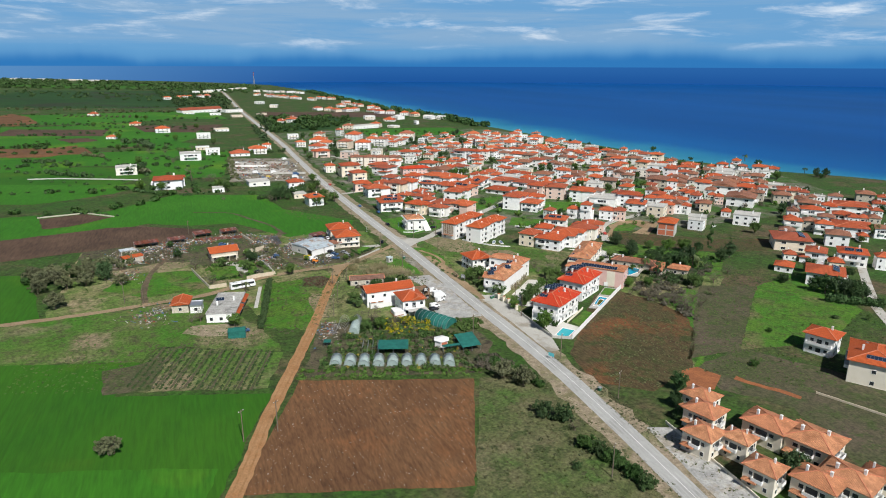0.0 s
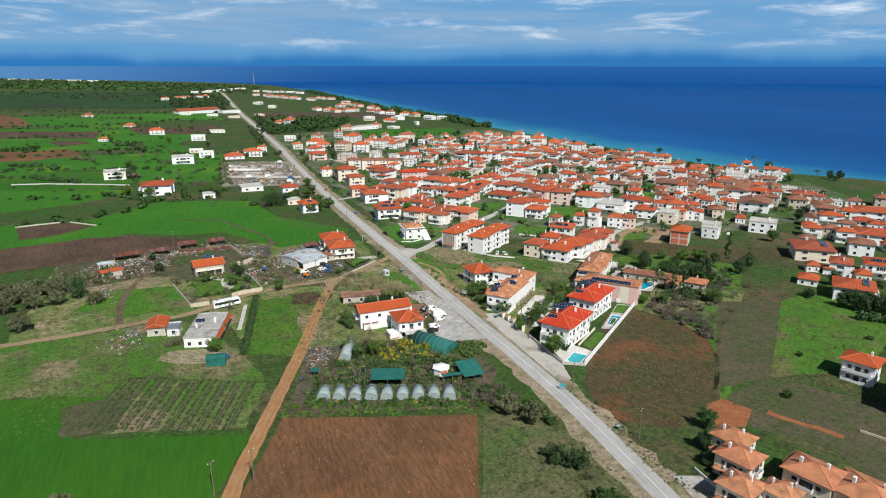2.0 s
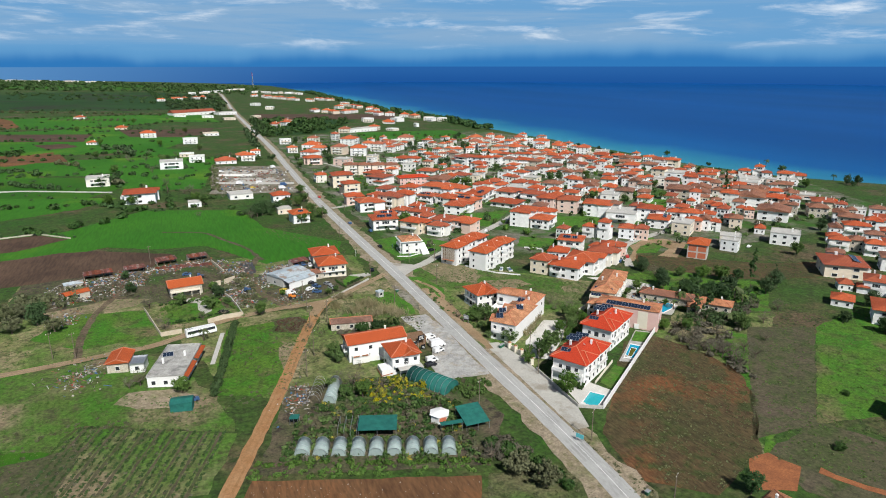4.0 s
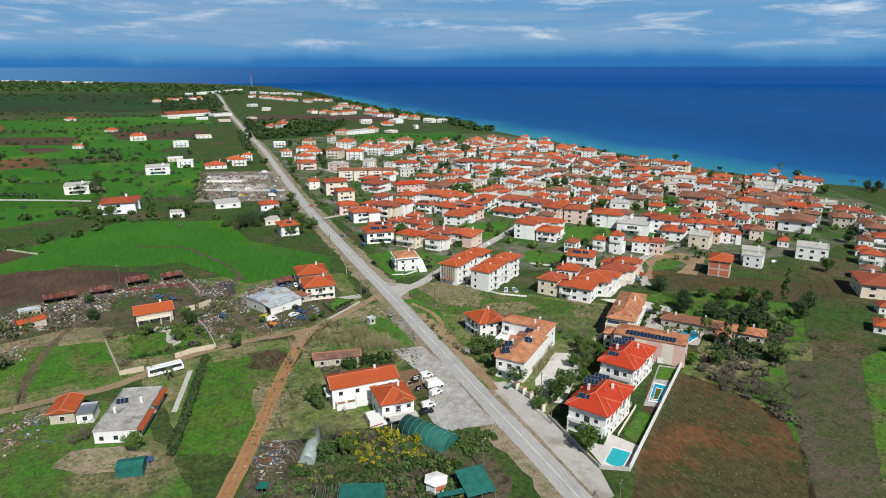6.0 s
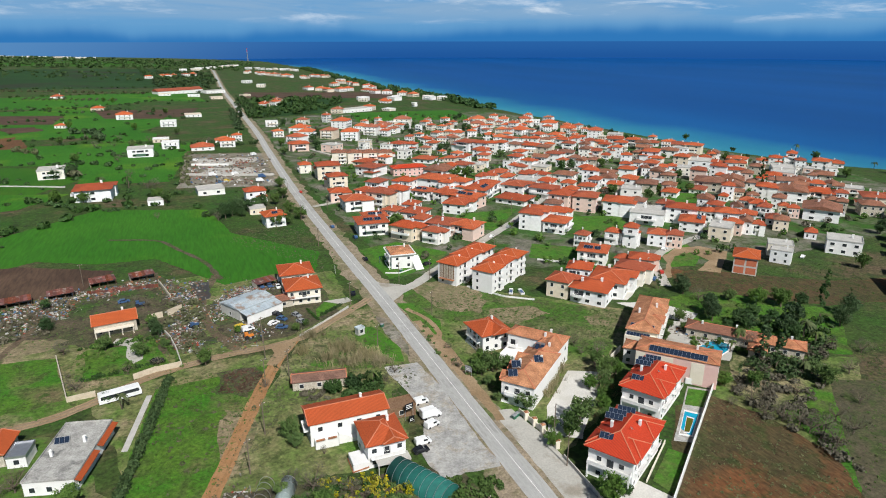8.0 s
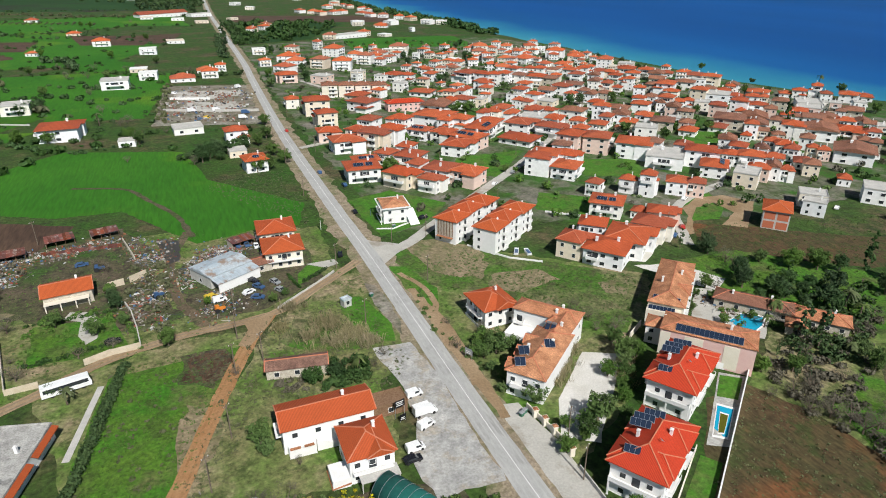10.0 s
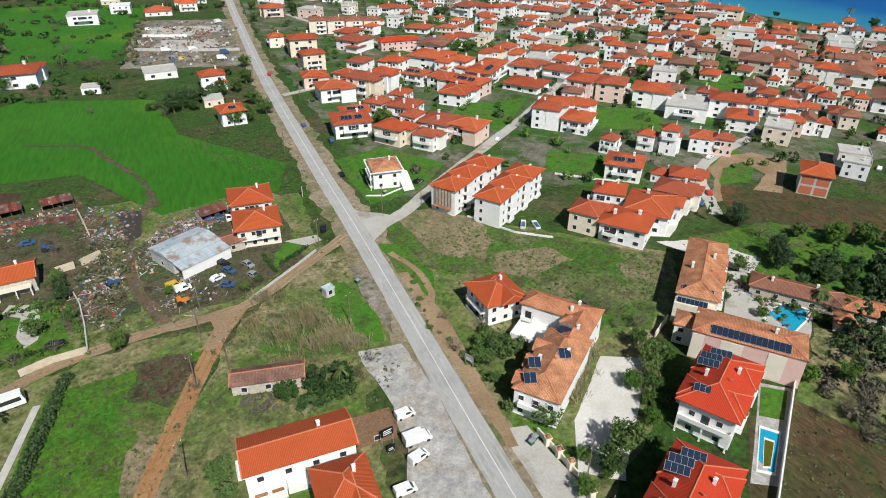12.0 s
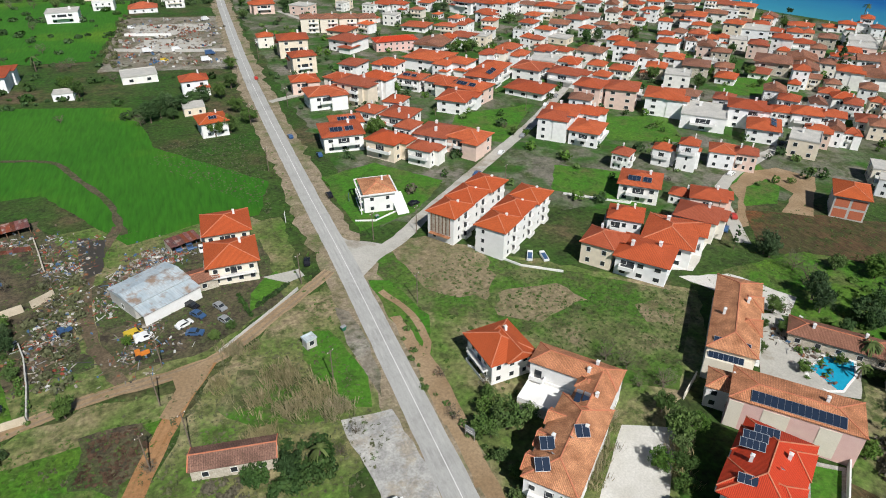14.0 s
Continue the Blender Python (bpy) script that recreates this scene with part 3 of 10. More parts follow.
sheet("wheat_field", [(-180, 150), (-49, 110), (-6, 105), (-3, 132), (14, 177), (-30, 189), (-24, 211), (-65, 222), (-180, 255)], M_WHEAT, 0.05, "even bright green young wheat field")
sheet("grass_strip", [(-120, 180), (-51, 158), (-3, 143), (-14, 100), (-120, 135)], M_WHEAT2, 0.08, "yellowish green grass strip along the wheat")
for lab, poly in (("rough grass beside the dirt track", [(30, 222), (44, 250), (62, 290), (84, 312), (98, 322), (98, 262), (86, 256), (84, 226), (60, 224), (40, 214)]), ("rough grass between lane and meadow", [(6, 276), (22, 286), (42, 292), (57, 290), (54, 282), (36, 226), (20, 230)]), ("patchy grass beside the farms", [(-60, 262), (-20, 268), (0, 274), (24, 290), (64, 299), (90, 322), (90, 362), (40, 374), (-14, 368), (-60, 356)]), ("rough grass between the houses", [(109, 336), (140, 326), (190, 284), (176, 262), (150, 246), (140, 226), (117, 212), (109.5, 236), (109.5, 300)]), ("brown and green rough ground past the wall", [(124, 182), (180, 226), (200, 240), (240, 226), (226, 214), (182, 188), (150, 148)])):
    sheet("rough_grass", poly, M_ROUGH, 0.035, lab, "grassland", 2.0)
sheet("rough_grass", [(-65, 222), (-24, 211), (-19, 222), (21, 206), (16, 228), (0, 262), (-20, 266), (-60, 260), (-120, 250)], M_MEADOW, 0.045, "grazed grass between wheat and farm", "grassland", 2.0)
sheet("weedy_plot", [(152, 151), (178, 156), (206, 118), (196, 80), (152, 70), (152, 96), (160, 118), (148, 134)], M_FALLOW, 0.05, "brown weedy plot behind the townhouses", "field", 2.0)
sheet("wheat_field", [(-160, 345), (-76, 321), (-62, 263), (-160, 242)], M_WHEAT, 0.05, "bright green young wheat field")
sheet("ploughed_field", [(23, 182), (76, 166), (54, 116), (1, 131)], M_PLOUGH, 0.08, "freshly ploughed red-brown field", wob=0.6)
sheet("vineyard_soil", [(-19, 221), (21, 205), (13, 180), (-30, 192)], M_MEADOW, 0.07, "grassy vineyard plot with thin rows")
sheet("bare_plot", [(-35, 208), (-16, 211), (-20, 190), (-33, 191)], M_FALLOW, 0.09, "bare brown plot beside the vineyard")
sheet("meadow", [(22, 279), (54, 283), (33, 222), (15, 228)], M_LUSH, 0.05, "green meadow with worn brown patches")
sheet("scrub_field", [(78, 166), (98, 160), (100, 100), (86, 60), (30, 80), (54, 116)], M_SCRUB, 0.05, "rough scrub field of dry grass")
sheet("wheat_field", [(-200, 380), (-60, 395), (-32, 414), (-7, 402), (17, 403), (45, 359), (66, 366), (84, 366), (90, 391), (52, 436), (42, 490), (-18, 506), (-60, 455), (-200, 450)], M_WHEAT2, 0.06, "large bright green wheat field")
sheet("ploughed_field", [(-170, 372), (-53, 408), (-36, 407), (1, 391), (-10, 366), (-43, 361), (-170, 330)], M_PLOUGHD, 0.09, "dark brown ploughed field")
sheet("red_field", [(160, 222), (174, 223), (181, 208), (183, 190), (172, 172), (150, 150), (126, 140), (112, 152), (116, 172), (139, 198)], M_REDSOIL, 0.08, "bare red-brown field with thin weeds")
sheet("green_margin", [(181, 192), (188, 206), (214, 219), (222, 214), (158, 152), (150, 148), (170, 170)], M_LUSH, 0.07, "bright green grass margin between fields", "field", 1.2)
sheet("green_strip", [(243, 209), (292, 222), (262, 170), (215, 150), (178, 156)], M_LUSH, 0.07, "green grassy field strip", "field", 1.2)
sheet("fallow_field", [(216, 218), (243, 209), (178, 156), (153, 155)], M_FALLOW, 0.08, "brown fallow strip between grass margins")
sheet("meadow", [(110, 330), (138, 327), (165, 301), (188, 283), (160, 254), (147, 262), (134, 288), (113, 303)], M_MEADOW, 0.06, "open meadow with bare brown patches")
sheet("parking_lot", [(88, 270), (98.5, 270), (101, 250), (101, 214), (86, 214), (84, 226), (90, 240), (90, 254)], M_LOT, 0.13, "patched grey asphalt parking area", "parking lot", 1.3)
sheet("gravel_yard", [(142, 250), (152, 245), (134, 226), (126, 217), (119, 222), (125, 234)], M_PALE, 0.09, "white gravel yard", "yard", 0.5)
sheet("forecourt", [(109.3, 237), (115, 236), (117.4, 220), (116.8, 186), (114, 176), (109.6, 176), (109.6, 200)], M_SIDE, 0.12, "pale paved forecourt beside the road", "yard", 0.3)
sheet("parking_lot", [(110, 124), (118, 121), (116, 92), (112, 62), (103, 62), (106, 95)], M_LOT, 0.13, "grey asphalt parking bays", "parking lot", 0.3)
sheet("nursery_ground", [(38, 226), (92, 218), (94, 190), (80, 169), (24, 184)], M_YARD, 0.07, "trodden garden soil of a plant nursery", "yard", 1.0)
sheet("yard_soil", [(-60, 362), (-14, 366), (18, 383), (34, 352), (30, 330), (40, 305), (20, 300), (-4, 318), (-60, 312)], M_YARD, 0.07, "muddy brown yard of a scrapyard", "yard", 2.0)
sheet("yard_soil", [(36, 338), (62, 358), (82, 350), (84, 318), (64, 302), (44, 299)], M_YARD, 0.075, "muddy brown scrapyard ground", "yard", 1.5)
sheet("town_ground", [(118, 345), (150, 352), (200, 330), (240, 320), (300, 315), (420, 330), (520, 380), (560, 470), (530, 640), (500, 900), (470, 1010), (330, 1000), (230, 1010), (112, 960), (110, 700), (112, 480)], M_TOWN, 0.05, "paved streets and yards between village houses", "paving", 4.0)
sheet("village_lawn", [(182, 438), (222, 440), (190, 398), (166, 410)], M_VERGE, 0.10, "green lawn plot in the village", "lawn")
sheet("village_lawn", [(343, 450), (378, 443), (350, 415), (326, 424)], M_VERGE, 0.10, "green lawn plot in the village", "lawn")
sheet("village_lawn", [(254, 344), (276, 350), (268, 330), (254, 318), (240, 320)], M_VERGE, 0.10, "round grassy knoll", "lawn")
sheet("village_lawn", [(196, 372), (226, 352), (206, 330), (184, 352)], M_VERGE, 0.10, "green lawn plot in the village", "lawn")
sheet("village_lawn", [(108, 388), (130, 395), (150, 372), (132, 352), (112, 345)], M_VERGE, 0.10, "green lawn beside the road", "lawn")
sheet("village_lawn", [(245, 415), (275, 405), (262, 375), (232, 388)], M_VERGE, 0.10, "green lawn plot in the village", "lawn")
sheet("brown_field", [(238, 318), (262, 305), (300, 282), (350, 272), (345, 250), (271, 262), (225, 294)], M_REDSOIL, 0.08, "reddish brown field at the village edge", "field", 1.5)
sheet("garden_lawn", [(196, 290), (236, 290), (270, 258), (240, 228), (214, 240), (206, 262)], M_LUSH, 0.09, "hotel garden lawn", "lawn", 1.0)
sheet("wheat_field", [(-330, 690), (-114, 675), (28, 640), (26, 714), (-24, 782), (-136, 768), (-330, 800)], M_WHEAT2, 0.08, "bright green wheat field")
sheet("wheat_field", [(-420, 1080), (-209, 1086), (-96, 1150), (22, 979), (-27, 826), (-145, 811), (-420, 860)], M_WHEAT2, 0.08, "bright green wheat field")
sheet("wheat_field", [(-520, 1330), (-263, 1323), (-30, 1430), (40, 1400), (60, 1230), (-14, 1243), (-148, 1120), (-520, 1130)], M_WHEAT2, 0.08, "bright green wheat field")
# coloured as if a cloud shaded it; no cloud casts this
sheet("dark_field", [(-1100, 2500), (-510, 2400), (-91, 2490), (70, 2300), (78, 1603), (-116, 1525), (-309, 1530), (-900, 1500)], M_SHADECROP, 0.08, "green field coloured dark for cloud shade", "field", 3.0)
sheet("ploughed_field", [(-91, 1105), (22, 1093), (2, 985), (-65, 995)], M_PLOUGHD, 0.11, "brown ploughed field")
sheet("ploughed_field", [(-200, 815), (-119, 821), (-103, 762), (-200, 740)], M_PLOUGH, 0.11, "red ploughed field")
sheet("ploughed_field", [(-240, 1050), (-116, 1036), (-113, 943), (-240, 960)], M_PLOUGHD, 0.11, "brown ploughed field")
sheet("ploughed_field", [(136, 1425), (439, 1410), (383, 1268), (115, 1290)], M_PLOUGHD, 0.08, "dark brown field")
sheet("scrub_field", [(110, 1270), (308, 1262), (208, 1025), (108, 966)], M_SHADECROP, 0.08, "scrubby field coloured dark for cloud shade", "field")
sheet("wheat_field", [(249, 1015), (419, 1036), (405, 916), (238, 910)], M_WHEAT2, 0.09, "bright green field")
sheet("wheat_field", [(-200, 560), (-60, 560), (-20, 640), (-120, 668), (-200, 660)], M_WHEAT, 0.08, "green wheat field")
sheet("yard_soil", [(24, 556), (92, 545), (94, 690), (30, 700)], M_GRIT, 0.08, "builder's yard with bare pale ground", "yard", 2.0)
sheet("grass_field", [(-700, 3300), (-200, 3300), (0, 2700), (-300, 2650), (-900, 2700)], M_WHEAT, 0.1, "green fields near the far coast", "field", 4.0)
sheet("grass_field", [(-900, 1480), (-560, 1480), (-560, 1150), (-1000, 1150)], M_WHEAT2, 0.1, "green field", "field", 3.0)

for poly in ([(-125, 573), (-40, 556), (-60, 521), (-90, 500), (-107, 492), (-170, 500), (-170, 580)], [(-54, 672), (29, 671), (19, 579), (-38, 583)], [(-101, 704), (1, 773), (33, 767), (33, 693), (-62, 684)], [(-63, 892), (1, 840), (1, 788), (-44, 782)], [(-170, 690), (-126, 712), (-108, 662), (-160, 640)]):
    sheet("wheat_field", poly, M_WHEAT2, 0.11, "bright green crop field between hedges", "field", 2.0)
sheet("farm_yard", [(-8, 238), (4, 236), (12, 230), (8, 224), (-4, 227), (-12, 232)], M_SHOULDER, 0.10, "pale gravel yard before the farmhouse", "yard", 1.2)
# ---- houses ----
def box(bm, x0, x1, y0, y1, z0, z1):
    v = [bm.verts.new(p) for p in ((x0, y0, z0), (x1, y0, z0), (x1, y1, z0), (x0, y1, z0), (x0, y0, z1), (x1, y0, z1), (x1, y1, z1), (x0, y1, z1))]
    for f in ((3, 2, 1, 0), (4, 5, 6, 7), (0, 1, 5, 4), (1, 2, 6, 5), (2, 3, 7, 6), (3, 0, 4, 7)):
        bm.faces.new([v[i] for i in f])


def boxes(*bs):
    bm = bmesh.new()
    for b in bs:
        box(bm, *b)
    return bm


def stack(steps, y_ratio=1.0):
    """One closed body from (half width, height) steps, a square in plan; repeat a height to make a ledge."""
    bm = bmesh.new()
    rings = [[bm.verts.new((sx * h, sy * h * y_ratio, z)) for sx, sy in ((-1, -1), (1, -1), (1, 1), (-1, 1))] for h, z in steps]
    for A, B in zip(rings, rings[1:]):
        for i in range(4):
            bm.faces.new((A[i], A[(i + 1) % 4], B[(i + 1) % 4], B[i]))
    bm.faces.new(rings[0][::-1])
    bm.faces.new(rings[-1])
    return bm


def tray(x0, x1, y0, y1, z0, z1, wall, floor):
    """A box with a sunk top: a balcony's slab with its parapet, or a roof with a rim."""
    bm = bmesh.new()
    o = ((x0, y0), (x1, y0), (x1, y1), (x0, y1))
    n = ((x0 + wall, y0 + wall), (x1 - wall, y0 + wall), (x1 - wall, y1 - wall), (x0 + wall, y1 - wall))
    rings = [[bm.verts.new((*p, z)) for p in ps] for ps, z in ((o, z0), (o, z1), (n, z1), (n, floor))]
    for A, B in zip(rings, rings[1:]):
        for i in range(4):
            bm.faces.new((A[i], A[(i + 1) % 4], B[(i + 1) % 4], B[i]))
    bm.faces.new(rings[0][::-1])
    bm.faces.new(rings[-1])
    return bm


def uv_slope(bm):
    """UV in metres: along the eave, and down the slope."""
    bm.normal_update()
    uv = bm.loops.layers.uv.new("UVMap")
    for f in bm.faces:
        n = f.normal
        e = Vector((-n.y, n.x, 0))
        e = e.normalized() if e.length > 1e-4 else Vector((1, 0, 0))
        s = n.cross(e)
        for l in f.loops:
            l[uv].uv = (l.vert.co.dot(e), l.vert.co.dot(s))


def roof_bm(w, d, z, rise, over=0.55, kind="hip", thick=0.18):
    """A solid pitched roof over a w x d plan, eaves at z; the ridge runs along the longer side."""
    bm = bmesh.new()
    a, b = w / 2 + over, d / 2 + over
    lower = [bm.verts.new(p) for p in ((-a, -b, z), (a, -b, z), (a, b, z), (-a, b, z))]
    eave = [bm.verts.new((v.co.x, v.co.y, z + thick)) for v in lower]
    along = w >= d
    inset = (min(a, b) if kind == "hip" else 0.0)
    top = z + thick + rise
    if along:
        r = [bm.verts.new((-(a - inset * 0.98), 0, top)), bm.verts.new((a - inset * 0.98, 0, top))]
        fs = [(eave[0], eave[1], r[1], r[0]), (eave[1], eave[2], r[1]), (eave[2], eave[3], r[0], r[1]), (eave[3], eave[0], r[0])]
    else:
        r = [bm.verts.new((0, -(b - inset * 0.98), top)), bm.verts.new((0, b - inset * 0.98, top))]
        fs = [(eave[0], eave[1], r[0]), (eave[1], eave[2], r[1], r[0]), (eave[2], eave[3], r[1]), (eave[3], eave[0], r[0], r[1])]
    for f in fs:
        bm.faces.new(f)
    for i in range(4):
        j = (i + 1) % 4
        bm.faces.new((lower[i], lower[j], eave[j], eave[i]))
    bm.faces.new(lower[::-1])
    uv_slope(bm)
    return bm


def bar_between(bm, p, q, r):
    """A square bar from p to q."""
    p, q = Vector(p), Vector(q)
    t = (q - p).normalized()
    s = t.cross(Vector((0, 0, 1)))
    s = s.normalized() if s.length > 1e-4 else Vector((1, 0, 0))
    u = s.cross(t)
    ring = [[bm.verts.new(c + s * (dx * r) + u * (dy * r)) for dx, dy in ((-1, -1), (1, -1), (1, 1), (-1, 1))] for c in (p, q)]
    for i in range(4):
        j = (i + 1) % 4
        bm.faces.new((ring[0][i], ring[0][j], ring[1][j], ring[1][i]))
    bm.faces.new(ring[0][::-1])
    bm.faces.new(ring[1])


def ridge_bm(w, d, z, rise, over=0.55, kind="hip", thick=0.18, r=0.11):
    a, b = w / 2 + over, d / 2 + over
    inset = (min(a, b) if kind == "hip" else 0.0) * 0.98
    top, e = z + thick + rise, z + thick
    bm = bmesh.new()
    if w >= d:
        r0, r1 = (-(a - inset), 0, top), (a - inset, 0, top)
        hips = ((r0, (-a, -b, e)), (r0, (-a, b, e)), (r1, (a, -b, e)), (r1, (a, b, e)))
    else:
        r0, r1 = (0, -(b - inset), top), (0, b - inset, top)
        hips = ((r0, (-a, -b, e)), (r0, (a, -b, e)), (r1, (-a, b, e)), (r1, (a, b, e)))
    if (Vector(r0) - Vector(r1)).length > 0.3:
        bar_between(bm, r0, r1, r)
    for p, q in hips:
        bar_between(bm, p, q, r)
    return bm


WINDOWS = {}
SIMPLE = [False]      # plain windows of one mesh for the houses far off


def window(parent, side, along, z, w, d, ww=1.1, wh=1.3, shutters=False, material=None, depth=0.07):
    """A window (frame, pane) on one side of a w x d body. side: 0 -y, 1 +x, 2 +y, 3 -x."""
    key = (round(ww, 2), round(wh, 2))
    if key not in WINDOWS:
        def casing(depth_in):
            bm = bmesh.new()
            o = ((-ww / 2 - 0.08, -0.08), (ww / 2 + 0.08, -0.08), (ww / 2 + 0.08, wh + 0.08), (-ww / 2 - 0.08, wh + 0.08))
            n = ((-ww / 2, 0.0), (ww / 2, 0.0), (ww / 2, wh), (-ww / 2, wh))
            rings = [[bm.verts.new((p[0], y, p[1])) for p in ps] for ps, y in ((o, 0.02), (o, -0.08), (n, -0.08), (n, depth_in))]
            for A, B in zip(rings, rings[1:]):
                for i in range(4):
                    bm.faces.new((A[i], A[(i + 1) % 4], B[(i + 1) % 4], B[i]))
            return bm, rings[-1]
        bm, _ = casing(0.015)
        fr = bpy.data.meshes.new("window_frame"); bm.to_mesh(fr); bm.free(); fr.materials.append(M_FRAME)
        bm = boxes((-ww / 2, ww / 2, -0.022, 0.01, 0, wh))
        pn = bpy.data.meshes.new("pane"); bm.to_mesh(pn); bm.free(); pn.materials.append(M_GLASS)
        bm, last = casing(-0.02)
        bm.faces.new(last).material_index = 1
        both = bpy.data.meshes.new("window"); bm.to_mesh(both); bm.free()
        both.materials.append(M_FRAME); both.materials.append(M_GLASS)
        WINDOWS[key] = (fr, pn, both)
    fr, pn, both = WINDOWS[key]
    x, y, r = ((along, -d / 2, 0), (w / 2, along, 90), (-along, d / 2, 180), (-w / 2, -along, 270))[side]
    win = new("window", both if SIMPLE[0] else pn)
    win.parent = parent
    win.matrix_basis = pose(x, y, z, 0, 0, r)
    if SIMPLE[0]:
        return win
    f = new("window_frame", fr)
    f.parent = win
    return win


def shell(w, d, h, material, plinth=True):
    """Walls: a body with a slightly proud plinth and string course."""
    q = w / 2
    if not plinth:
        return stack(((q, -1.2), (q, h)), d / w)
    return stack(((q + 0.05, -1.2), (q + 0.05, 0.35), (q, 0.37), (q, h)), d / w)


def balcony(parent, side, along, z, w, d, bw=3.0, out=1.2, solid=True, rail_mat=None, roofed=False):
    x, y, r = ((along, -d / 2, 0), (w / 2, along, 90), (-along, d / 2, 180), (-w / 2, -along, 270))[side]
    if SIMPLE[0]:
        bm = tray(-bw / 2, bw / 2, -out, 0.15, -0.16, 0.95, 0.12, 0.02)
        slab = part("balcony", bm, M_PURE, parent)
        slab.matrix_basis = pose(x, y, z, 0, 0, r)
        door = part("balcony_door", boxes((-min(1.4, bw / 2 - 0.2), min(1.4, bw / 2 - 0.2), -0.05, 0.02, 0.02, 2.1)), M_GLASS, parent)
        door.matrix_basis = slab.matrix_basis
        return slab
    slab = part("balcony", boxes((-bw / 2, bw / 2, -out, 0.02, -0.16, 0)), M_PURE, parent)
    slab.matrix_basis = pose(x, y, z, 0, 0, r)
    if solid:
        bm = boxes((-bw / 2, bw / 2, -out, -out + 0.12, 0, 0.95), (-bw / 2, -bw / 2 + 0.12, -out + 0.12, 0, 0, 0.95), (bw / 2 - 0.12, bw / 2, -out + 0.12, 0, 0, 0.95))
    else:
        bm = boxes((-bw / 2, bw / 2, -out, -out + 0.06, 0.9, 0.98), (-bw / 2, -bw / 2 + 0.06, -out, 0, 0.9, 0.98), (bw / 2 - 0.06, bw / 2, -out, 0, 0.9, 0.98))
        k = max(4, int(bw / 0.3))
        for i in range(k + 1):
            xx = -bw / 2 + 0.03 + (bw - 0.06) * i / k
            box(bm, xx - 0.02, xx + 0.02, -out + 0.01, -out + 0.05, 0, 0.9)
    part("parapet" if solid else "railing", bm, rail_mat or (M_PURE if solid else M_RAIL), slab)
    door = part("balcony_door", boxes((-0.8, 0.8, -0.05, 0.02, 0.02, 2.1)), M_GLASS, slab)
    return slab


def chimney(parent, x, y, z, h=1.5):
    c = part("chimney", stack(((0.3, -0.8), (0.3, h), (0.38, h), (0.38, h + 0.12), (0.22, h + 0.12), (0.22, h + 0.3))), M_PURE, parent)
    c.location = (x, y, z)
    return c


def panels(parent, x, y, z, yaw, nx, ny, tilt=28, pw=1.05, ph=1.7):
    """A row of solar panels on a tilted aluminium frame."""
    fr = part("solar_frame", boxes((-nx * pw / 2 - 0.05, nx * pw / 2 + 0.05, -ny * ph / 2 - 0.05, ny * ph / 2 + 0.05, -0.05, 0)), M_ALU, parent)
    fr.matrix_basis = pose(x, y, z, 0, 0, yaw) @ pose(0, 0, 0, tilt, 0, 0)
    for i in range(nx):
        for j in range(ny):
            p = part("solar_panel", boxes((-pw / 2 + 0.03, pw / 2 - 0.03, -ph / 2 + 0.03, ph / 2 - 0.03, 0.005, 0.03)), M_SOLAR, fr)
            p.location = ((i - (nx - 1) / 2) * pw, (j - (ny - 1) / 2) * ph, 0)
    return fr


def joined(*pairs):
    """One bmesh out of several, each moved by its own matrix."""
    out = bmesh.new()
    for bm, m in pairs:
        bmesh.ops.transform(bm, matrix=m, verts=bm.verts)
        me = bpy.data.meshes.new("scratch")
        bm.to_mesh(me)
        bm.free()
        out.from_mesh(me)
        bpy.data.meshes.remove(me)
    return out


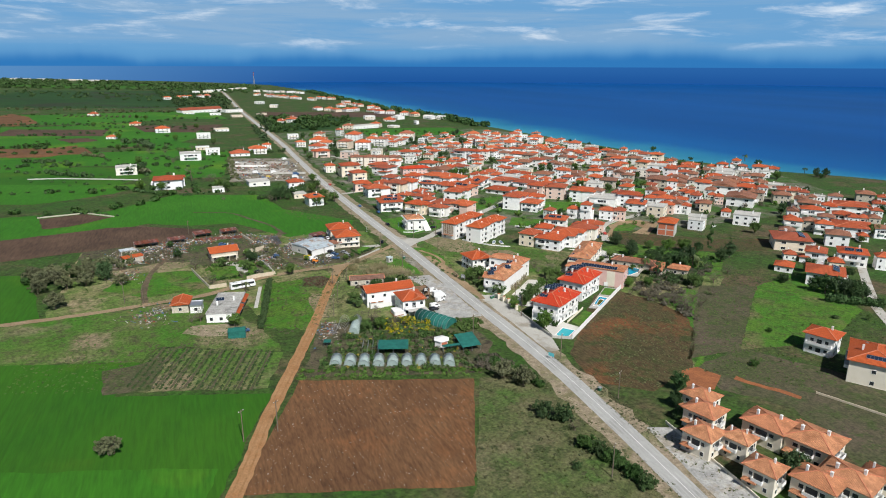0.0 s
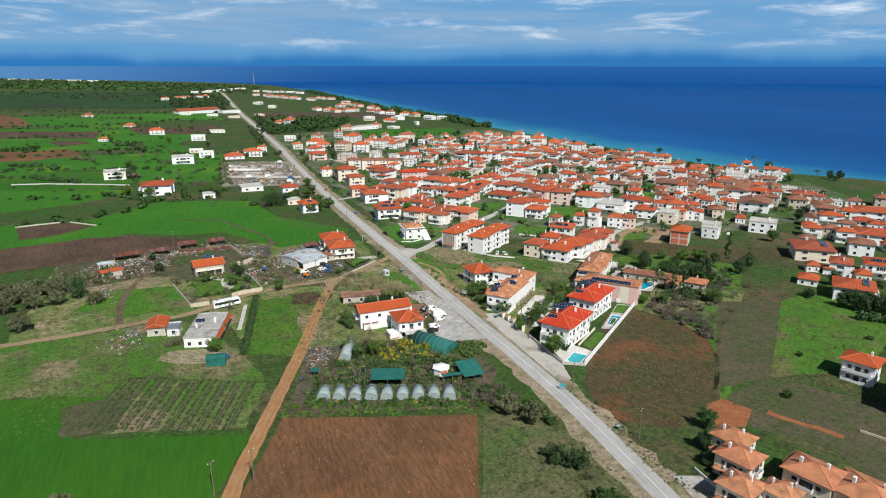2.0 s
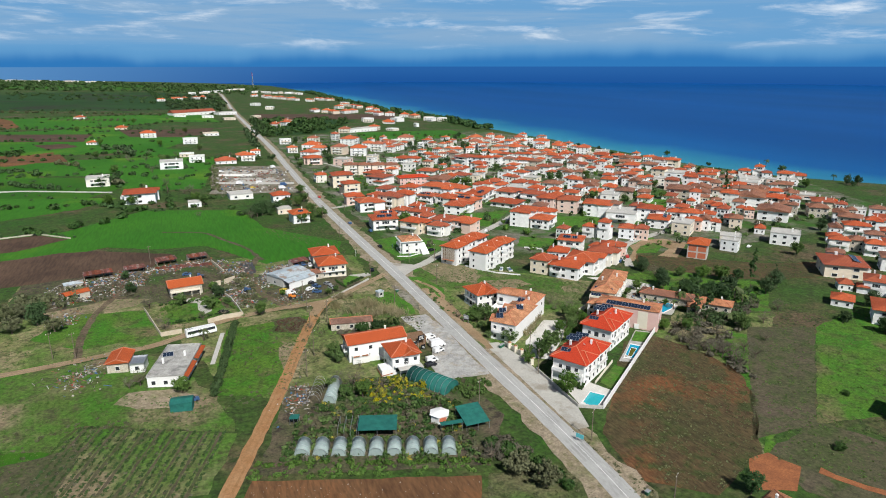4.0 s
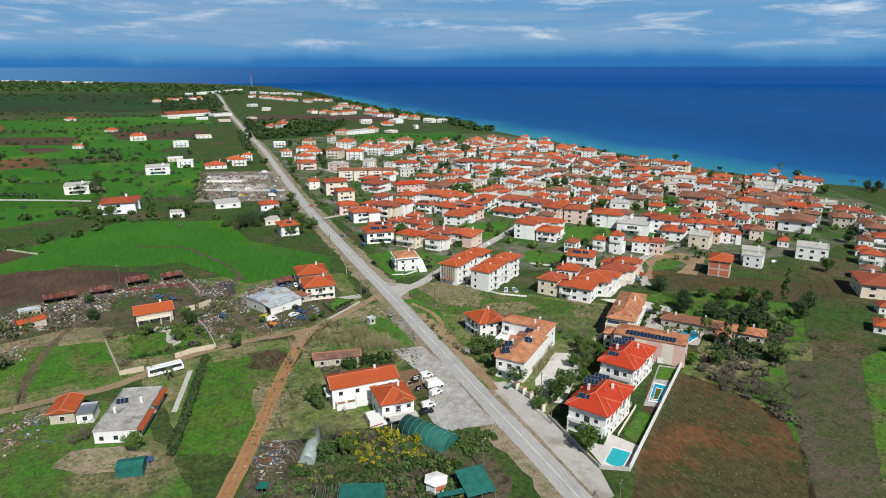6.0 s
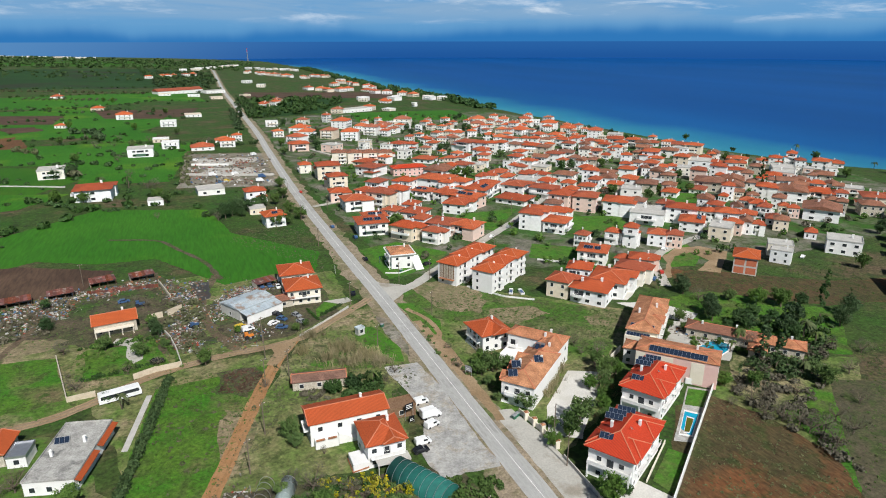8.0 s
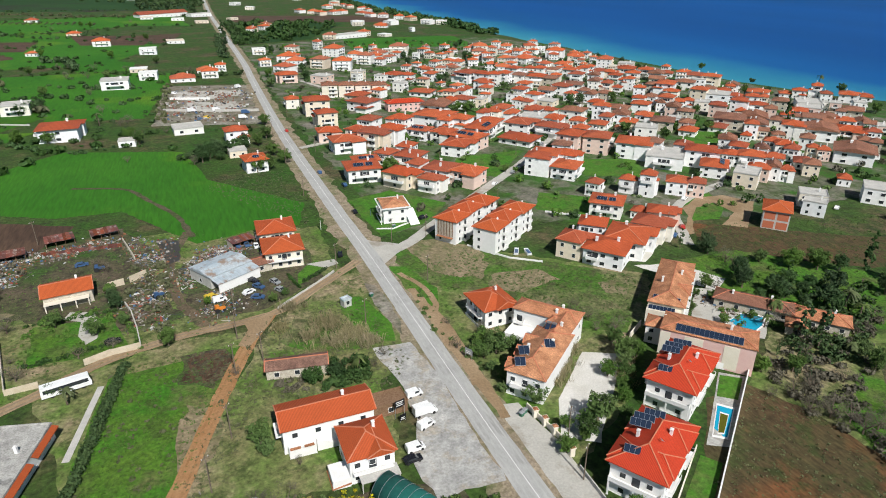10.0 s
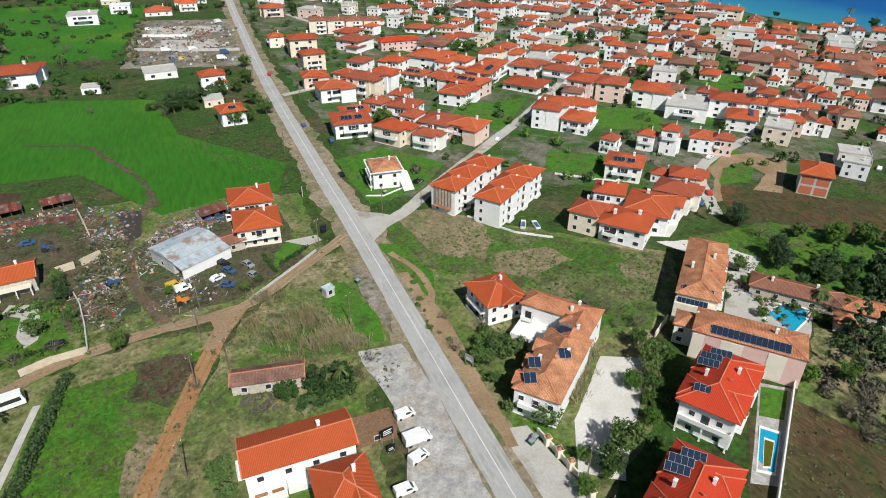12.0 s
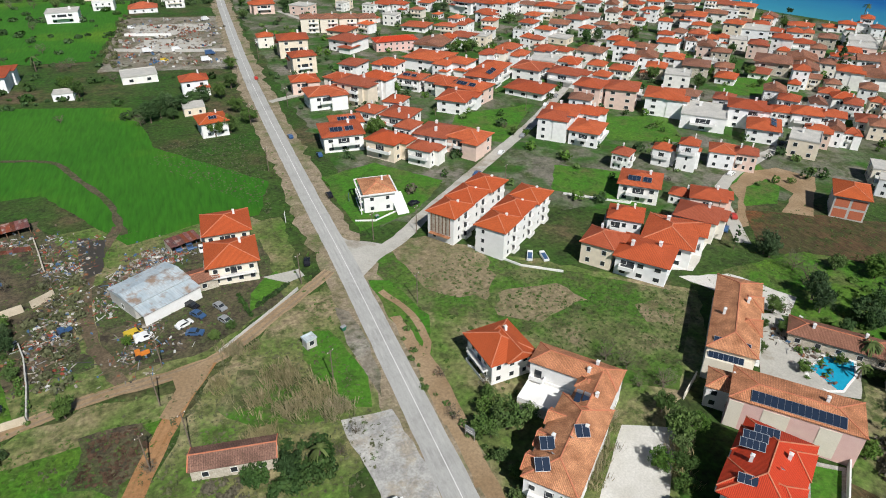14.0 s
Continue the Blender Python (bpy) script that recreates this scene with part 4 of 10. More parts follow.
def house(name, w, d, storeys, roof="hip", walls=None, tiles=None, wins=(3, 2, 3, 2), balc=(), rise=None, ridge=True, chim=1, sh=3.0, over=0.6, win_h=1.25, wing=None):
    """An empty at the base with walls, roof, windows, balconies and chimneys as parts. wing: x, y, width, depth and
    eaves height of a second body joined to the first."""
    e = new(name)
    walls = walls or M_WHITE
    h = storeys * sh + 0.2
    rise = rise if rise is not None else min(w, d) * 0.21
    body, top = shell(w, d, h, walls), (roof_bm(w, d, h, rise, over, roof) if roof in ("hip", "gable") else None)
    if wing:
        wx, wy, ww_, wd, wh_ = wing
        m = Matrix.Translation((wx, wy, 0))
        body = joined((body, Matrix()), (shell(ww_, wd, wh_, walls), m))
        if top:
            top = joined((top, Matrix()), (roof_bm(ww_, wd, wh_, min(ww_, wd) * 0.22, 0.5, "hip"), m))
    part("wall", body, walls, e)
    if top:
        part("roof", top, tiles or M_ROOF, e)
        if ridge:
            part("ridge_cap", ridge_bm(w, d, h, rise, over, roof), M_RIDGE, e)
        if roof == "gable":
            bm = bmesh.new()
            a, b = w / 2, d / 2
            if w >= d:
                tri = [[(s * a, -b, h), (s * a, b, h), (s * a, 0, h + rise * 0.98)] for s in (-1, 1)]
            else:
                tri = [[(-a, s * b, h), (a, s * b, h), (0, s * b, h + rise * 0.98)] for s in (-1, 1)]
            vs = [[bm.verts.new(p) for p in t] for t in tri]
            bm.faces.new(vs[0]); bm.faces.new(vs[1])
            for i in range(3):
                j = (i + 1) % 3
                bm.faces.new((vs[0][i], vs[0][j], vs[1][j], vs[1][i]))
            part("gable_wall", bm, walls, e)
    else:
        part("roof", tray(-w / 2 - 0.15, w / 2 + 0.15, -d / 2 - 0.15, d / 2 + 0.15, h, h + 0.5, 0.2, h + 0.15), tiles or M_CONC, e)
    for side, n in enumerate(wins):
        length = w if side % 2 == 0 else d
        for s in range(storeys):
            for i in range(n):
                al = (i - (n - 1) / 2) * length / n
                window(e, side, al, s * sh + 0.95, w, d, 1.15, win_h)
    for side, al, s, bw, solid in balc:
        balcony(e, side, al, s * sh + 0.1, w, d, bw, 1.3, solid)
    for i in range(chim):
        chimney(e, (0.22 if i == 0 else -0.28) * w, (0.12 if i == 0 else -0.1) * d, h + (rise * 0.6 if roof in ("hip", "gable") else 0.2))
    return e


TEMPLATES = {}


def template(kind, k):
    key = (kind, k)
    if key in TEMPLATES:
        return TEMPLATES[key]
    SIMPLE[0] = True
    if kind == "a":
        e = house("house", 10, 9, 2, wins=((2, 2, 0, 2), (3, 2, 0, 1), (1, 2, 0, 3))[k], balc=(((0, 0, 1, 4.5, True),), ((0, -2.5, 1, 3, False), (3, 0, 1, 4, True)), ((0, 0, 1, 8, True), (3, 0, 1, 3, False)))[k], chim=1 + k % 2, ridge=k == 0, wing=((3.2, -3.6, 4.6, 5.2, 6.0), (-3.4, 4.4, 5.0, 4.6, 3.1), (4.6, 2.2, 4.4, 5.6, 5.6))[k])
    elif kind == "b":
        e = house("house", 10, 9, 3, wins=((2, 2, 0, 2), (1, 2, 0, 2), (2, 1, 0, 2))[k], balc=(((0, 0, 1, 5, True), (0, 0, 2, 5, True)), ((3, 0, 1, 5, True), (3, 0, 2, 5, True), (0, 0, 2, 8, False)), ((0, 2, 1, 3, False), (0, 2, 2, 3, False)))[k], chim=1, ridge=False, sh=2.9, wing=((-3.0, -3.6, 4.4, 5.0, 8.6), (3.6, 4.2, 5.2, 4.6, 6.0), (4.4, -1.0, 4.6, 5.4, 8.4))[k])
    elif kind == "x":
        e = house("house", 10, 9, 2, wins=((2, 0, 0, 2), (2, 0, 0, 1), (1, 0, 0, 2))[k], balc=((), ((0, 0, 1, 6, True),), ((3, 0, 1, 5, True),))[k], chim=1, ridge=False, wing=((2.8, -3.4, 4.8, 5.0, 3.2), (-4.2, 1.5, 4.6, 5.6, 5.8), (3.4, 3.8, 5.0, 4.4, 5.8))[k])
    elif kind == "y":
        e = house("house", 10, 9, 3, wins=(2, 0, 0, 2), balc=((0, 0, 1, 5, True),) if k else ((3, 0, 2, 5, True),), chim=1, ridge=False, sh=2.9, wing=(-3.2, 3.6, 4.6, 4.6, 6.0))
    elif kind == "c":
        e = house("house", 10, 9, 2, wins=(2, 2, 1, 2), tiles=M_TERRA, walls=M_CREAM, balc=((0, 0, 1, 3.5, False), (1, 0, 1, 3, True)), chim=2, sh=3.1, over=0.7, wing=(-3.4, 2.6, 5.6, 6.4, 5.3))
        part("porch_roof", roof_bm(4.2, 2.2, 2.7, 0.55, 0.3, "hip"), M_TERRA, e).location = (-2.2, -5.2, 0)
    elif kind == "f":
        e = house("house", 10, 9, 2, roof="flat", wins=((2, 2, 0, 2), (3, 1, 0, 2), (2, 2, 0, 1))[k], balc=(((0, 0, 1, 6, True),), (), ((3, 0, 1, 5, True),))[k], chim=1)
    elif kind == "F":
        e = house("house", 10, 9, 1, roof="flat", wins=(2, 1, 0, 2), chim=0)
    elif kind == "l":
        e = house("house", 10, 9, 1, wins=(3, 1, 1, 2), chim=1, ridge=False)
    elif kind == "t":
        e = house("house", 10, 9, 2, roof="hip" if k != 1 else "gable", tiles=M_BROWNROOF, walls=M_STONE if k == 2 else M_WHITE, wins=((2, 2, 0, 2), (2, 1, 0, 2), (3, 1, 0, 2))[k], balc=((), ((0, 0, 1, 4, False),), ())[k], chim=1, ridge=False)
    else:
        e = house("house", 10, 9, 2, wins=(3, 2, 1, 2), balc=((0, 0, 1, 6, True),), chim=1, ridge=False)
        panels(e, -1.5, -2.6, 7.7, 0, 3, 1, 26)
        panels(e, 1.8, -2.6, 7.7, 0, 2, 1, 26)
    SIMPLE[0] = False
    texts = {"x": "two-storey village house with orange tiled roof", "y": "three-storey village house with orange tiled roof", "c": "cream townhouse with old terracotta tiles and white chimneys", "a": "two-storey white house with orange tiled hip roof", "b": "three-storey pale house with orange tiled roof", "f": "flat-roofed white house with parapet", "F": "low flat-roofed white building", "l": "single-storey house with orange tiled roof", "t": "old village house with weathered brown tiled roof", "s": "white house with solar panels on an orange roof"}
    tagged(e, texts[kind], "house", group="village houses")
    e.location = (0, 0, -900)
    TEMPLATES[key] = e
    return e


COUNT = [0]
USED = set()
FAR_HOUSES = []
FAR_FROM = 700      # houses beyond this are joined


def villa(x, y, w, d, yaw, kind):
    w, d = w * 1.06, d * 1.06
    if y > FAR_FROM:
        FAR_HOUSES.append((x, y, w, d, yaw, kind))
        return None
    COUNT[0] += 1
    if x > 285 and kind in "ax" and COUNT[0] % 4 == 0:
        kind = "t"      # the old village by the shore
    k = (COUNT[0] * 7 + int(x)) % 3 if kind in "abftxy" else 0
    t = template(kind, k)
    m = pose(x, y, gz(x, y), 0, 0, yaw)
    if (kind, k) in USED:
        t = copy_thing(t, m)
    USED.add((kind, k))
    t.matrix_basis = m
    t.scale = (w / 10, d / 9, 0.9 if kind == "c" else 1.0 + 0.2 * ((COUNT[0] * 37 % 11) / 10))
    return t


def place(e, x, y, yaw, label, category="house", group="", dz=0.0):
    e.matrix_basis = pose(x, y, gz(x, y) + dz, 0, 0, yaw)
    return tagged(e, label, category, group=group)



def far_houses():
    """The farthest houses of the village and the coast, joined: walls, roofs and dark windows."""
    V, Fc, mats = [], [], []

    def add(m, vs, fs, k):
        n = len(V)
        V.extend(tuple(m @ Vector(v)) for v in vs)
        Fc.extend(tuple(n + i for i in f) for f in fs)
        mats.extend([k] * len(fs))
    cube = ((3, 2, 1, 0), (4, 5, 6, 7), (0, 1, 5, 4), (1, 2, 6, 5), (2, 3, 7, 6), (3, 0, 4, 7))

    def bx(m, x0, x1, y0, y1, z0, z1, k):
        add(m, ((x0, y0, z0), (x1, y0, z0), (x1, y1, z0), (x0, y1, z0), (x0, y0, z1), (x1, y0, z1), (x1, y1, z1), (x0, y1, z1)), cube, k)
    for x, y, w, d, yaw, kind in FAR_HOUSES:
        m = pose(x, y, gz(x, y), 0, 0, yaw)
        n = {"y": 3, "l": 1, "F": 1}.get(kind, 2)
        h, a, b = n * 3.0 + 0.2, w / 2, d / 2
        bx(m, -a, a, -b, b, -1.5, h, 0)
        if kind in "fF":
            bx(m, -a - 0.2, a + 0.2, -b - 0.2, b + 0.2, h, h + 0.4, 0)
        else:
            A, B, r = a + 0.6, b + 0.6, min(w, d) * 0.21
            i = min(A, B)
            rx, ry = max(0.1, A - i), max(0.1, B - i)
            add(m, ((-A, -B, h), (A, -B, h), (A, B, h), (-A, B, h), (-rx, -ry, h + r), (rx, -ry, h + r), (rx, ry, h + r), (-rx, ry, h + r)), ((3, 2, 1, 0), (0, 1, 5, 4), (1, 2, 6, 5), (2, 3, 7, 6), (3, 0, 4, 7), (4, 5, 6, 7)), 1)
            bx(m, a * 0.4, a * 0.4 + 0.7, 0, 0.7, h, h + r + 0.9, 0)
        for s in range(n):
            for t in (-0.5, 0.0, 0.5):
                z = s * 3.0 + 0.9
                bx(m, t * w * 0.6 - 0.6, t * w * 0.6 + 0.6, -b - 0.05, -b, z, z + 1.3, 2)
                bx(m, -a - 0.05, -a, t * d * 0.6 - 0.6, t * d * 0.6 + 0.6, z, z + 1.3, 2)
            if s:
                bx(m, -a * 0.7, a * 0.7, -b - 1.2, -b - 0.06, s * 3.0, s * 3.0 + 0.9, 0)
    me = bpy.data.meshes.new("far_houses")
    me.from_pydata(V, [], Fc)
    me.materials.append(palette("far_render", [(0.80, 0.79, 0.76), (0.82, 0.81, 0.79), (0.74, 0.68, 0.58), (0.83, 0.82, 0.80), (0.70, 0.60, 0.48), (0.81, 0.80, 0.78)], island=True))
    me.materials.append(palette("far_tiles", [(0.52, 0.12, 0.045), (0.56, 0.15, 0.06), (0.45, 0.11, 0.05), (0.38, 0.13, 0.075), (0.54, 0.12, 0.04)], island=True, dirt=0.3))
    me.materials.append(M_GLASS)
    me.polygons.foreach_set("material_index", mats)
    tagged(new("far_houses", me), "far-off white houses with orange tiled roofs", "houses", kind="stuff")

# ---- the buildings nearest the road ----
def cross_roof(parent, x, y, yaw, w, d, z, rise, tiles, kind="hip", over=0.5):
    r = part("roof_wing", roof_bm(w, d, z, rise, over, kind), tiles, parent)
    r.matrix_basis = pose(x, y, 0, 0, 0, yaw)
    c = part("ridge_cap", ridge_bm(w, d, z, rise, over, kind, r=0.09), M_RIDGE, parent)
    c.matrix_basis = pose(x, y, 0.02, 0, 0, yaw)


def dish(parent, x, y, z):
    bm = bmesh.new()
    bmesh.ops.create_cone(bm, cap_ends=False, segments=14, radius1=0.12, radius2=0.5, depth=0.18)
    d = part("satellite_dish", bm, M_PURE, parent)
    d.matrix_basis = pose(x, y, z, 55, 0, 160)


# two roadside houses with twin roofs
for yy, lab in ((352.6, "cream two-storey house with bright orange hip roof"), (335.0, "two-storey house, orange roof, long brown balcony")):
    e = house("house", 12.4, 12.6, 2, tiles=M_ORANGE, walls=M_CREAM, wins=(4, 3, 2, 3), balc=((0, 0, 1, 11.5, False), (3, 1, 1, 5, False)), chim=1, over=0.9, rise=2.4)
    place(e, 73.2, yy, -1.5, lab, "house")

# white house with roof frame and a slanting stair canopy
e = house("house", 10.4, 12.0, 2, tiles=M_TERRA, walls=M_PURE, wins=(2, 2, 2, 3), balc=((3, 0, 1, 9, True), (3, 0, 0, 9, True)), chim=1, over=0.25, rise=1.5, sh=3.3)
part("roof_frame", boxes((-6.6, 6.0, -7.0, -6.55, 6.6, 7.0), (-6.6, -6.15, -6.55, 6.6, 6.6, 7.0), (5.55, 6.0, -6.55, 6.6, 6.6, 7.0), (-6.6, 6.0, 6.15, 6.6, 6.6, 7.0), (-6.5, -6.2, -6.9, -6.6, 0, 6.6)), M_PURE, e)
cn = part("stair_canopy", boxes((-2.0, 2.0, -4.2, 4.2, -0.12, 0.12)), M_PURE, e)
cn.matrix_basis = pose(6.4, -6.4, 2.4, 34, 0, 10)
place(e, 122.0, 362.0, -5, "white two-storey house with red roof and slanting stair canopy")


def apartment_block(label, x, y, yaw, n=3, w=9.2, seg=10.6):
    e = new("apartment_building")
    L = n * seg
    part("wall", shell(w, L, 9.4, M_PURE), M_PURE, e)
    for i in range(n):
        yy = -L / 2 + seg * (i + 0.5)
        up = 0.0 if i % 2 == 0 else 0.35
        r = part("roof", roof_bm(w + (0.8 if i == 2 else 0), seg - 0.5, 9.4 + up, 2.1, 0.75, "hip"), M_ORANGE, e)
        r.location = (0.2 if i == 2 else 0, yy, 0)
        c = part("ridge_cap", ridge_bm(w + (0.8 if i == 2 else 0), seg - 0.5, 9.4 + up, 2.1, 0.75), M_RIDGE, e)
        c.location = (r.location.x, yy, 0.01)
        chimney(e, 1.5, yy + 2, 10.6, 0.9)
        for s in range(3):
            for side in (1, 3):
                al = yy if side == 1 else -yy
                balcony(e, side, al + 1.6, s * 3.05 + 0.25, w, L, 3.4, 1.3, True)
                window(e, side, al - 2.4, s * 3.05 + 1.2, w, L, 1.0, 1.25)
    for s in range(3):
        window(e, 0, -2.2, s * 3.05 + 1.2, w, L, 1.0, 1.25)
    place(e, x, y, yaw, label, "apartment building", "twin apartment blocks")
    return e


a = apartment_block("long white three-storey apartment block, orange stepped roofs, slatted gable", 146.2, 341.0, -54)
for i in range(17):
    part("slat", boxes((-3.6 + i * 0.42, -3.35 + i * 0.42, -16.12, -15.95, 3.2, 9.2)), M_WOOD if i % 3 == 1 else M_STONE, a)
part("awning", boxes((-3.6, 3.6, -17.2, -15.9, 2.7, 2.85)), M_TERRA, a)
apartment_block("long white three-storey apartment block with balconies and orange roofs", 156.4, 328.6, -53)

# house with a cross-hipped roof
e = house("house", 10.2, 11.2, 2, tiles=M_ORANGE, walls=M_PURE, wins=(3, 2, 2, 2), balc=((3, 0, 1, 8, False), (3, 0, 0, 8, True)), chim=1, over=0.9, rise=2.3)
cross_roof(e, 1.5, -2.2, 0, 5.5, 8.2, 6.25, 2.0, M_ORANGE, "gable", 0.85)
place(e, 126.0, 275.5, 5, "white two-storey house with orange-red cross-hipped roof")

# terracotta guest house round a court
e = house("guest_house", 9.6, 22.0, 2, tiles=M_TERRA, walls=M_PURE, wins=(3, 0, 2, 6), balc=((0, 0, 1, 7, True), (3, 4, 1, 6, True), (3, -5, 1, 6, True)), chim=2, over=0.5, rise=2.2, sh=3.5)
for yy in (-7.5, -1.5, 4.5):
    cross_roof(e, -3.4, yy, 0, 4.5, 4.2, 6.9, 1.5, M_TERRA, "gable", 0.3)
panels(e, -2.4, -8.6, 9.0, 30, 2, 1, 26, 1.3, 2.4); panels(e, -3.2, -4.0, 9.3, 30, 2, 1, 26, 1.3, 2.4); panels(e, 1.6, 1.5, 9.6, 30, 2, 1, 26, 1.3, 2.4)
dish(e, -1.5, -6, 9.6); dish(e, 0.4, -1.2, 9.9)
place(e, 125.4, 244.2, -49, "old guest house, worn terracotta roofs, solar panels, white flank wall", "guest house")
e = house("guest_house", 18.4, 6.4, 2, tiles=M_TERRA, walls=M_PURE, wins=(0, 1, 4, 1), balc=((0, -7.3, 1, 3.2, True), (0, -7.3, 0, 3.2, True), (3, 0, 1, 4, True)), chim=1, over=0.4, rise=1.7, sh=3.8)
part("court_range", boxes((2.2, 9.2, -11.2, -3.15, -1.2, 7.8)), M_PURE, e)
cross_roof(e, 5.7, -6.4, 0, 7.0, 10.4, 7.8, 1.5, M_TERRA, "gable", 0.35)
cross_roof(e, 3.4, -4.2, 0, 3.4, 3.2, 7.8, 1.2, M_TERRA, "hip", 0.3)
part("court_terrace", tray(-9.0, 2.2, -10.4, -3.22, 2.6, 3.7, 0.2, 2.9), M_PURE, e, "white paved court terrace")
part("court_wall", boxes((-9.0, 2.2, -10.4, -10.2, -1.2, 2.6), (-9.0, -8.8, -10.2, -3.22, -1.2, 2.6)), M_CREAM, e)
for yy in (-4.6, -6.6, -8.6):
    part("court_window", boxes((2.12, 2.22, yy - 0.6, yy + 0.6, 3.9, 6.6)), M_GLASS, e)
for k in (0, 1):
    hx = 3.4 + 1.5 * k
    part("water_heater_tank", boxes((hx - 0.6, hx + 0.6, -9.2, -8.7, 9.6, 10.1)), M_ALU, e)
    pl = part("heater_panel", boxes((-0.6, 0.6, -0.9, 0.9, -0.04, 0.04)), M_SOLAR, e)
    pl.matrix_basis = pose(hx, -10.1, 9.2, 35, 0, 0)
chimney(e, 6.6, -8.0, 8.6); chimney(e, 3.0, -1.6, 8.4)
place(e, 137.2, 261.2, -50, "guest house wing with terracotta roofs round a white court", "guest house")

# hotel and its pool
e = house("hotel", 10.0, 31.0, 2, tiles=M_TERRA, walls=M_CREAM, wins=(2, 8, 2, 8), balc=tuple((1, -11 + 5.5 * i, 1, 4.6, False) for i in range(5)), chim=2, over=0.5, rise=1.9, sh=3.6)
cross_roof(e, 2.6, -4, 0, 6.0, 6.0, 7.4, 1.6, M_TERRA, "hip", 0.4)
cross_roof(e, 2.6, 6, 0, 6.0, 6.0, 7.4, 1.6, M_TERRA, "hip", 0.4)
panels(e, -2.5, -13.6, 8.3, 0, 3, 1, 25); panels(e, 2.0, -13.6, 8.3, 0, 3, 1, 25)
part("annex", boxes((-5.2, 4.4, -18.4, -15.5, -1, 6.2)), M_CREAM, e)
panels(e, -1.0, -17.0, 6.5, 0, 7, 1, 22)
place(e, 184.0, 265.0, -46, "long two-storey hotel with faded terracotta roof", "hotel")
e = house("house", 6.4, 6.0, 2, tiles=M_TERRA, walls=M_PURE, wins=(2, 1, 1, 1), chim=1, over=0.4, rise=1.3, sh=2.7)
place(e, 166.0, 248.5, -46, "small white house with terracotta roof")
e = house("hotel_wing", 24.0, 10.0, 2, tiles=M_TERRA, walls=M_PINK, wins=(0, 2, 8, 2), chim=1, over=0.25, rise=1.0, sh=3.9)
for x0, x1 in ((-11.9, -9.2), (-5.6, -0.8), (4.4, 8.2)):
    part("wall_panel", boxes((x0, x1, -5.08, -4.9, 0.4, 7.4)), M_CREAM, e, "cream painted panel")
panels(e, 0.2, -3.4, 8.75, 0, 14, 1, 16, 1.2, 2.6)
place(e, 173.4, 237.4, -48, "pink and cream hotel wing with a row of solar panels", "hotel")
e = house("pool_house", 22.0, 7.0, 1, tiles=M_BROWNROOF, walls=M_STONE, wins=(5, 1, 3, 1), chim=2, over=0.6, rise=1.5)
place(e, 205.8, 252.6, -50, "low stone pool house with brown tiled roof", "pool house")
e = house("pool_house", 15.0, 7.0, 1, tiles=M_TERRA, walls=M_STONE, wins=(4, 1, 2, 1), chim=1, over=0.6, rise=1.4)
place(e, 218.0, 238.5, -50, "low pool house with pale terracotta roof", "pool house")


# twin red-roofed villas with solar panels
for (x, y), lab in (((130.2, 205.8), "white villa, bright red hipped roof, dark solar panels"), ((154.8, 226.2), "white villa, bright red hipped roof, rows of solar panels")):
    e = house("villa", 10.8, 19.0, 2, tiles=M_RED, walls=M_PURE, wins=(2, 6, 2, 5), balc=((0, 0, 1, 10.4, True), (1, -5, 1, 6, False), (1, 4, 1, 6, False), (3, 4, 1, 5, False), (3, -5, 1, 5, False)), chim=2, over=0.95, rise=2.9, sh=4.0)
    for xx, yy in ((-2.6, -5.5), (2.6, -4.5), (2.6, 4.5), (-2.6, 4.0)):
        cross_roof(e, xx, yy, 0, 6.2, 5.4, 8.22, 2.0, M_RED, "hip", 0.9)
    for cx in (-5.0, 0.0, 5.0):
        part("column", stack(((0.22, 0), (0.22, 0.3), (0.16, 0.32), (0.16, 4.0))), M_PURE, e).location = (cx, -10.6, 0)
    for k, (xx, yy) in enumerate(((-3.6, 1.0), (-3.6, 3.2), (-2.2, 5.6), (-2.4, -6.6))):
        panels(e, xx, yy, 11.1 if k < 3 else 10.3, 12, 4 if k < 3 else 3, 1, 26)
    dish(e, 1.8, -2.0, 11.4)
    place(e, x, y, -57, lab, "villa", "twin red-roofed villas")

# roadside house with an outer stair and a corner wing
e = house("house", 20.0, 8.8, 2, roof="gable", tiles=M_ORANGE, walls=M_PURE, wins=(4, 1, 4, 2), balc=((3, 0, 1, 4, True),), chim=1, over=0.5, rise=1.7, sh=3.2)
st = bmesh.new()
for i in range(14):
    box(st, -3.2 + i * 0.42, -2.78 + i * 0.42, -5.7, -4.42, -0.5, 3.2 - i * 0.23)
part("outer_stair", st, M_PURE, e)
part("lower_terrace", boxes((-9.2, -3.4, -6.2, -4.42, -1.0, 2.9)), M_PURE, e)
part("awning", boxes((-9.0, -6.8, -6.7, -6.1, 2.9, 3.1), (-6.0, -3.9, -6.7, -6.1, 2.9, 3.1)), M_TERRA, e)
place(e, 69.4, 241.6, 1.0, "long white two-storey house with orange roof and outer stair")
e = house("house", 9.4, 10.4, 2, tiles=M_ORANGE, walls=M_PURE, wins=(3, 2, 1, 2), balc=((0, 0, 1, 8.4, False),), chim=1, over=0.6, rise=2.2, sh=3.1)
cross_roof(e, 1.6, -2.6, 0, 4.6, 6.0, 6.4, 1.5, M_ORANGE, "gable", 0.55)
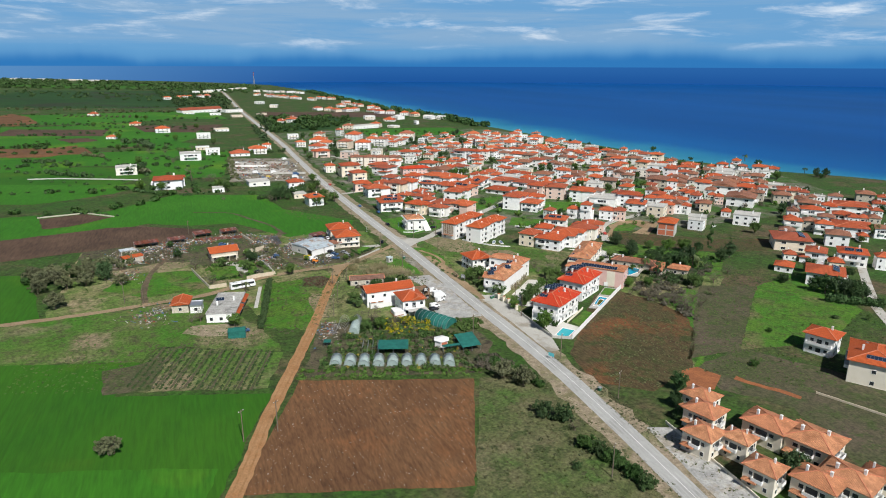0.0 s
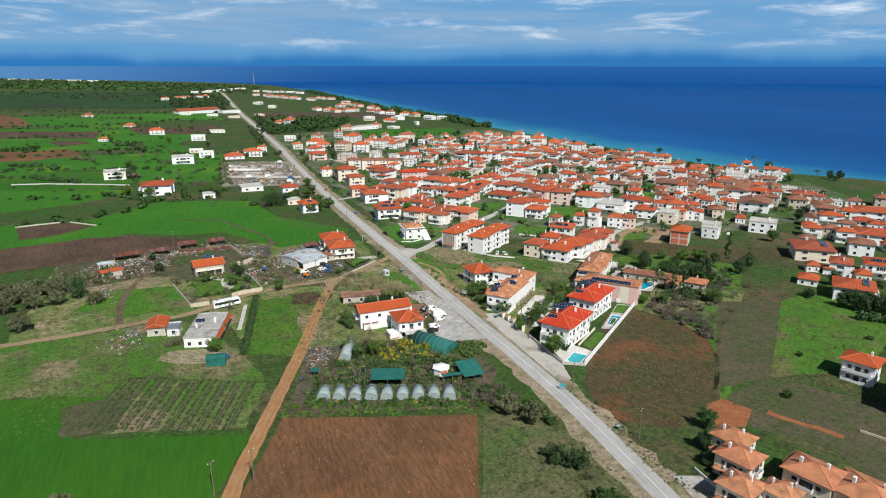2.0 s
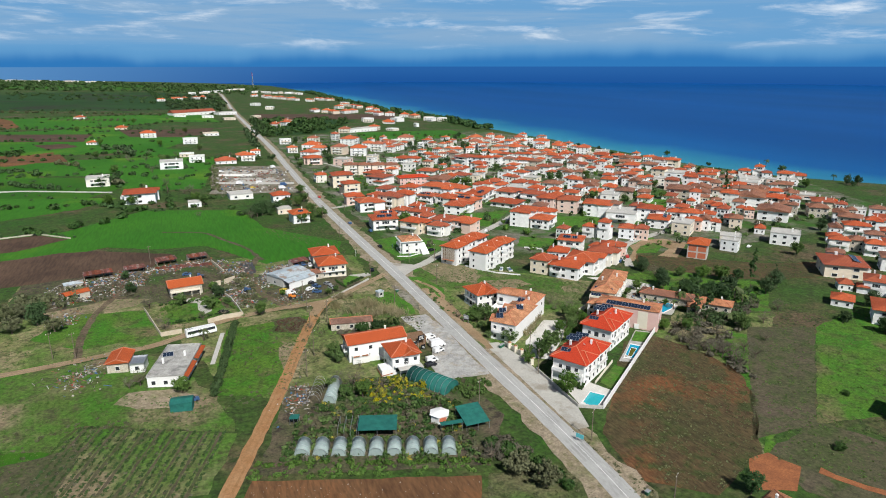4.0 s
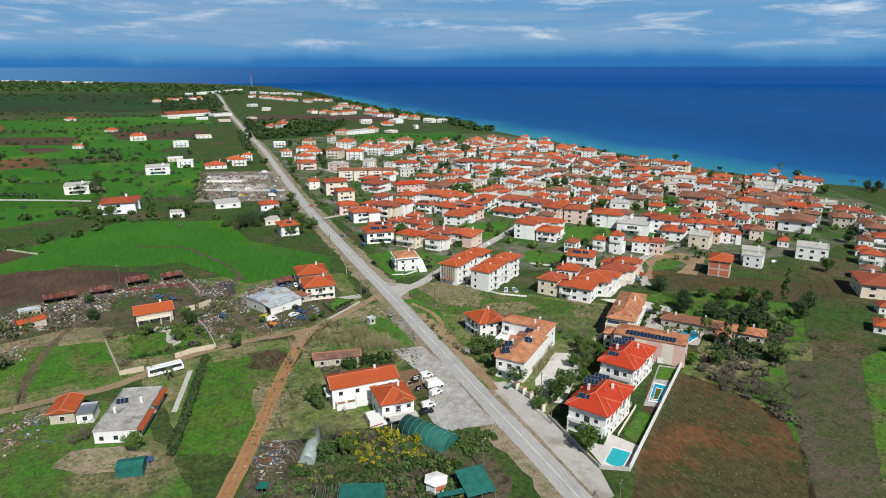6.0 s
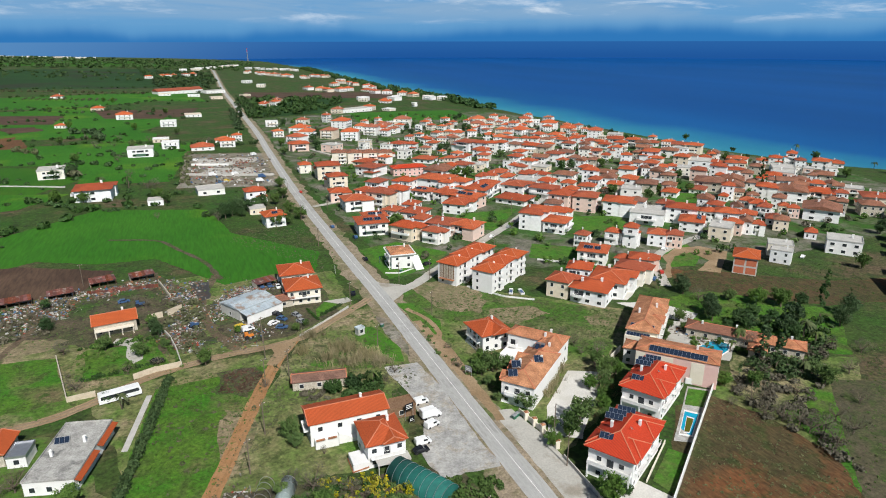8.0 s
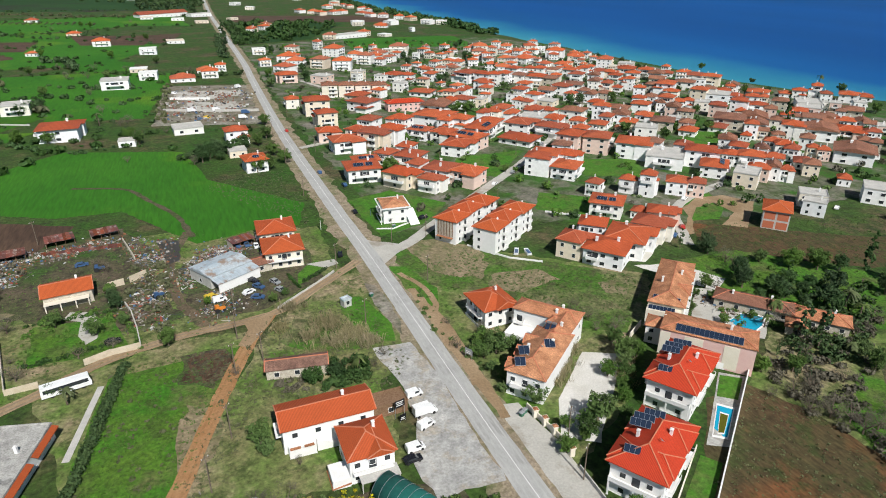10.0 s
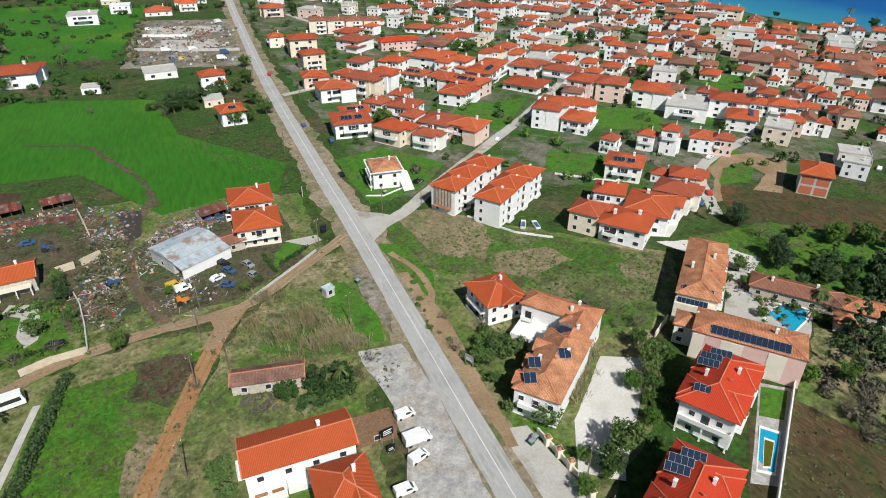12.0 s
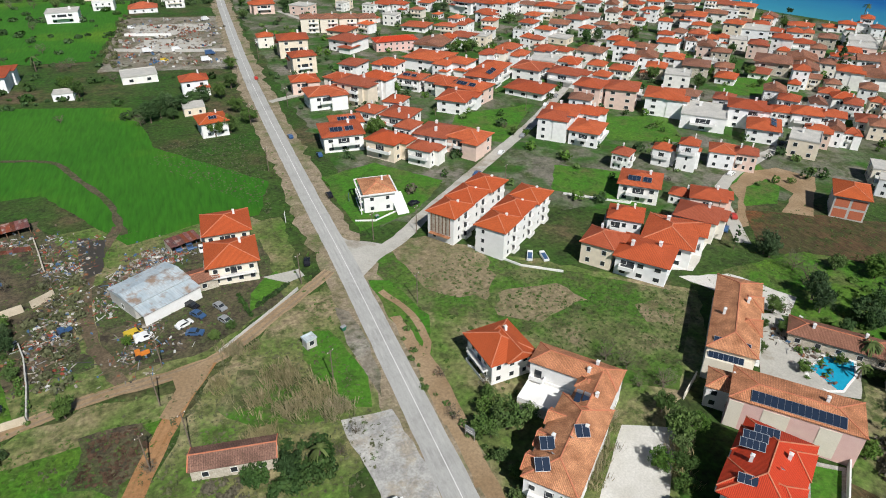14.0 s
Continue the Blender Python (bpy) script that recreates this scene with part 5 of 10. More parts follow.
part("porch_roof", boxes((-3.2, 5.0, -8.6, -5.3, 2.7, 2.85), (-3.1, -2.9, -8.5, -8.3, 0, 2.7), (4.7, 4.9, -8.5, -8.3, 0, 2.7)), M_CONC, e, "grey corrugated porch roof")
part("side_shed", boxes((-8.4, -4.75, -5.6, -0.4, -1, 2.4)), M_PURE, e)
sr = part("side_shed_roof", boxes((-8.7, -4.7, -5.9, -0.1, 0, 0.16)), M_TERRA, e)
sr.matrix_basis = pose(0, 0, 1.55, 0, -7, 0)
place(e, 75.4, 229.2, 0.5, "white corner house with orange hip roof and balcony")
e = house("shed", 8.2, 5.0, 1, roof="flat", tiles=M_WOOD, walls=M_WOOD, wins=(1, 0, 0, 0), chim=0, sh=2.8)
place(e, 84.6, 244.5, 2, "dark timber lean-to beside the parking area", "shed")

# old ruin with brown tiles
e = house("shed", 15.2, 5.2, 1, roof="gable", tiles=M_OLDROOF, walls=M_STONE, wins=(3, 0, 0, 0), chim=0, rise=1.2, sh=2.7, over=0.35)
place(e, 67.0, 266.6, -9, "derelict long shed with sagging brown tiled roof", "shed")

# farmstead by the dirt lane
e = house("house", 13.0, 9.6, 1, roof="gable", tiles=M_ORANGE, walls=M_STONE, wins=(4, 2, 2, 2), chim=1, rise=1.9, sh=4.0, over=0.6)
part("porch", boxes((-6.5, 5.5, -7.2, -4.85, 2.5, 2.65)), M_CREAM, e)
for x in (-6.2, -2.2, 1.8, 5.2):
    part("porch_post", boxes((x - 0.15, x + 0.15, -7.1, -6.8, 0, 2.5)), M_CREAM, e)
place(e, 7.5, 327.5, 8, "farmhouse with plain orange gabled roof and porch")
e = house("house", 10.8, 22.6, 1, roof="flat", tiles=M_GREYROOF, walls=M_PURE, wins=(3, 5, 2, 3), chim=2, sh=3.4)
tr = part("tile_canopy", boxes((-0.9, 0.9, -11.2, -0.4, -0.08, 0.08), (-0.9, 0.9, 1.4, 11.2, -0.08, 0.08)), M_ORANGE, e)
tr.matrix_basis = pose(6.0, 0, 3.3, 0, 16, 0)
panels(e, -3.0, 3.2, 4.3, 10, 3, 1, 30)
place(e, 5.2, 249.6, -14, "low white house, stained flat grey roof, orange tile canopy")
e = house("shed", 6.2, 8.4, 1, roof="gable", tiles=M_ORANGE, walls=M_STONE, wins=(1, 1, 0, 1), chim=0, rise=1.3, sh=3.2)
place(e, -11.6, 257.6, -8, "small stone shed with orange gabled roof", "shed")
e = house("shed", 4.2, 6.0, 1, roof="flat", tiles=M_ALU, walls=M_PURE, wins=(1, 0, 0, 0), chim=0, sh=2.6)
place(e, -6.0, 254.6, -8, "small white shed with metal roof", "shed")

# corrugated barn
M_TIN = mat("corrugated_tin", (0.42, 0.50, 0.55), (0.55, 0.60, 0.62), 0.25, 0.5, 3.0, 0.2, metal=0.2, local=True, c=(0.33, 0.24, 0.18), c_scale=0.3, stretch=(1, 0.1, 1, 0))
e = house("barn", 15.6, 11.6, 1, roof="gable", tiles=M_TIN, walls=M_CONC, wins=(2, 0, 0, 1), chim=0, rise=1.0, sh=4.0, over=0.3, ridge=False)
lt = part("lean_to_roof", boxes((-8.0, 8.0, -4.6, 0, -0.06, 0.06)), M_TIN, e)
lt.matrix_basis = pose(0, -5.9, 3.95, 10, 0, 0)
part("lean_to_wall", boxes((-7.8, 7.8, -10.2, -10.0, -0.5, 3.1)), M_PURE, e)
place(e, 52.2, 329.2, 31, "barn with pale blue-grey corrugated metal roof", "barn")
e = house("shed", 7.0, 6.0, 1, roof="gable", tiles=M_BROWNROOF, walls=M_STONE, wins=(1, 1, 0, 0), chim=0, rise=1.0, sh=2.8)
place(e, 64.5, 330.5, 12, "brown tiled lean-to shed beside the barn", "shed")

e = house("house", 10.6, 11.0, 2, tiles=M_ORANGE, walls=M_PURE, wins=(2, 2, 2, 2), balc=((0, 2, 1, 5, True), (1, 0, 1, 5, True)), chim=1, over=0.9, rise=2.2)
panels(e, 0, -3.6, 7.8, 0, 3, 1, 28)
place(e, 75.4, 446.6, 8, "white two-storey house with orange roof among trees")

# houses by the eastern lane
e = house("house", 9.6, 8.6, 2, tiles=M_ORANGE, walls=M_PURE, wins=(2, 3, 2, 1), balc=((0, 0, 1, 8.4, True), (0, 0, 0, 8.4, True)), chim=1, over=0.9, rise=1.9, sh=3.4)
place(e, 206.4, 145.8, -68, "white two-storey house with full-width balconies")
e = house("house", 14.0, 19.0, 2, tiles=M_ORANGE, walls=M_CREAM, wins=(1, 3, 2, 3), balc=((3, 4, 1, 6, True), (3, -4, 1, 6, True)), chim=2, over=0.9, rise=2.4, sh=4.0)
panels(e, 0, -7.0, 9.6, 0, 5, 1, 24)
dish(e, -3, 2, 10.8)
place(e, 204.0, 125.0, -56, "large cream house with orange roof and solar panels")

# unfinished house with brick infill
e = house("house", 10.0, 13.0, 2, tiles=M_ORANGE, walls=M_CONC, wins=(0, 2, 2, 2), chim=0, over=0.8, rise=2.2, sh=4.0)
M_BRICK = mat("hollow_red_brick", (0.52, 0.16, 0.08), (0.44, 0.13, 0.07), 2.0, 0.9, 9.0, 0.15, local=True)
for bx0 in (-4.5, 0.4):
    for bz in (4.4, 0.6):
        part("brick_infill", boxes((bx0, bx0 + 4.1, -6.56, -6.4, bz, bz + 3.0)), M_BRICK, e)
place(e, 271.5, 305.5, -48, "unfinished concrete house with red brick infill")
e = house("house", 11.4, 9.6, 2, roof="flat", walls=M_CREAM, wins=(3, 2, 2, 2), balc=((0, 0, 1, 9, True),), chim=1)
place(e, 308.0, 319.0, -45, "flat-roofed cream house with roof terrace")

# apartment row with red balconies
for i in range(4):
    x, y = 151 + 12.6 * i, 626.5 - 2.6 * i
    e = house("apartment_building", 12.0, 14.0, 3, tiles=M_BROWNROOF, walls=M_CREAM, wins=(1, 0, 0, 1), balc=((0, 2.5, 0, 6, True), (0, 2.5, 1, 6, True), (0, 2.5, 2, 6, True)), chim=1, over=0.5, rise=1.6)
    place(e, x, y, -10, "terraced apartment building with brick-red balcony fronts", "apartment building", "apartment row")
e = house("school", 26.0, 11.0, 2, tiles=M_RED, walls=M_PINK, wins=(7, 0, 0, 2), chim=0, over=0.8, rise=1.8)
place(e, 191.5, 562.5, -3, "long red two-storey building with open gallery", "building")

# ---- the village ----
villa(198, 922, 8.0, 7.3, 37, 'y')
villa(203, 853, 19.0, 17.6, 55, 'y')
villa(324, 1226, 15.7, 15.2, 26, 'f')
villa(290, 1055, 13.9, 13.9, 37, 'x')
villa(234, 1021, 15.8, 14.1, -23, 'x')
villa(318, 1044, 14.9, 13.8, -57, 'F')
villa(355, 1193, 17.3, 16.4, -39, 'l')
villa(379, 1102, 6.3, 6.0, -62, 'f')
villa(450, 1226, 18.3, 14.7, -50, 'f')
villa(475, 1225, 14.9, 14.0, -41, 'f')
villa(391, 1246, 12.1, 11.9, 61, 'f')
villa(281, 858, 19.0, 16.9, -25, 'y')
villa(220, 825, 15.4, 12.6, 69, 'x')
villa(227, 809, 9.8, 9.7, 36, 'x')
villa(238, 807, 13.4, 11.6, -34, 'x')
villa(253, 798, 8.7, 7.6, -46, 'x')
villa(172, 770, 14.5, 14.2, -36, 'y')
villa(191, 756, 16.7, 16.3, -19, 'y')
villa(157, 685, 14.8, 12.3, -46, 'f')
villa(192, 698, 9.8, 9.7, -41, 'f')
villa(208, 677, 9.9, 8.4, -45, 'f')
villa(220, 679, 15.0, 12.9, 43, 'x')
villa(211, 632, 9.2, 9.2, 47, 'f')
villa(170, 612, 15.6, 13.8, 46, 'l')
villa(164, 570, 16.7, 15.9, -51, 'x')
villa(129, 564, 15.5, 14.3, -5, 'y')
villa(128, 528, 12.1, 10.5, 3, 'y')
villa(223, 611, 16.1, 14.5, -41, 'l')
villa(243, 606, 12.6, 10.2, -51, 'l')
villa(260, 713, 8.6, 7.2, 27, 'x')
villa(254, 676, 11.2, 9.3, 44, 'x')
villa(230, 670, 9.9, 8.6, -43, 'x')
villa(212, 549, 18.9, 16.5, 48, 't')
villa(197, 517, 19.0, 17.6, -48, 'x')
villa(235, 558, 12.4, 11.4, -47, 'x')
villa(248, 559, 11.8, 10.4, -48, 'f')
villa(210, 501, 12.8, 11.0, -52, 'x')
villa(223, 485, 13.9, 12.6, 42, 'a')
villa(244, 482, 15.5, 14.2, 41, 'a')
villa(212, 474, 14.7, 13.6, 44, 's')
villa(176, 482, 11.9, 10.6, -46, 's')
villa(187, 471, 11.7, 11.0, -50, 'a')
villa(197, 456, 16.4, 13.3, -55, 's')
villa(185, 445, 15.2, 12.9, 48, 'a')
villa(153, 514, 11.9, 10.3, 43, 'x')
villa(168, 496, 11.5, 10.0, -51, 'b')
villa(140, 491, 11.1, 9.8, -51, 'a')
villa(156, 476, 11.5, 10.5, -55, 'b')
villa(143, 467, 13.6, 11.5, -51, 'b')
villa(122, 492, 11.7, 9.8, -3, 'a')
villa(127, 468, 15.3, 12.6, 2, 'a')
villa(142, 439, 9.2, 8.9, 40, 'a')
villa(156, 447, 9.5, 7.9, 47, 'a')
villa(152, 428, 12.3, 12.0, 44, 'a')
villa(128, 429, 12.0, 9.9, -3, 's')
villa(123, 417, 14.7, 14.2, -4, 's')
villa(138, 401, 12.2, 10.5, -52, 'a')
villa(160, 405, 13.2, 12.7, 44, 'a')
villa(170, 395, 13.0, 11.1, -53, 'a')
villa(150, 412, 8.6, 7.4, 39, 'a')
villa(149, 390, 9.0, 7.9, -49, 'a')
villa(230, 456, 19.0, 15.2, -53, 'l')
villa(219, 406, 12.6, 12.6, 47, 'b')
villa(210, 399, 10.0, 9.9, 48, 'b')
villa(232, 406, 10.5, 10.2, -45, 'a')
villa(222, 390, 13.3, 11.4, 42, 'a')
villa(257, 466, 15.3, 12.4, -52, 'a')
villa(250, 432, 12.4, 11.9, 39, 'b')
villa(241, 426, 9.3, 8.7, -42, 't')
villa(259, 493, 14.7, 14.4, -42, 'f')
villa(270, 511, 10.2, 9.7, 35, 'x')
villa(298, 505, 14.2, 13.2, -51, 't')
villa(270, 484, 10.2, 10.1, -49, 'a')
villa(280, 511, 10.3, 8.8, -50, 'x')
villa(282, 475, 8.7, 8.4, 42, 'a')
villa(271, 454, 8.3, 7.5, -52, 'a')
villa(388, 865, 11.5, 11.0, -56, 'x')
villa(367, 822, 15.9, 15.3, 65, 'x')
villa(356, 785, 9.2, 8.9, 56, 'x')
villa(312, 763, 11.9, 10.2, -51, 'f')
villa(290, 706, 8.1, 7.2, -44, 'x')
villa(284, 662, 19.0, 15.4, 35, 'y')
villa(293, 645, 13.2, 10.7, -53, 'y')
villa(299, 637, 9.8, 8.0, -43, 'y')
villa(314, 648, 11.4, 9.9, 39, 'y')
villa(283, 626, 12.5, 11.5, 44, 'x')
villa(254, 593, 6.7, 5.8, 38, 'x')
villa(234, 515, 8.2, 7.8, 43, 'x')
villa(251, 523, 12.4, 10.3, 36, 'x')
villa(336, 722, 11.4, 10.9, 55, 'x')
villa(421, 859, 11.6, 10.7, 65, 'x')
villa(396, 799, 11.5, 10.4, -46, 'x')
villa(371, 762, 12.3, 11.6, 46, 'x')
villa(401, 790, 9.5, 8.6, -53, 'y')
villa(392, 757, 19.0, 16.8, 29, 'x')
villa(441, 836, 14.0, 13.8, 69, 'y')
villa(475, 891, 12.1, 11.6, 70, 'x')
villa(449, 788, 18.7, 15.4, -42, 'y')
villa(456, 836, 11.3, 11.1, -32, 'f')
villa(284, 569, 9.6, 9.1, -46, 'f')
villa(298, 586, 10.9, 10.0, 36, 'x')
villa(274, 543, 6.8, 6.5, 37, 'x')
villa(299, 565, 10.5, 8.6, -54, 'x')
villa(278, 538, 8.1, 6.5, -52, 'x')
villa(303, 550, 12.0, 11.6, -53, 'F')
villa(319, 579, 11.8, 11.7, -43, 'x')
villa(359, 683, 9.7, 7.8, -44, 'x')
villa(367, 678, 10.6, 10.0, 42, 'x')
villa(344, 642, 14.4, 14.2, 45, 'x')
villa(329, 648, 12.3, 11.2, -50, 'x')
villa(315, 611, 11.5, 9.6, 38, 'x')
villa(350, 628, 12.1, 11.5, 44, 't')
villa(409, 707, 14.2, 12.5, 43, 'x')
villa(337, 588, 13.2, 10.8, -49, 'x')
villa(355, 599, 15.6, 13.8, -41, 'x')
villa(396, 667, 13.3, 12.5, -53, 'x')
villa(461, 763, 19.0, 17.2, 59, 'x')
villa(385, 639, 10.6, 10.4, 44, 'x')
villa(345, 690, 11.0, 10.4, -54, 'x')
villa(340, 704, 13.4, 11.9, -39, 'x')
villa(345, 566, 9.2, 7.8, 38, 'x')
villa(413, 672, 11.3, 9.8, 43, 'x')
villa(378, 866, 8.6, 8.5, 60, 'x')
villa(240, 513, 6.2, 5.5, -45, 'x')
villa(250, 506, 9.0, 7.7, 43, 'x')
villa(393, 714, 12.9, 11.6, 26, 'x')
villa(380, 676, 12.2, 10.6, 37, 't')
villa(276, 709, 8.7, 7.2, -26, 'x')
villa(302, 756, 9.4, 8.6, 49, 'x')
villa(248, 590, 6.6, 6.4, -43, 'x')
villa(225, 556, 8.7, 8.2, -48, 'x')
villa(200, 501, 8.5, 8.1, -49, 'x')
villa(465, 712, 17.4, 14.7, 48, 'y')
villa(478, 692, 14.7, 13.8, -45, 'f')
villa(455, 659, 16.2, 13.8, 47, 'x')
villa(427, 648, 11.7, 9.8, -51, 'x')
villa(419, 654, 10.6, 10.4, 47, 'x')
villa(397, 630, 10.6, 9.1, 47, 'x')
villa(377, 580, 10.3, 8.4, 45, 'y')
villa(380, 604, 10.1, 8.6, 47, 't')
villa(383, 574, 7.7, 7.2, 43, 'x')
villa(408, 592, 8.7, 7.7, 40, 'y')
villa(408, 600, 7.6, 6.9, -52, 'x')
villa(422, 631, 10.9, 9.9, 40, 'x')
villa(472, 651, 12.8, 11.9, 39, 'x')
villa(464, 626, 13.5, 13.2, 47, 'x')
villa(390, 554, 8.5, 7.4, -42, 'y')
villa(444, 634, 11.1, 9.5, -44, 'x')
villa(491, 644, 11.8, 11.3, 44, 'l')
villa(448, 604, 12.9, 12.8, -44, 'x')
villa(424, 563, 15.9, 13.1, 43, 'y')
villa(426, 580, 12.3, 11.6, -50, 't')
villa(498, 614, 19.0, 15.9, -47, 'x')
villa(458, 579, 14.8, 12.3, -46, 't')
villa(417, 548, 10.7, 8.8, -46, 'x')
villa(493, 586, 15.0, 13.0, -53, 'y')
villa(480, 587, 11.9, 10.8, -47, 'f')
villa(494, 560, 10.7, 9.3, 41, 'x')
villa(432, 532, 11.6, 10.9, -54, 'y')
villa(444, 524, 17.5, 16.6, 43, 'f')
villa(455, 517, 9.8, 8.6, -51, 'x')
villa(429, 487, 10.9, 9.8, 36, 'b')
villa(487, 555, 7.2, 6.3, 46, 'x')
villa(489, 527, 14.4, 13.1, -49, 'x')
villa(465, 509, 9.8, 9.5, 40, 'x')
villa(404, 482, 11.3, 9.3, 39, 'b')
villa(409, 503, 10.8, 10.2, 46, 'f')
villa(424, 479, 6.5, 5.7, -52, 'l')
villa(445, 485, 11.1, 10.6, -44, 'a')
villa(474, 490, 11.6, 10.2, 37, 't')
villa(470, 503, 7.4, 6.7, 42, 'x')
villa(329, 524, 10.1, 9.7, 39, 'x')
villa(315, 498, 9.5, 9.3, -44, 'b')
villa(335, 505, 13.2, 12.0, -50, 'x')
villa(358, 510, 11.1, 11.1, -46, 'x')
villa(382, 511, 10.2, 9.9, 39, 'y')
villa(394, 512, 9.2, 8.7, 43, 'x')
villa(375, 508, 6.2, 5.8, 46, 'x')
villa(374, 493, 10.2, 9.1, 42, 't')
villa(374, 480, 10.0, 8.1, -48, 't')
villa(335, 476, 10.2, 9.1, -46, 'a')
villa(320, 481, 10.9, 10.6, 48, 'a')
villa(313, 463, 10.4, 9.6, 46, 'a')
villa(307, 479, 9.1, 7.7, 40, 'a')
villa(291, 465, 10.1, 10.0, 43, 'a')
villa(338, 460, 13.8, 12.9, 47, 'a')
villa(313, 445, 12.2, 11.3, -43, 'f')
villa(351, 452, 9.3, 8.8, 45, 't')
villa(350, 463, 7.8, 7.7, -44, 'f')
villa(388, 453, 18.0, 17.1, 41, 'a')
villa(372, 446, 11.9, 9.6, 37, 'l')
villa(345, 443, 11.3, 9.4, 38, 'l')
villa(408, 451, 15.1, 13.7, 45, 't')
villa(395, 436, 12.9, 11.1, 44, 'a')
villa(377, 424, 8.6, 7.5, 46, 'b')
villa(523, 529, 10.3, 9.7, 48, 'l')
villa(529, 521, 10.2, 9.3, -50, 'x')
villa(546, 519, 9.9, 7.9, 38, 'y')
villa(542, 506, 9.7, 8.0, 46, 'x')
villa(556, 497, 14.1, 11.9, 38, 'a')
villa(577, 498, 13.4, 11.2, 41, 'l')
villa(502, 451, 15.4, 12.9, 37, 't')
villa(510, 471, 9.3, 7.5, 36, 'f')
villa(473, 463, 15.0, 14.1, 41, 'f')
villa(457, 459, 12.8, 11.2, 41, 'a')
villa(492, 481, 19.0, 16.0, 49, 'f')
villa(439, 451, 9.3, 7.7, -48, 'a')
villa(404, 417, 12.7, 10.5, 40, 'b')
villa(446, 437, 12.3, 10.6, -45, 't')
villa(460, 438, 12.5, 12.4, 42, 'a')
villa(444, 422, 8.6, 7.3, -52, 't')
villa(422, 411, 19.0, 16.5, 44, 't')
villa(441, 406, 15.1, 15.0, -45, 'a')
villa(485, 447, 7.5, 6.0, 35, 'a')
villa(391, 394, 9.1, 7.3, 37, 't')
villa(377, 378, 5.7, 5.6, 44, 'a')
villa(365, 387, 9.5, 8.5, -41, 'a')
villa(384, 409, 6.9, 6.8, 48, 'a')
villa(366, 396, 8.3, 7.6, -51, 'a')
villa(370, 420, 5.6, 4.8, -54, 'l')
villa(339, 395, 9.7, 8.5, 37, 'a')
villa(343, 408, 9.2, 9.1, 45, 'a')
villa(328, 375, 11.3, 10.7, -45, 'a')
villa(321, 382, 8.5, 8.3, 43, 'a')
villa(337, 369, 10.1, 8.5, -49, 'a')
villa(356, 365, 10.9, 9.3, 42, 'l')
villa(303, 386, 13.9, 12.8, -45, 'b')
villa(307, 404, 9.3, 8.3, 40, 'a')
villa(298, 370, 14.7, 11.8, 45, 's')
villa(285, 392, 19.0, 17.8, 46, 'f')
villa(294, 414, 9.2, 8.9, -52, 't')
villa(278, 412, 15.3, 14.9, 47, 'b')
villa(264, 426, 14.1, 13.4, 48, 'b')
villa(322, 355, 8.0, 6.5, 40, 't')
villa(326, 350, 6.1, 5.0, -42, 'a')
villa(314, 356, 9.6, 7.8, -53, 'a')
villa(301, 351, 13.0, 10.6, 38, 'f')
villa(424, 382, 7.4, 6.8, 44, 't')
villa(470, 419, 8.1, 8.0, 38, 't')
villa(382, 419, 6.3, 5.6, -47, 't')
villa(462, 425, 10.6, 10.2, -47, 'a')
villa(415, 438, 10.0, 8.4, 38, 'a')
villa(534, 470, 10.3, 8.5, 47, 'f')
villa(370, 528, 8.9, 7.5, -41, 'x')
villa(382, 529, 9.1, 8.1, 36, 't')
villa(458, 550, 10.2, 9.4, -43, 'x')
villa(462, 537, 10.1, 9.8, 46, 'x')
villa(439, 467, 9.0, 8.0, 43, 't')
villa(438, 443, 7.2, 6.6, -43, 't')
villa(342, 551, 8.9, 8.1, 38, 'x')
villa(357, 556, 9.2, 7.5, 45, 't')
villa(402, 510, 7.7, 6.3, -48, 'x')
villa(447, 394, 8.3, 7.4, -45, 'a')
villa(506, 477, 5.5, 4.6, 43, 'f')
villa(346, 385, 7.6, 6.5, 49, 't')
villa(361, 378, 8.4, 7.1, 36, 'a')
villa(211, 339, 12.4, 11.7, -42, 's')
villa(190, 318, 9.4, 8.7, -41, 'a')
villa(243, 353, 6.5, 5.7, -47, 'b')
villa(259, 352, 8.7, 8.6, 48, 'a')
villa(265, 346, 7.6, 6.7, -44, 'a')
villa(226, 322, 10.3, 8.9, -42, 'a')
villa(222, 330, 6.7, 5.5, -52, 'l')
villa(212, 311, 11.4, 10.3, -51, 'a')
villa(220, 362, 6.5, 6.2, 36, 'a')
villa(237, 360, 6.5, 5.6, -49, 'a')
villa(460, 380, 15.3, 13.2, 45, 'a')
villa(471, 380, 7.1, 6.3, 39, 'a')
villa(464, 367, 6.9, 6.6, -53, 'a')
villa(434, 363, 11.8, 11.8, -41, 'a')
villa(438, 348, 10.4, 8.7, 40, 't')
villa(379, 307, 7.8, 7.1, -49, 'l')
villa(476, 406, 11.7, 11.4, 40, 'f')
villa(468, 412, 6.6, 6.5, -49, 'a')
villa(344, 312, 14.7, 12.4, -51, 'f')
villa(299, 310, 8.6, 7.1, -55, 'f')
villa(390, 315, 8.0, 6.7, 43, 't')
villa(395, 366, 19.0, 18.1, 38, 't')
villa(379, 373, 6.4, 6.1, -41, 'a')
villa(424, 375, 7.4, 6.2, 35, 't')
villa(350, 336, 6.6, 5.7, 41, 'l')
villa(348, 354, 9.0, 7.3, 43, 'a')
villa(197, 914, 8.0, 7.7, 37, 'y')
villa(125, 883, 13.4, 10.8, -3, 'f')
villa(164, 897, 12.3, 11.5, -34, 'x')
villa(121, 794, 10.7, 9.1, 4, 'x')
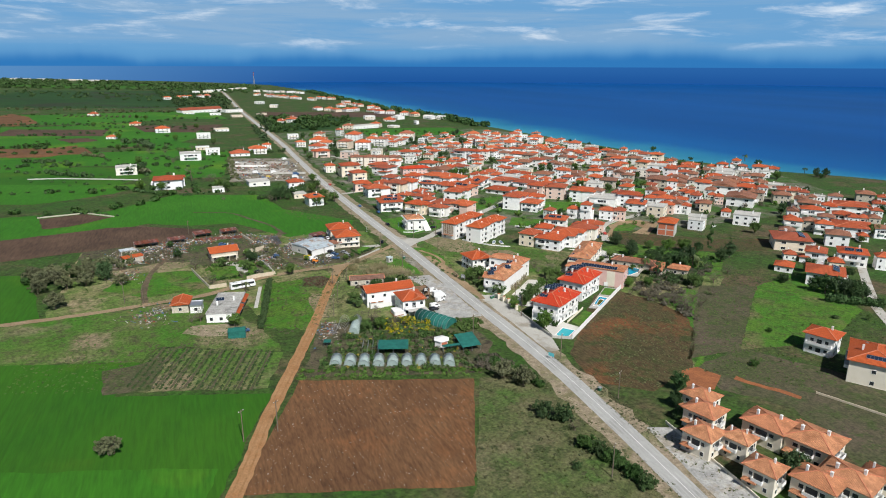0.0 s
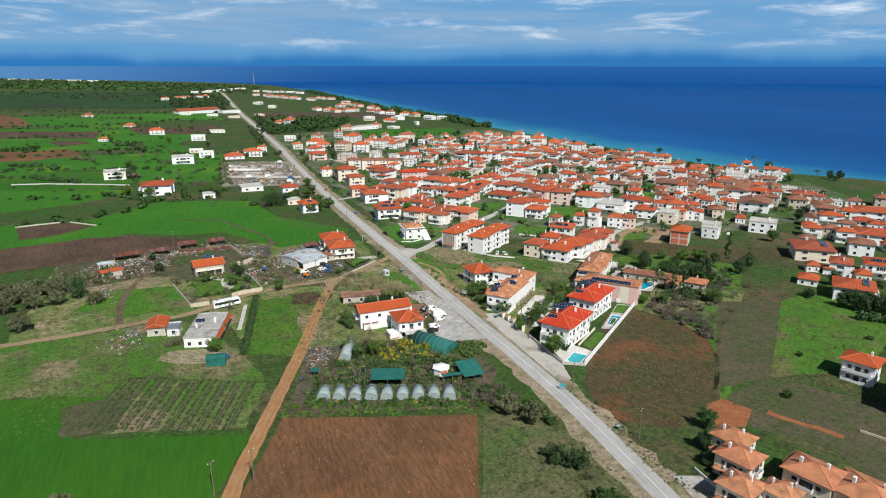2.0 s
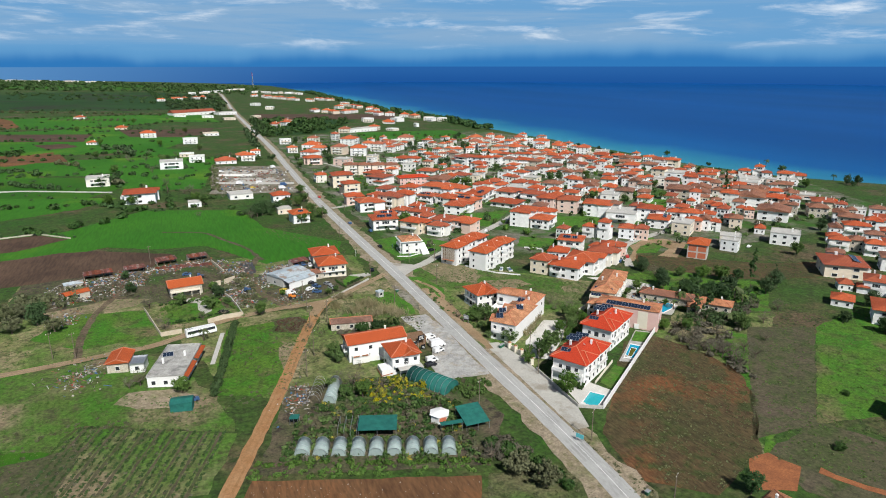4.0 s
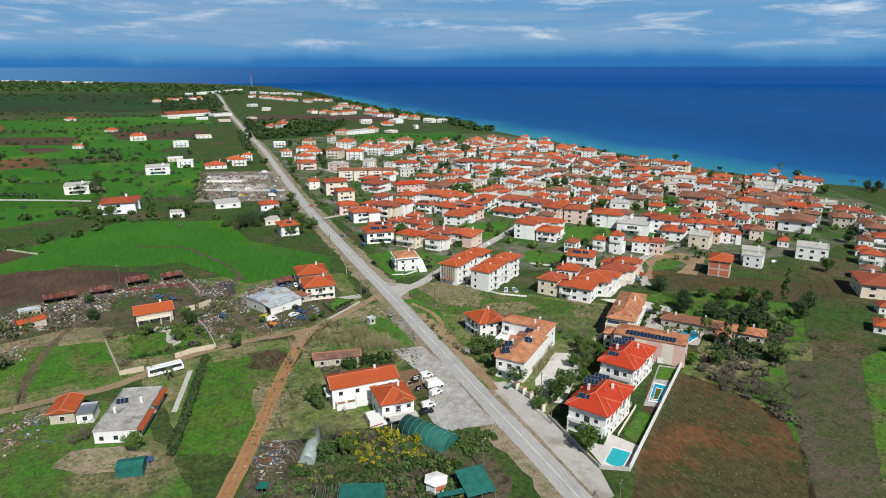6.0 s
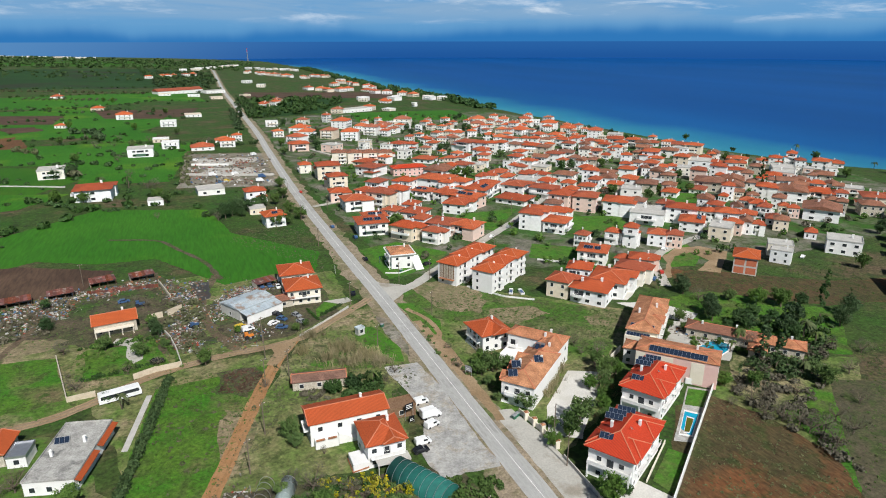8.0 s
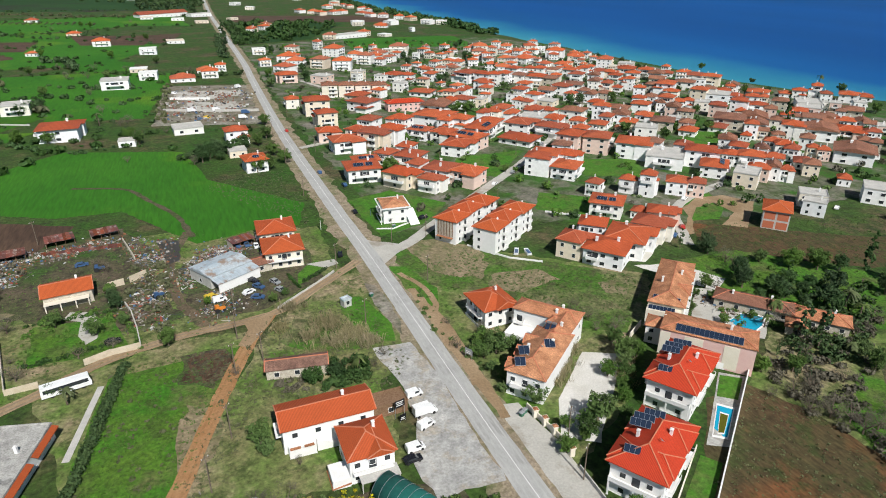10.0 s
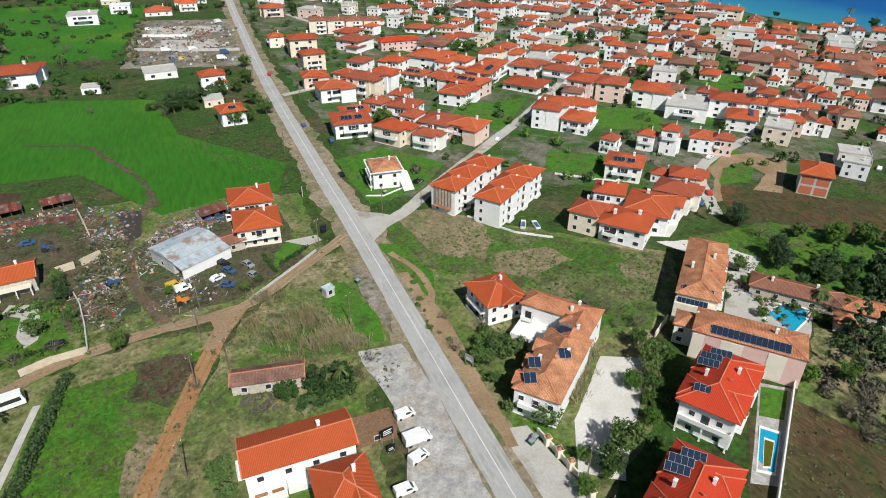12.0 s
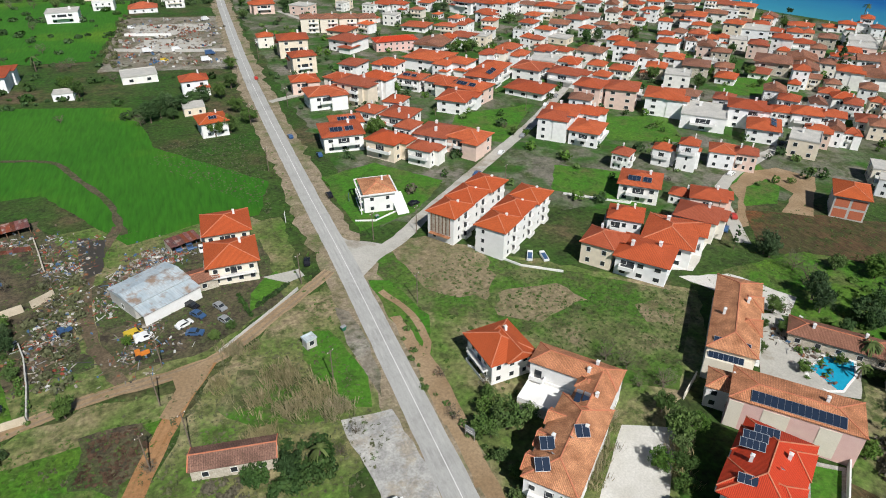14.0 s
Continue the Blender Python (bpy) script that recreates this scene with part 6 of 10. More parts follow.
villa(149, 822, 18.7, 17.9, -27, 'x')
villa(151, 788, 16.6, 15.1, 67, 'x')
villa(174, 784, 14.5, 11.6, -57, 'x')
villa(195, 779, 14.3, 14.0, 70, 'x')
villa(223, 789, 14.6, 14.4, -32, 'y')
villa(249, 829, 15.5, 13.7, -35, 'x')
villa(289, 882, 16.7, 14.0, -56, 'x')
villa(247, 792, 8.8, 8.0, 75, 'x')
villa(135, 751, 15.7, 14.0, -47, 'x')
villa(129, 698, 14.5, 14.4, -1, 'x')
villa(189, 690, 7.4, 6.7, 39, 'f')
villa(320, 1208, 15.4, 14.9, -22, 'f')
villa(351, 1173, 16.9, 13.7, -34, 'l')
villa(382, 1107, 6.4, 5.7, 52, 'l')
villa(454, 1243, 18.3, 18.0, 60, 'f')
villa(469, 1213, 13.0, 11.4, -32, 'f')
villa(139, 1111, 10.3, 10.2, -20, 'x')
villa(163, 1153, 14.3, 14.1, 35, 'x')
villa(116, 590, 8.6, 8.3, -1, 'x')
villa(78, 772, 9.2, 9.1, -3, 'x')
villa(67, 737, 13.1, 11.5, -2, 'x')
villa(408, 1796, 19.0, 16.2, -58, 'f')
villa(354, 1619, 18.2, 15.4, 29, 'x')
villa(271, 1486, 16.5, 14.9, -61, 'x')
villa(293, 1462, 18.6, 17.2, -23, 'x')
villa(302, 1431, 18.2, 15.6, -65, 'x')
villa(331, 1445, 18.5, 15.8, 28, 'x')
villa(350, 1461, 18.7, 17.0, 38, 'x')
villa(391, 1453, 18.8, 18.6, 37, 'l')
villa(410, 1368, 19.0, 15.9, -20, 'x')
villa(431, 1332, 17.4, 16.2, 59, 'x')
villa(442, 1298, 17.0, 16.2, 28, 'x')
villa(389, 1383, 15.6, 15.1, -56, 'x')
villa(381, 1220, 17.7, 17.6, -63, 'f')
villa(165, 1728, 19.0, 15.6, 44, 'f')
villa(184, 1583, 19.0, 16.3, 74, 'f')
villa(130, 1337, 14.6, 12.0, 32, 'F')
villa(379, 846, 19.0, 15.5, 71, 'y')
villa(355, 777, 8.0, 8.0, -18, 'y')
villa(426, 869, 11.6, 10.1, -53, 'x')
villa(309, 746, 11.9, 11.2, 49, 'x')
villa(286, 700, 8.2, 7.2, -55, 'x')
villa(311, 658, 12.0, 11.0, 46, 'x')
villa(281, 617, 8.6, 7.6, -47, 'x')
villa(71, 505, 11.4, 9.6, 4, 'x')
villa(329, 753, 9.7, 9.4, 72, 'x')
villa(259, 700, 8.7, 8.5, 48, 'x')
villa(-85, 1109, 15.5, 13.0, -3, 'l')
villa(-42, 989, 18.0, 15.9, 6, 'x')
villa(-99, 911, 11.1, 8.9, -5, 'l')
villa(38, 1008, 19.0, 19.0, 4, 'F')
villa(11, 907, 16.2, 15.5, 0, 'f')
villa(7, 782, 13.7, 12.1, 0, 'F')
villa(-6, 699, 19.0, 16.4, 1, 'f')
villa(17, 737, 13.8, 11.9, -2, 'f')
villa(-23, 539, 19.0, 18.9, 1, 'x')
villa(-59, 616, 15.7, 15.2, 4, 'f')
villa(45, 536, 15.8, 13.5, 6, 'F')
villa(13, 513, 8.2, 7.7, 0, 'F')
villa(44, 724, 18.7, 16.0, 2, 'l')
villa(65, 764, 15.5, 13.9, -1, 'l')
villa(69, 475, 8.6, 8.6, 4, 'F')
villa(-168, 1319, 16.8, 15.5, -1, 'l')
villa(142, 1128, 12.2, 11.8, -44, 'x')
villa(168, 1186, 14.7, 14.3, 28, 'x')
villa(78, 1283, 19.0, 16.6, 6, 'F')
villa(42, 1335, 19.0, 18.6, 1, 'F')
villa(-7, 1363, 19.0, 17.9, 4, 'F')
villa(174, 307, 9.4, 8.5, 39, 'a')
villa(183, 298, 13.3, 12.4, -50, 'a')
villa(196, 304, 15.7, 13.0, 43, 'a')
villa(512, 349, 13.0, 12.0, 40, 't')
villa(516, 336, 9.7, 8.3, 36, 'a')
villa(429, 334, 12.8, 11.6, -55, 't')
villa(432, 320, 8.4, 8.0, -48, 'a')
villa(455, 321, 19.0, 18.6, 47, 'a')
villa(408, 315, 12.2, 10.0, -45, 'a')
villa(399, 296, 9.1, 8.2, -50, 'a')
villa(416, 297, 10.7, 9.0, -51, 'a')
villa(412, 286, 7.4, 6.0, 43, 'a')
villa(365, 293, 9.8, 7.9, -50, 'a')
villa(373, 288, 8.8, 7.5, 38, 't')
villa(372, 277, 8.6, 7.6, -48, 'a')
villa(390, 272, 18.8, 16.7, 44, 'a')
villa(321, 258, 18.5, 17.4, 49, 's')
villa(355, 254, 11.5, 11.0, -49, 'a')
villa(310, 232, 11.3, 9.1, 36, 'a')
villa(326, 223, 12.6, 12.3, -49, 's')
villa(337, 274, 8.0, 7.1, -50, 't')
villa(382, 257, 6.5, 5.5, 47, 'l')
villa(480, 315, 9.0, 8.4, 36, 'a')
villa(455, 300, 7.1, 6.5, -42, 'a')
villa(419, 284, 6.8, 5.7, 36, 'a')
villa(424, 280, 7.3, 6.6, 47, 'a')
villa(401, 259, 7.5, 7.0, -41, 't')
villa(460, 350, 7.6, 6.5, -52, 'f')
villa(473, 346, 9.2, 8.3, -53, 't')
villa(453, 351, 6.3, 6.0, -50, 't')
villa(333, 211, 6.5, 6.2, 47, 'a')
villa(279, 225, 8.9, 7.9, 36, 'l')
villa(280, 203, 14.8, 14.4, 38, 's')
villa(310, 220, 6.5, 6.4, 47, 'l')
villa(300, 240, 6.5, 5.7, 48, 'l')
villa(131, 126, 8.0, 6.7, -72, 'c')
villa(126, 119, 8.2, 7.4, -72, 'c')
villa(117, 110, 7.3, 7.1, -72, 'c')
villa(124, 105, 6.5, 5.3, -72, 'c')
villa(120, 93, 7.0, 6.2, -72, 'c')
villa(138, 108, 9.9, 8.4, -72, 'c')
villa(143, 98, 10.4, 9.7, -72, 'c')
villa(128, 85, 8.7, 7.2, -72, 'c')
villa(136, 83, 9.9, 8.8, -72, 'c')
villa(144, 81, 6.5, 5.5, -72, 'c')
villa(243, 2174, 12, 12, -39, 'x')
villa(251, 2181, 12, 11, 9, 'x')
villa(248, 2136, 15, 10, 18, 'x')
villa(258, 2109, 12, 11, 34, 'x')
villa(276, 2117, 13, 12, -32, 'x')
villa(276, 2093, 15, 10, -33, 'x')
villa(283, 2050, 13, 12, -24, 'x')
villa(306, 2064, 12, 10, -1, 'x')
villa(292, 2022, 16, 9, 8, 'x')
villa(302, 2011, 16, 9, -39, 'x')
villa(309, 1989, 11, 9, -0, 'x')
villa(336, 1964, 13, 11, -33, 'x')
villa(336, 1933, 15, 12, -36, 'x')
villa(343, 1935, 12, 10, 40, 'x')
villa(376, 2036, 14, 12, -21, 'x')
villa(375, 2023, 12, 10, 7, 'x')
villa(387, 2016, 12, 11, 7, 'x')
villa(387, 2022, 16, 10, -39, 'x')
villa(404, 2009, 13, 9, -4, 'x')
villa(400, 1988, 14, 8, 23, 'x')
villa(401, 2013, 15, 10, 17, 'x')
villa(415, 2002, 13, 9, 37, 'x')
villa(236, 2548, 21, 13, 13, 'f')
villa(248, 2559, 16, 11, 38, 'f')
villa(265, 2552, 22, 14, -39, 'f')
villa(279, 2503, 17, 14, 37, 'f')
villa(303, 2488, 18, 12, -33, 'f')
villa(325, 2504, 15, 13, 16, 'f')
villa(347, 2476, 21, 12, 17, 'f')
villa(364, 2489, 18, 11, -36, 'f')
villa(375, 2442, 19, 11, 22, 'f')
villa(385, 2422, 16, 13, 5, 'f')
villa(19, 2371, 22, 19, 3, 'f')
villa(56, 2418, 26, 19, 4, 'f')
villa(69, 2498, 26, 14, 11, 'f')
villa(93, 2541, 24, 18, -32, 'f')
villa(120, 2603, 22, 17, -36, 'f')
villa(141, 2653, 25, 15, 26, 'f')
villa(167, 2720, 25, 13, 8, 'f')
villa(188, 2777, 21, 14, -25, 'f')
villa(211, 2807, 18, 16, -2, 'f')
villa(-801, 3675, 27, 17, 23, 'f')
villa(-786, 3718, 25, 21, 39, 'f')
villa(-739, 3672, 23, 16, 22, 'f')
villa(-727, 3675, 20, 15, 35, 'f')
villa(-681, 3680, 26, 18, 2, 'f')
villa(-669, 3690, 21, 16, 1, 'f')
villa(-646, 3677, 28, 15, -32, 'f')
villa(-604, 3654, 22, 21, 8, 'f')
villa(-591, 3651, 22, 17, 24, 'f')
villa(-545, 3685, 28, 21, 30, 'f')
villa(-519, 3691, 20, 17, -20, 'f')
villa(-500, 3664, 23, 20, -8, 'f')
villa(-482, 3650, 24, 19, 5, 'f')
villa(-449, 3642, 23, 17, -26, 'f')
villa(-420, 3639, 26, 19, -29, 'f')
villa(-391, 3643, 23, 19, 21, 'f')
villa(214, 2249, 12, 11, -13, 'x')
villa(203, 2215, 14, 12, -14, 'x')
villa(233, 2188, 12, 11, -17, 'x')
villa(236, 2141, 11, 12, -37, 'x')
villa(237, 2121, 12, 12, 40, 'x')
villa(259, 2107, 16, 11, -29, 'x')
villa(270, 2080, 13, 10, -9, 'x')
villa(267, 2068, 16, 11, -39, 'x')
villa(289, 2014, 14, 12, 14, 'x')
villa(305, 2025, 13, 9, -4, 'x')
villa(387, 1721, 12, 11, -12, 'x')
villa(392, 1705, 15, 8, -25, 'x')
villa(402, 1680, 11, 8, -23, 'x')
villa(403, 1661, 12, 9, 15, 'x')
villa(406, 1627, 16, 11, 17, 'x')
villa(414, 1556, 15, 9, -3, 'x')
villa(424, 1570, 13, 11, 37, 'x')
villa(417, 1508, 15, 11, 38, 'x')
villa(-60, 1914, 19, 12, 14, 'x')
villa(-26, 1921, 13, 14, 6, 'x')
villa(-30, 1979, 15, 10, -16, 'x')
villa(-19, 1983, 18, 12, 37, 'x')
villa(-3, 1996, 14, 12, -24, 'x')
villa(27, 2039, 17, 14, 23, 'x')
villa(48, 2045, 15, 14, -8, 'x')
villa(47, 2087, 14, 14, 11, 'x')



def infill(x, y, w, d, yaw, kind):
    FAR_HOUSES.append((x, y, w, d, yaw, kind))


# small houses packed between the others in the far half of the village
infill(421, 713, 7.9, 7.5, -48, 'x')
infill(346, 879, 10.1, 8.6, 31, 'x')
infill(385, 782, 9.6, 9.4, -56, 'l')
infill(187, 612, 9.9, 8.4, -56, 'x')
infill(436, 817, 9.6, 9.5, -57, 'x')
infill(392, 684, 8.4, 6.6, 37, 'x')
infill(371, 662, 8.9, 7.3, -56, 'f')
infill(367, 736, 10.0, 8.0, 43, 'y')
infill(418, 827, 8.3, 7.8, 36, 'x')
infill(440, 776, 10.6, 10.5, 52, 'x')
infill(513, 612, 7.3, 6.9, 31, 'x')
infill(200, 643, 8.2, 7.0, -51, 'l')
infill(308, 848, 10.9, 10.2, 31, 'x')
infill(482, 842, 9.4, 8.1, 37, 'y')
infill(454, 682, 7.5, 7.0, 44, 'f')
infill(340, 779, 10.0, 9.5, -57, 'x')
infill(331, 620, 9.6, 9.1, -39, 'f')
infill(372, 799, 7.2, 7.1, 41, 'x')
infill(505, 635, 10.9, 9.8, -54, 'x')
infill(292, 721, 9.2, 9.1, -47, 'x')
infill(446, 728, 9.2, 7.1, 53, 'x')
infill(340, 838, 9.6, 8.7, 42, 'x')
infill(359, 724, 10.5, 8.1, -59, 'x')
infill(404, 689, 8.7, 8.3, 39, 'x')
infill(267, 853, 9.6, 7.3, -48, 'f')
infill(351, 762, 9.5, 8.8, 36, 'x')
infill(493, 868, 11.0, 8.2, 35, 'x')
infill(247, 727, 9.5, 8.0, 54, 'x')
infill(277, 831, 7.6, 7.0, -54, 'f')
infill(285, 681, 10.8, 9.3, 41, 'f')
infill(252, 867, 7.1, 6.8, 30, 'y')
infill(236, 871, 7.8, 6.5, -51, 'x')
infill(397, 852, 8.7, 8.4, 35, 'x')
infill(398, 824, 9.3, 8.1, -44, 'x')
infill(464, 803, 7.8, 5.9, 41, 'l')
infill(238, 652, 9.6, 7.2, -44, 'x')
infill(252, 646, 7.2, 5.5, 37, 'l')
infill(428, 611, 7.4, 7.3, 40, 'f')
infill(341, 664, 7.9, 6.9, 45, 'f')
infill(411, 802, 9.6, 7.6, 35, 'y')
infill(385, 821, 8.4, 6.6, -38, 'y')
infill(467, 875, 10.0, 9.3, -38, 'y')
infill(321, 877, 8.2, 6.5, 45, 'x')
infill(366, 645, 9.2, 7.9, -41, 'x')
infill(330, 561, 9.7, 8.6, 35, 'x')
infill(471, 775, 7.1, 7.0, -48, 'x')
infill(275, 602, 10.0, 9.8, -44, 'x')
infill(368, 570, 10.6, 10.4, 30, 'l')
infill(234, 578, 9.8, 8.4, -42, 'y')
infill(455, 750, 8.8, 7.7, 40, 'x')
infill(312, 802, 9.5, 8.2, -49, 'x')
infill(403, 747, 7.3, 6.4, -60, 'x')
infill(262, 575, 7.7, 6.1, -40, 'x')
infill(389, 613, 9.6, 8.7, -42, 'x')
infill(263, 742, 8.0, 6.8, -50, 'x')
infill(486, 780, 10.5, 9.0, 31, 'x')
infill(473, 745, 7.7, 7.6, -41, 'x')
infill(475, 790, 9.1, 7.2, 39, 'x')
infill(429, 685, 10.2, 7.8, 44, 'x')
infill(303, 814, 10.0, 7.9, 39, 'x')
infill(432, 702, 7.9, 6.7, 42, 'x')
infill(251, 852, 8.7, 7.0, -55, 'x')
infill(510, 668, 9.7, 7.8, 36, 'x')
infill(286, 750, 10.3, 9.5, 33, 'x')
infill(235, 777, 10.1, 9.3, -39, 'x')
infill(189, 627, 8.5, 6.8, -37, 'f')
infill(451, 801, 7.7, 6.0, 31, 'f')
infill(402, 769, 10.5, 8.6, 53, 'y')
infill(286, 811, 7.0, 5.9, -41, 'f')
infill(485, 616, 9.3, 8.3, -40, 'y')
infill(255, 616, 9.9, 8.5, 35, 'x')
infill(326, 814, 8.2, 8.0, -54, 'x')
infill(267, 823, 10.1, 8.0, -45, 'x')
infill(414, 874, 10.5, 10.3, -38, 'y')
infill(365, 851, 7.7, 6.8, -45, 'x')

# ---- trees and bushes ----
def quads(P, Nrm, S, rng, thin=1.0):
    """One small leaf quad at each place P, facing about Nrm, of half size S."""
    n = len(P)
    Nrm = Nrm / np.linalg.norm(Nrm, axis=1)[:, None]
    A = np.cross(Nrm, rng.normal(size=(n, 3)))
    A /= np.linalg.norm(A, axis=1)[:, None]
    B = np.cross(Nrm, A) * S[:, None] * thin
    A = A * S[:, None]
    V = np.stack((P - A - B, P + A - B, P + A * 0.7 + B, P - A * 0.7 + B), axis=1).reshape(-1, 3)
    return V.tolist(), np.arange(4 * n).reshape(-1, 4).tolist()


def unit(rng, n):
    d = rng.normal(size=(n, 3))
    return d / np.linalg.norm(d, axis=1)[:, None]


def leaf_cloud(n, rx, ry, rz, zc, size, rng, clumps=26, flat=0.0, thin=1.0, inner=0.4):
    """Leaf quads gathered in clumps over an uneven ellipsoid."""
    d = unit(rng, clumps)
    r = rng.uniform(inner, 1.0, clumps)[:, None]
    C = d * r * np.array((rx, ry, rz)) + np.array((0, 0, zc))
    per = n // clumps
    cr = np.repeat(rng.uniform(0.24, 0.44, clumps) * min(rx, rz), per)[:, None]
    q = unit(rng, clumps * per)
    P = np.repeat(C, per, axis=0) + q * cr * rng.uniform(0.5, 1.0, (clumps * per, 1))
    P[:, 2] = np.maximum(P[:, 2], 0.02)
    return quads(P, q + rng.normal(size=q.shape) * 0.6, size * rng.uniform(0.6, 1.3, len(q)), rng, thin)


def limb(bm, p, q, r0, r1):
    p, q = Vector(p), Vector(q)
    t = (q - p).normalized()
    s = t.cross(Vector((0.3, 1, 0.1))).normalized()
    u = s.cross(t)
    rings = []
    for c, r in ((p, r0), ((p + q) / 2 + s * r0 * 0.6, (r0 + r1) / 2), (q, r1)):
        rings.append([bm.verts.new(c + (s * math.cos(a) + u * math.sin(a)) * r) for a in [k * math.tau / 6 for k in range(6)]])
    for A, B in zip(rings, rings[1:]):
        for i in range(6):
            bm.faces.new((A[i], A[(i + 1) % 6], B[(i + 1) % 6], B[i]))


def trunk_bm(h, r, spread, rng, n=5):
    bm = bmesh.new()
    limb(bm, (0, 0, -0.04), (0.01, 0.01, h), r, r * 0.7)
    for i in range(n):
        a = i * math.tau / n + rng.uniform(-0.4, 0.4)
        limb(bm, (0, 0, h * rng.uniform(0.75, 0.98)), (math.cos(a) * spread, math.sin(a) * spread, h + spread * rng.uniform(0.5, 1.3)), r * 0.55, r * 0.15)
    return bm


TREES = {}
TREE_TEXT = {"o": ("olive_tree", "grey-green olive tree with a round crown", "tree"), "g": ("tree", "leafy green tree with an uneven crown", "tree"), "p": ("pine_tree", "dark green conifer with a dense crown", "tree"), "c": ("cypress", "slender dark green cypress", "tree"), "r": ("bare_tree", "leafless grey-brown bare tree", "tree"), "b": ("bush", "dense dark green bush", "bush"), "y": ("bush", "bush in yellow blossom", "bush"), "P": ("palm_tree", "palm tree with arching fronds", "palm")}


def tree_template(kind, k):
    key = (kind, k)
    if key in TREES:
        return TREES[key]
    rng = np.random.default_rng(hash_of(kind) * 10 + k)
    name, label, cat = TREE_TEXT[kind]
    e = new(name)
    tr = None
    # unit: crown 1 m wide
    if kind == "o":
        tr, cl = trunk_bm(0.22, 0.045, 0.25, rng), leaf_cloud(2200, 0.44, 0.44, 0.29, 0.46, 0.020, rng, 48)
        m = M_OLIVE
    elif kind == "g":
        tr, cl = trunk_bm(0.32, 0.04, 0.25, rng), leaf_cloud(2400, 0.42, 0.42, 0.36, 0.58, 0.021, rng, 50)
        m = M_GREEN
    elif kind == "p":
        tr, cl = trunk_bm(0.3, 0.045, 0.25, rng), leaf_cloud(2400, 0.41, 0.41, 0.44, 0.58, 0.022, rng, 50)
        m = M_PINE
    elif kind == "c":
        tr, cl = trunk_bm(0.4, 0.06, 0.15, rng, 3), leaf_cloud(800, 0.36, 0.36, 1.7, 2.0, 0.05, rng, 30)
        m = M_PINE
    elif kind == "r":
        tr, cl = trunk_bm(0.2, 0.03, 0.32, rng, 7), leaf_cloud(900, 0.46, 0.46, 0.32, 0.42, 0.030, rng, 36, thin=0.10)
        m = M_BARE
    elif kind == "b":
        cl = leaf_cloud(2400, 0.40, 0.40, 0.26, 0.24, 0.021, rng, 60, inner=0.1)
        m = M_HEDGE
    elif kind == "y":
        cl = leaf_cloud(600, 0.46, 0.46, 0.32, 0.30, 0.022, rng, 24)
        m = M_YELLOW
    else:
        bm = bmesh.new()
        limb(bm, (0, 0, -0.05), (0.03, 0, 1.0), 0.05, 0.04)
        tr = bm
        V, Fc = [], []
        for i in range(26):
            a, up = rng.uniform(0, math.tau), rng.uniform(-0.1, 0.8)
            prev = None
            for j in range(6):
                f = j / 5
                rad = 0.5 * f
                z = 1.0 + up * f * 0.5 - f * f * 0.42
                wdt = 0.055 * (1 - abs(f - 0.4))
                c0 = (0.03 + math.cos(a) * rad - math.sin(a) * wdt, math.sin(a) * rad + math.cos(a) * wdt, z)
                c1 = (0.03 + math.cos(a) * rad + math.sin(a) * wdt, math.sin(a) * rad - math.cos(a) * wdt, z - 0.03)
                V += [c0, c1]
                if j:
                    n = len(V)
                    Fc.append((n - 4, n - 3, n - 1, n - 2))
        cl = (V, Fc)
        m = M_PALM
    if tr is not None:
        part("trunk", tr, M_BARK, e)
    obj("crown" if kind not in "by" else "foliage", cl[0], cl[1], m, e)
    tagged(e, label, cat)
    TREES[key] = e
    return e


def hash_of(s):
    return sum(ord(ch) for ch in s)


TREE_N = [0]
TREE_USED = set()


def tree(x, y, w, kind):
    TREE_N[0] += 1
    k = TREE_N[0] % 3
    t = tree_template(kind, k)
    m = pose(x, y, gz(x, y) - 0.05, 0, 0, (TREE_N[0] * 77) % 360)
    if (kind, k) in TREE_USED:
        t = copy_thing(t, m)
    TREE_USED.add((kind, k))
    t.matrix_basis = m
    w = min(w, 8.5)
    f = 0.85 + 0.3 * ((TREE_N[0] * 53 % 17) / 16)
    t.scale = (w, w, w * f)
    return t


tree(-28, 158, 7.4, 'o')
tree(81, 171, 11.5, 'r')
tree(85, 164, 10.3, 'o')
tree(89, 157, 11.1, 'o')
tree(86, 139, 10.3, 'b')
tree(90, 135, 10.2, 'b')
tree(90, 129, 5.0, 'r')
tree(88, 121, 7.2, 'b')
tree(90, 118, 7.2, 'b')
tree(91, 114, 7.1, 'b')
tree(92, 110, 7.0, 'b')
tree(92, 106, 6.9, 'b')
tree(93, 102, 6.8, 'b')
tree(81, 114, 3.8, 'b')
tree(126, 130, 5.2, 'p')
tree(134, 138, 5.8, 'p')
tree(122, 124, 5.0, 'p')
tree(129, 92, 10.4, 'p')
tree(-68, 294, 12.8, 'o')
tree(-64, 306, 13.0, 'o')
tree(-58, 297, 13.0, 'o')
tree(-51, 299, 13.0, 'o')
tree(-44, 305, 12.2, 'p')
tree(-58, 272, 9.0, 'o')
tree(-68, 303, 11.7, 'o')
tree(-37, 296, 8.4, 'o')
tree(-57, 313, 11.9, 'o')
tree(-74, 315, 12.1, 'o')
tree(-50, 314, 11.9, 'o')
tree(261, 210, 7.9, 'b')
tree(396, 329, 13.0, 'p')
tree(593, 459, 9.1, 'p')
tree(598, 452, 9.1, 'p')
tree(588, 449, 6.7, 'p')
tree(605, 482, 5.9, 'P')
tree(365, 261, 6.9, 'g')
